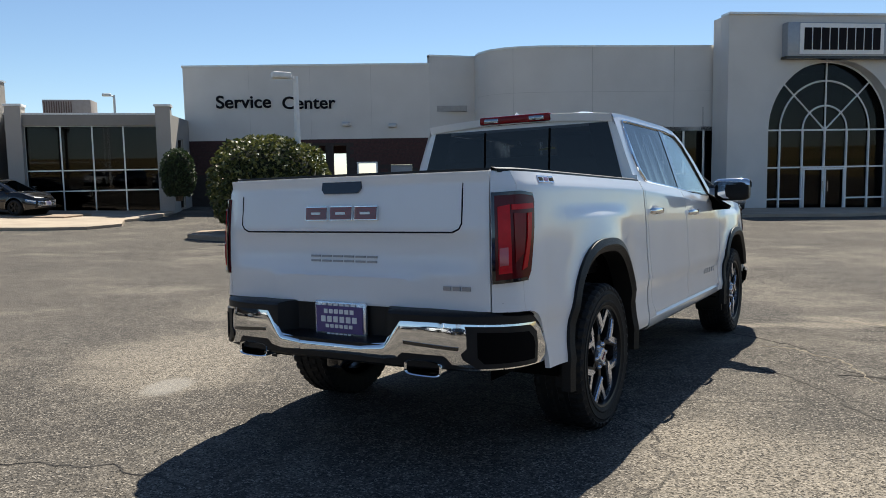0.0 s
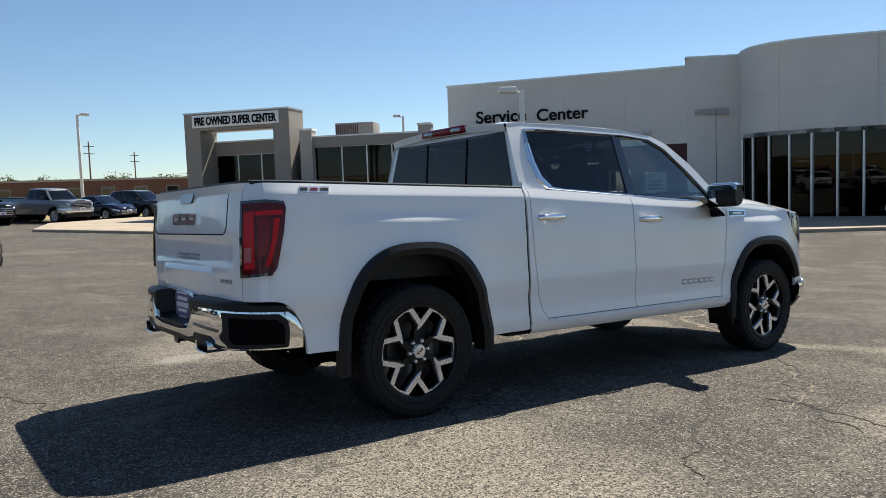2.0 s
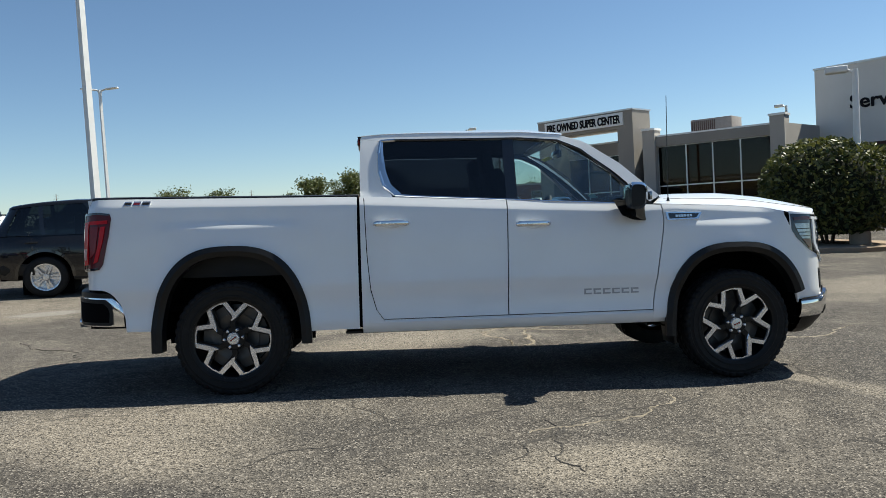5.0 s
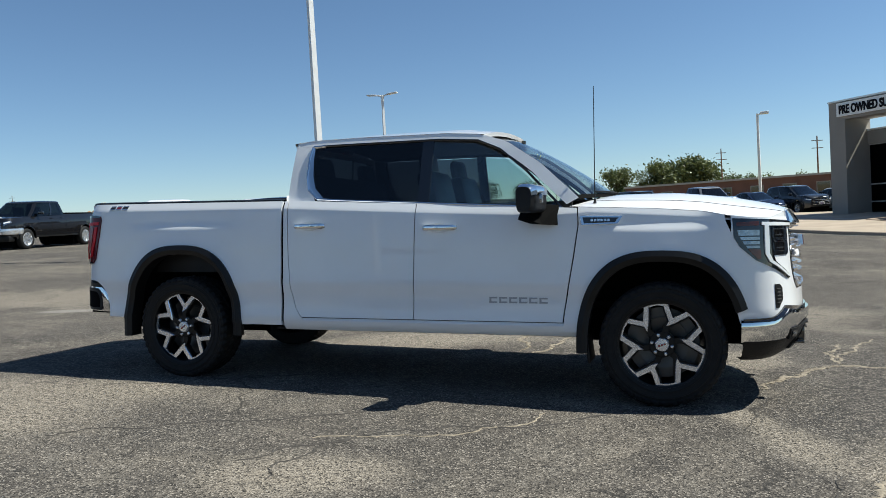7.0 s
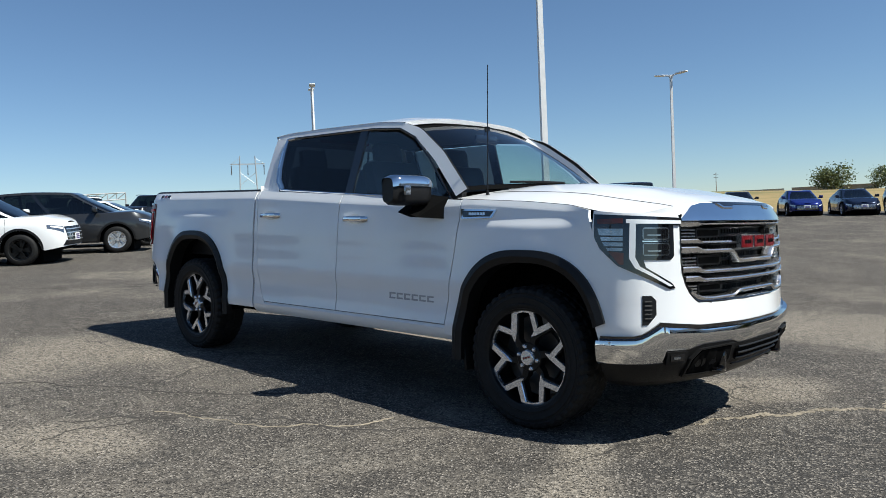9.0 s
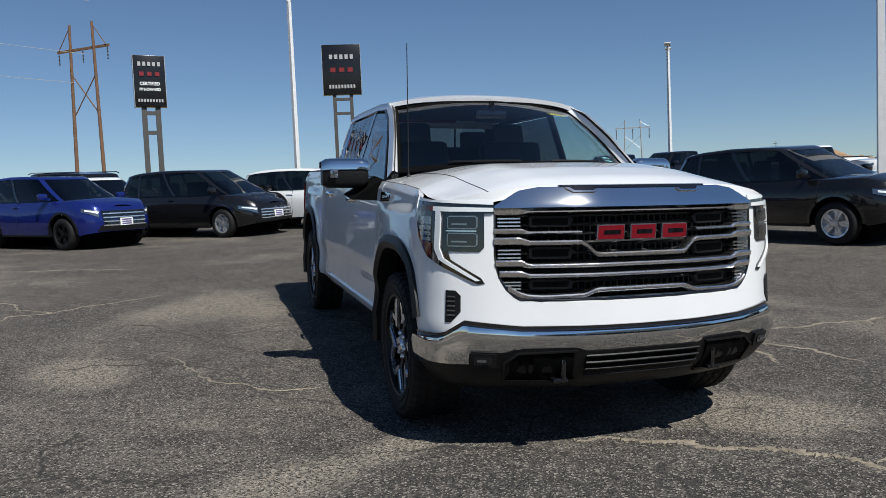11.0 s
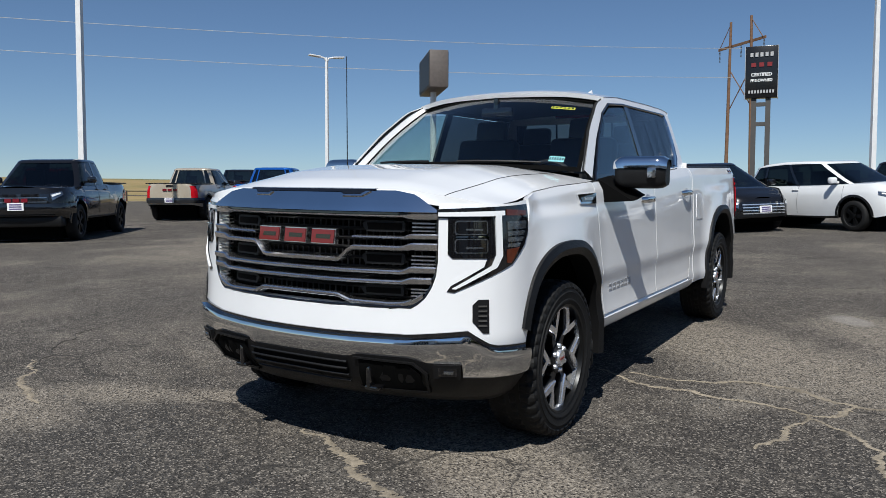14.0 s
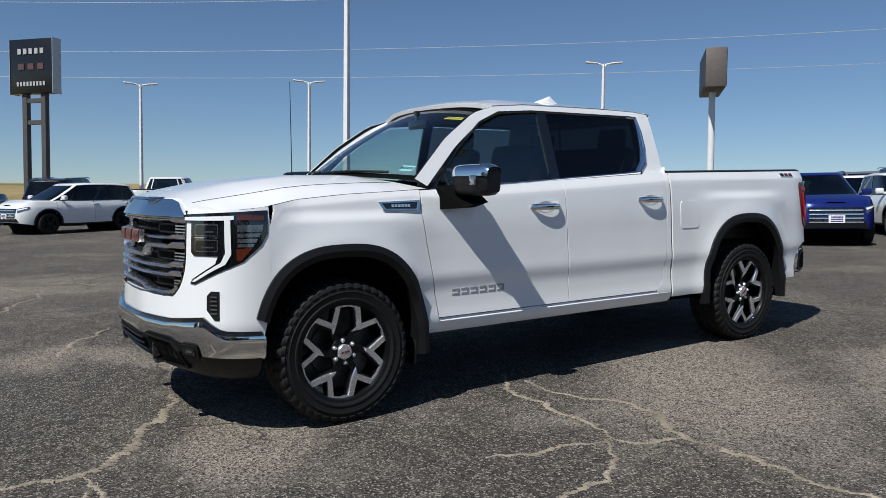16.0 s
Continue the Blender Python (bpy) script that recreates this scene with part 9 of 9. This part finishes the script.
# ---- pavements and islands ----
apron("pavement", [(2.5, 33.2), (7.0, 28.0), (9.2, 25.2), (11.0, 23.7), (12.8, 23.0), (14.6, 23.5), (15.9, 25.1), (17.8, 25.6), (19.7, 26.9), (23.9, 30.3), (15.0, 39.5), (9, 42), (4, 39)], 0.13, CONCRETE, "pale buff concrete forecourt with a rounded kerb")
apron("planting_island", [(11.2, 31.2), (12.4, 32.9), (14.3, 32.0), (16.2, 29.6), (16.1, 27.6), (14.4, 26.9), (12.4, 28.4)], 0.22, KERB, "kerbed round island under a parked hatchback")
apron("planting_island_2", [(12.3, 15.6), (12.6, 17.4), (14.2, 18.6), (16.4, 18.2), (17.6, 16.4), (17.0, 14.6), (15.0, 13.9), (13.2, 14.2)], 0.15, KERB, "kerbed planting island with a bush and lamp")
apron("pavement_2", [(20.9, 14.7), (22.5, 12.9), (28.0, 6.8), (33.5, -0.6), (39.0, -4.0), (42.0, -3.0), (35.5, 4.9), (37.1, 5.5), (32.1, 12.3), (30.8, 15.0), (32.4, 17.5), (30.5, 19.2), (27.6, 23.6)], 0.14, CONCRETE, "buff concrete walk before the showroom")

# ---- long cracks in the asphalt ----
def crack(points, width, seed, material):
    """A jagged ribbon of crumbled filler, lying a little proud of the ground."""
    rng = random.Random(seed)
    line = [Vector((p[0], p[1], 0)) for p in points]
    for _ in range(5):
        nxt = []
        for a, b in zip(line, line[1:]):
            d = b - a
            n = Vector((-d.y, d.x, 0))
            nxt += [a, a.lerp(b, 0.5) + n * rng.uniform(-0.17, 0.17)]
        line = nxt + [line[-1]]
    zs = heights([(p.x, p.y) for p in line])
    bm = bmesh.new()
    prev = None
    for i, p in enumerate(line):
        d = (line[min(i + 1, len(line) - 1)] - line[max(i - 1, 0)])
        if d.length < 1e-6:
            continue
        d.normalize()
        n = Vector((-d.y, d.x, 0))
        taper = min(1.0, 3.0 * i / len(line), 3.0 * (1 - i / len(line)) + 0.2)
        w = width * taper * rng.choice((0.15, 0.5, 0.8, 1.0, 1.2, 1.9)) * rng.uniform(0.7, 1.3)
        o = rng.uniform(-0.3, 0.3) * width
        row = [bm.verts.new((p.x + n.x * k, p.y + n.y * k, zs[i] + h)) for k, h in ((o - w / 2 - 0.004, 0.0005), (o - w / 4, 0.005), (o + w / 4, 0.005), (o + w / 2 + 0.004, 0.0005))]
        if prev:
            for k in range(3):
                bm.faces.new((prev[k], row[k], row[k + 1], prev[k + 1]))
        prev = row
    tagged(part("ground_crack", bm, material), "jagged sand-filled crack across the asphalt" if material == FILL else "thin dark open crack in the asphalt", "crack", kind="stuff")


FILL = mat("crack_filler", (0.235, 0.200, 0.150), rough=1.0, var=0.3, scale=6, bump=0.6, bump_scale=60, fine=0.25)
DARKFILL = mat("open_crack", (0.05, 0.045, 0.04), rough=1.0, var=0.2, scale=8)
CRACKS = [
    ([(6.4, 1.6), (5.48, 0.89), (5.2, 0.93), (5.0, 0.8), (4.82, 0.61), (4.61, 0.26), (4.5, 0.0), (4.42, -0.25)], 0.042, FILL),
    ([(5.15, 0.94), (5.1, 1.2), (5.1, 1.6), (5.3, 2.2)], 0.022, FILL),
    ([(2.4, 0.7), (2.5, 0.9), (2.61, 1.21), (2.59, 1.38), (2.66, 1.62), (2.65, 1.8), (2.73, 2.06)], 0.028, FILL),
    ([(2.73, 2.06), (2.63, 2.23), (2.43, 2.29)], 0.026, FILL),
    ([(2.36, 0.9), (2.40, 1.19), (2.32, 1.49), (2.18, 1.71), (2.21, 1.95), (2.4, 2.26), (2.39, 2.43), (2.37, 2.65), (2.39, 2.87), (2.36, 3.26), (2.3, 4.6)], 0.034, FILL),
    ([(2.73, 2.06), (2.91, 2.26), (3.16, 2.45), (3.35, 2.44), (3.6, 2.5)], 0.020, FILL),
    ([(2.73, 2.06), (3.0, 1.99), (3.16, 1.99), (3.44, 1.88)], 0.022, FILL),
    ([(0.71, -4.79), (0.22, -4.19), (-0.48, -3.93), (-0.55, -3.54)], 0.012, FILL),
    ([(1.87, -2.31), (2.65, -2.01), (3.03, -1.38)], 0.010, FILL),
    ([(-1.74, -5.09), (-1.85, -4.77), (-1.37, -4.14), (-0.55, -3.54), (-1.0, -3.05), (-1.42, -2.59)], 0.012, FILL),
    ([(4.3, -3.0), (4.56, -2.61), (4.74, -2.38), (4.81, -2.14), (4.89, -1.91)], 0.028, FILL),
    ([(5.1, 1.07), (5.2, 1.5), (5.7, 2.6)], 0.022, FILL),
    ([(0.36, -2.72), (0.66, -2.45), (0.91, -2.28), (1.37, -2.06), (1.84, -1.72), (2.06, -1.48)], 0.008, DARKFILL),
    ([(3.61, -1.02), (3.32, -1.4), (2.72, -1.80), (2.12, -2.20), (1.82, -2.51), (1.69, -2.8)], 0.009, DARKFILL),
    ([(2.03, -2.03), (1.98, -2.47), (2.0, -3.02)], 0.007, DARKFILL),
    ([(-2.9, 2.2), (-2.05, 1.44), (-1.93, 1.16), (-1.77, 0.93), (-1.82, 0.79), (-1.85, 0.3)], 0.008, DARKFILL),
    ([(4.6, -2.2), (4.1, -3.1), (3.4, -3.6)], 0.007, DARKFILL),
    ([(6.5, -4.0), (5.2, -4.6), (4.6, -5.6), (4.9, -7.0)], 0.022, FILL),
    ([(-4.5, -3.0), (-5.4, -5.5), (-5.0, -7.5)], 0.03, FILL),
]
for i, (line, width, filler) in enumerate(CRACKS):
    crack(line, width, 40 + i, filler)
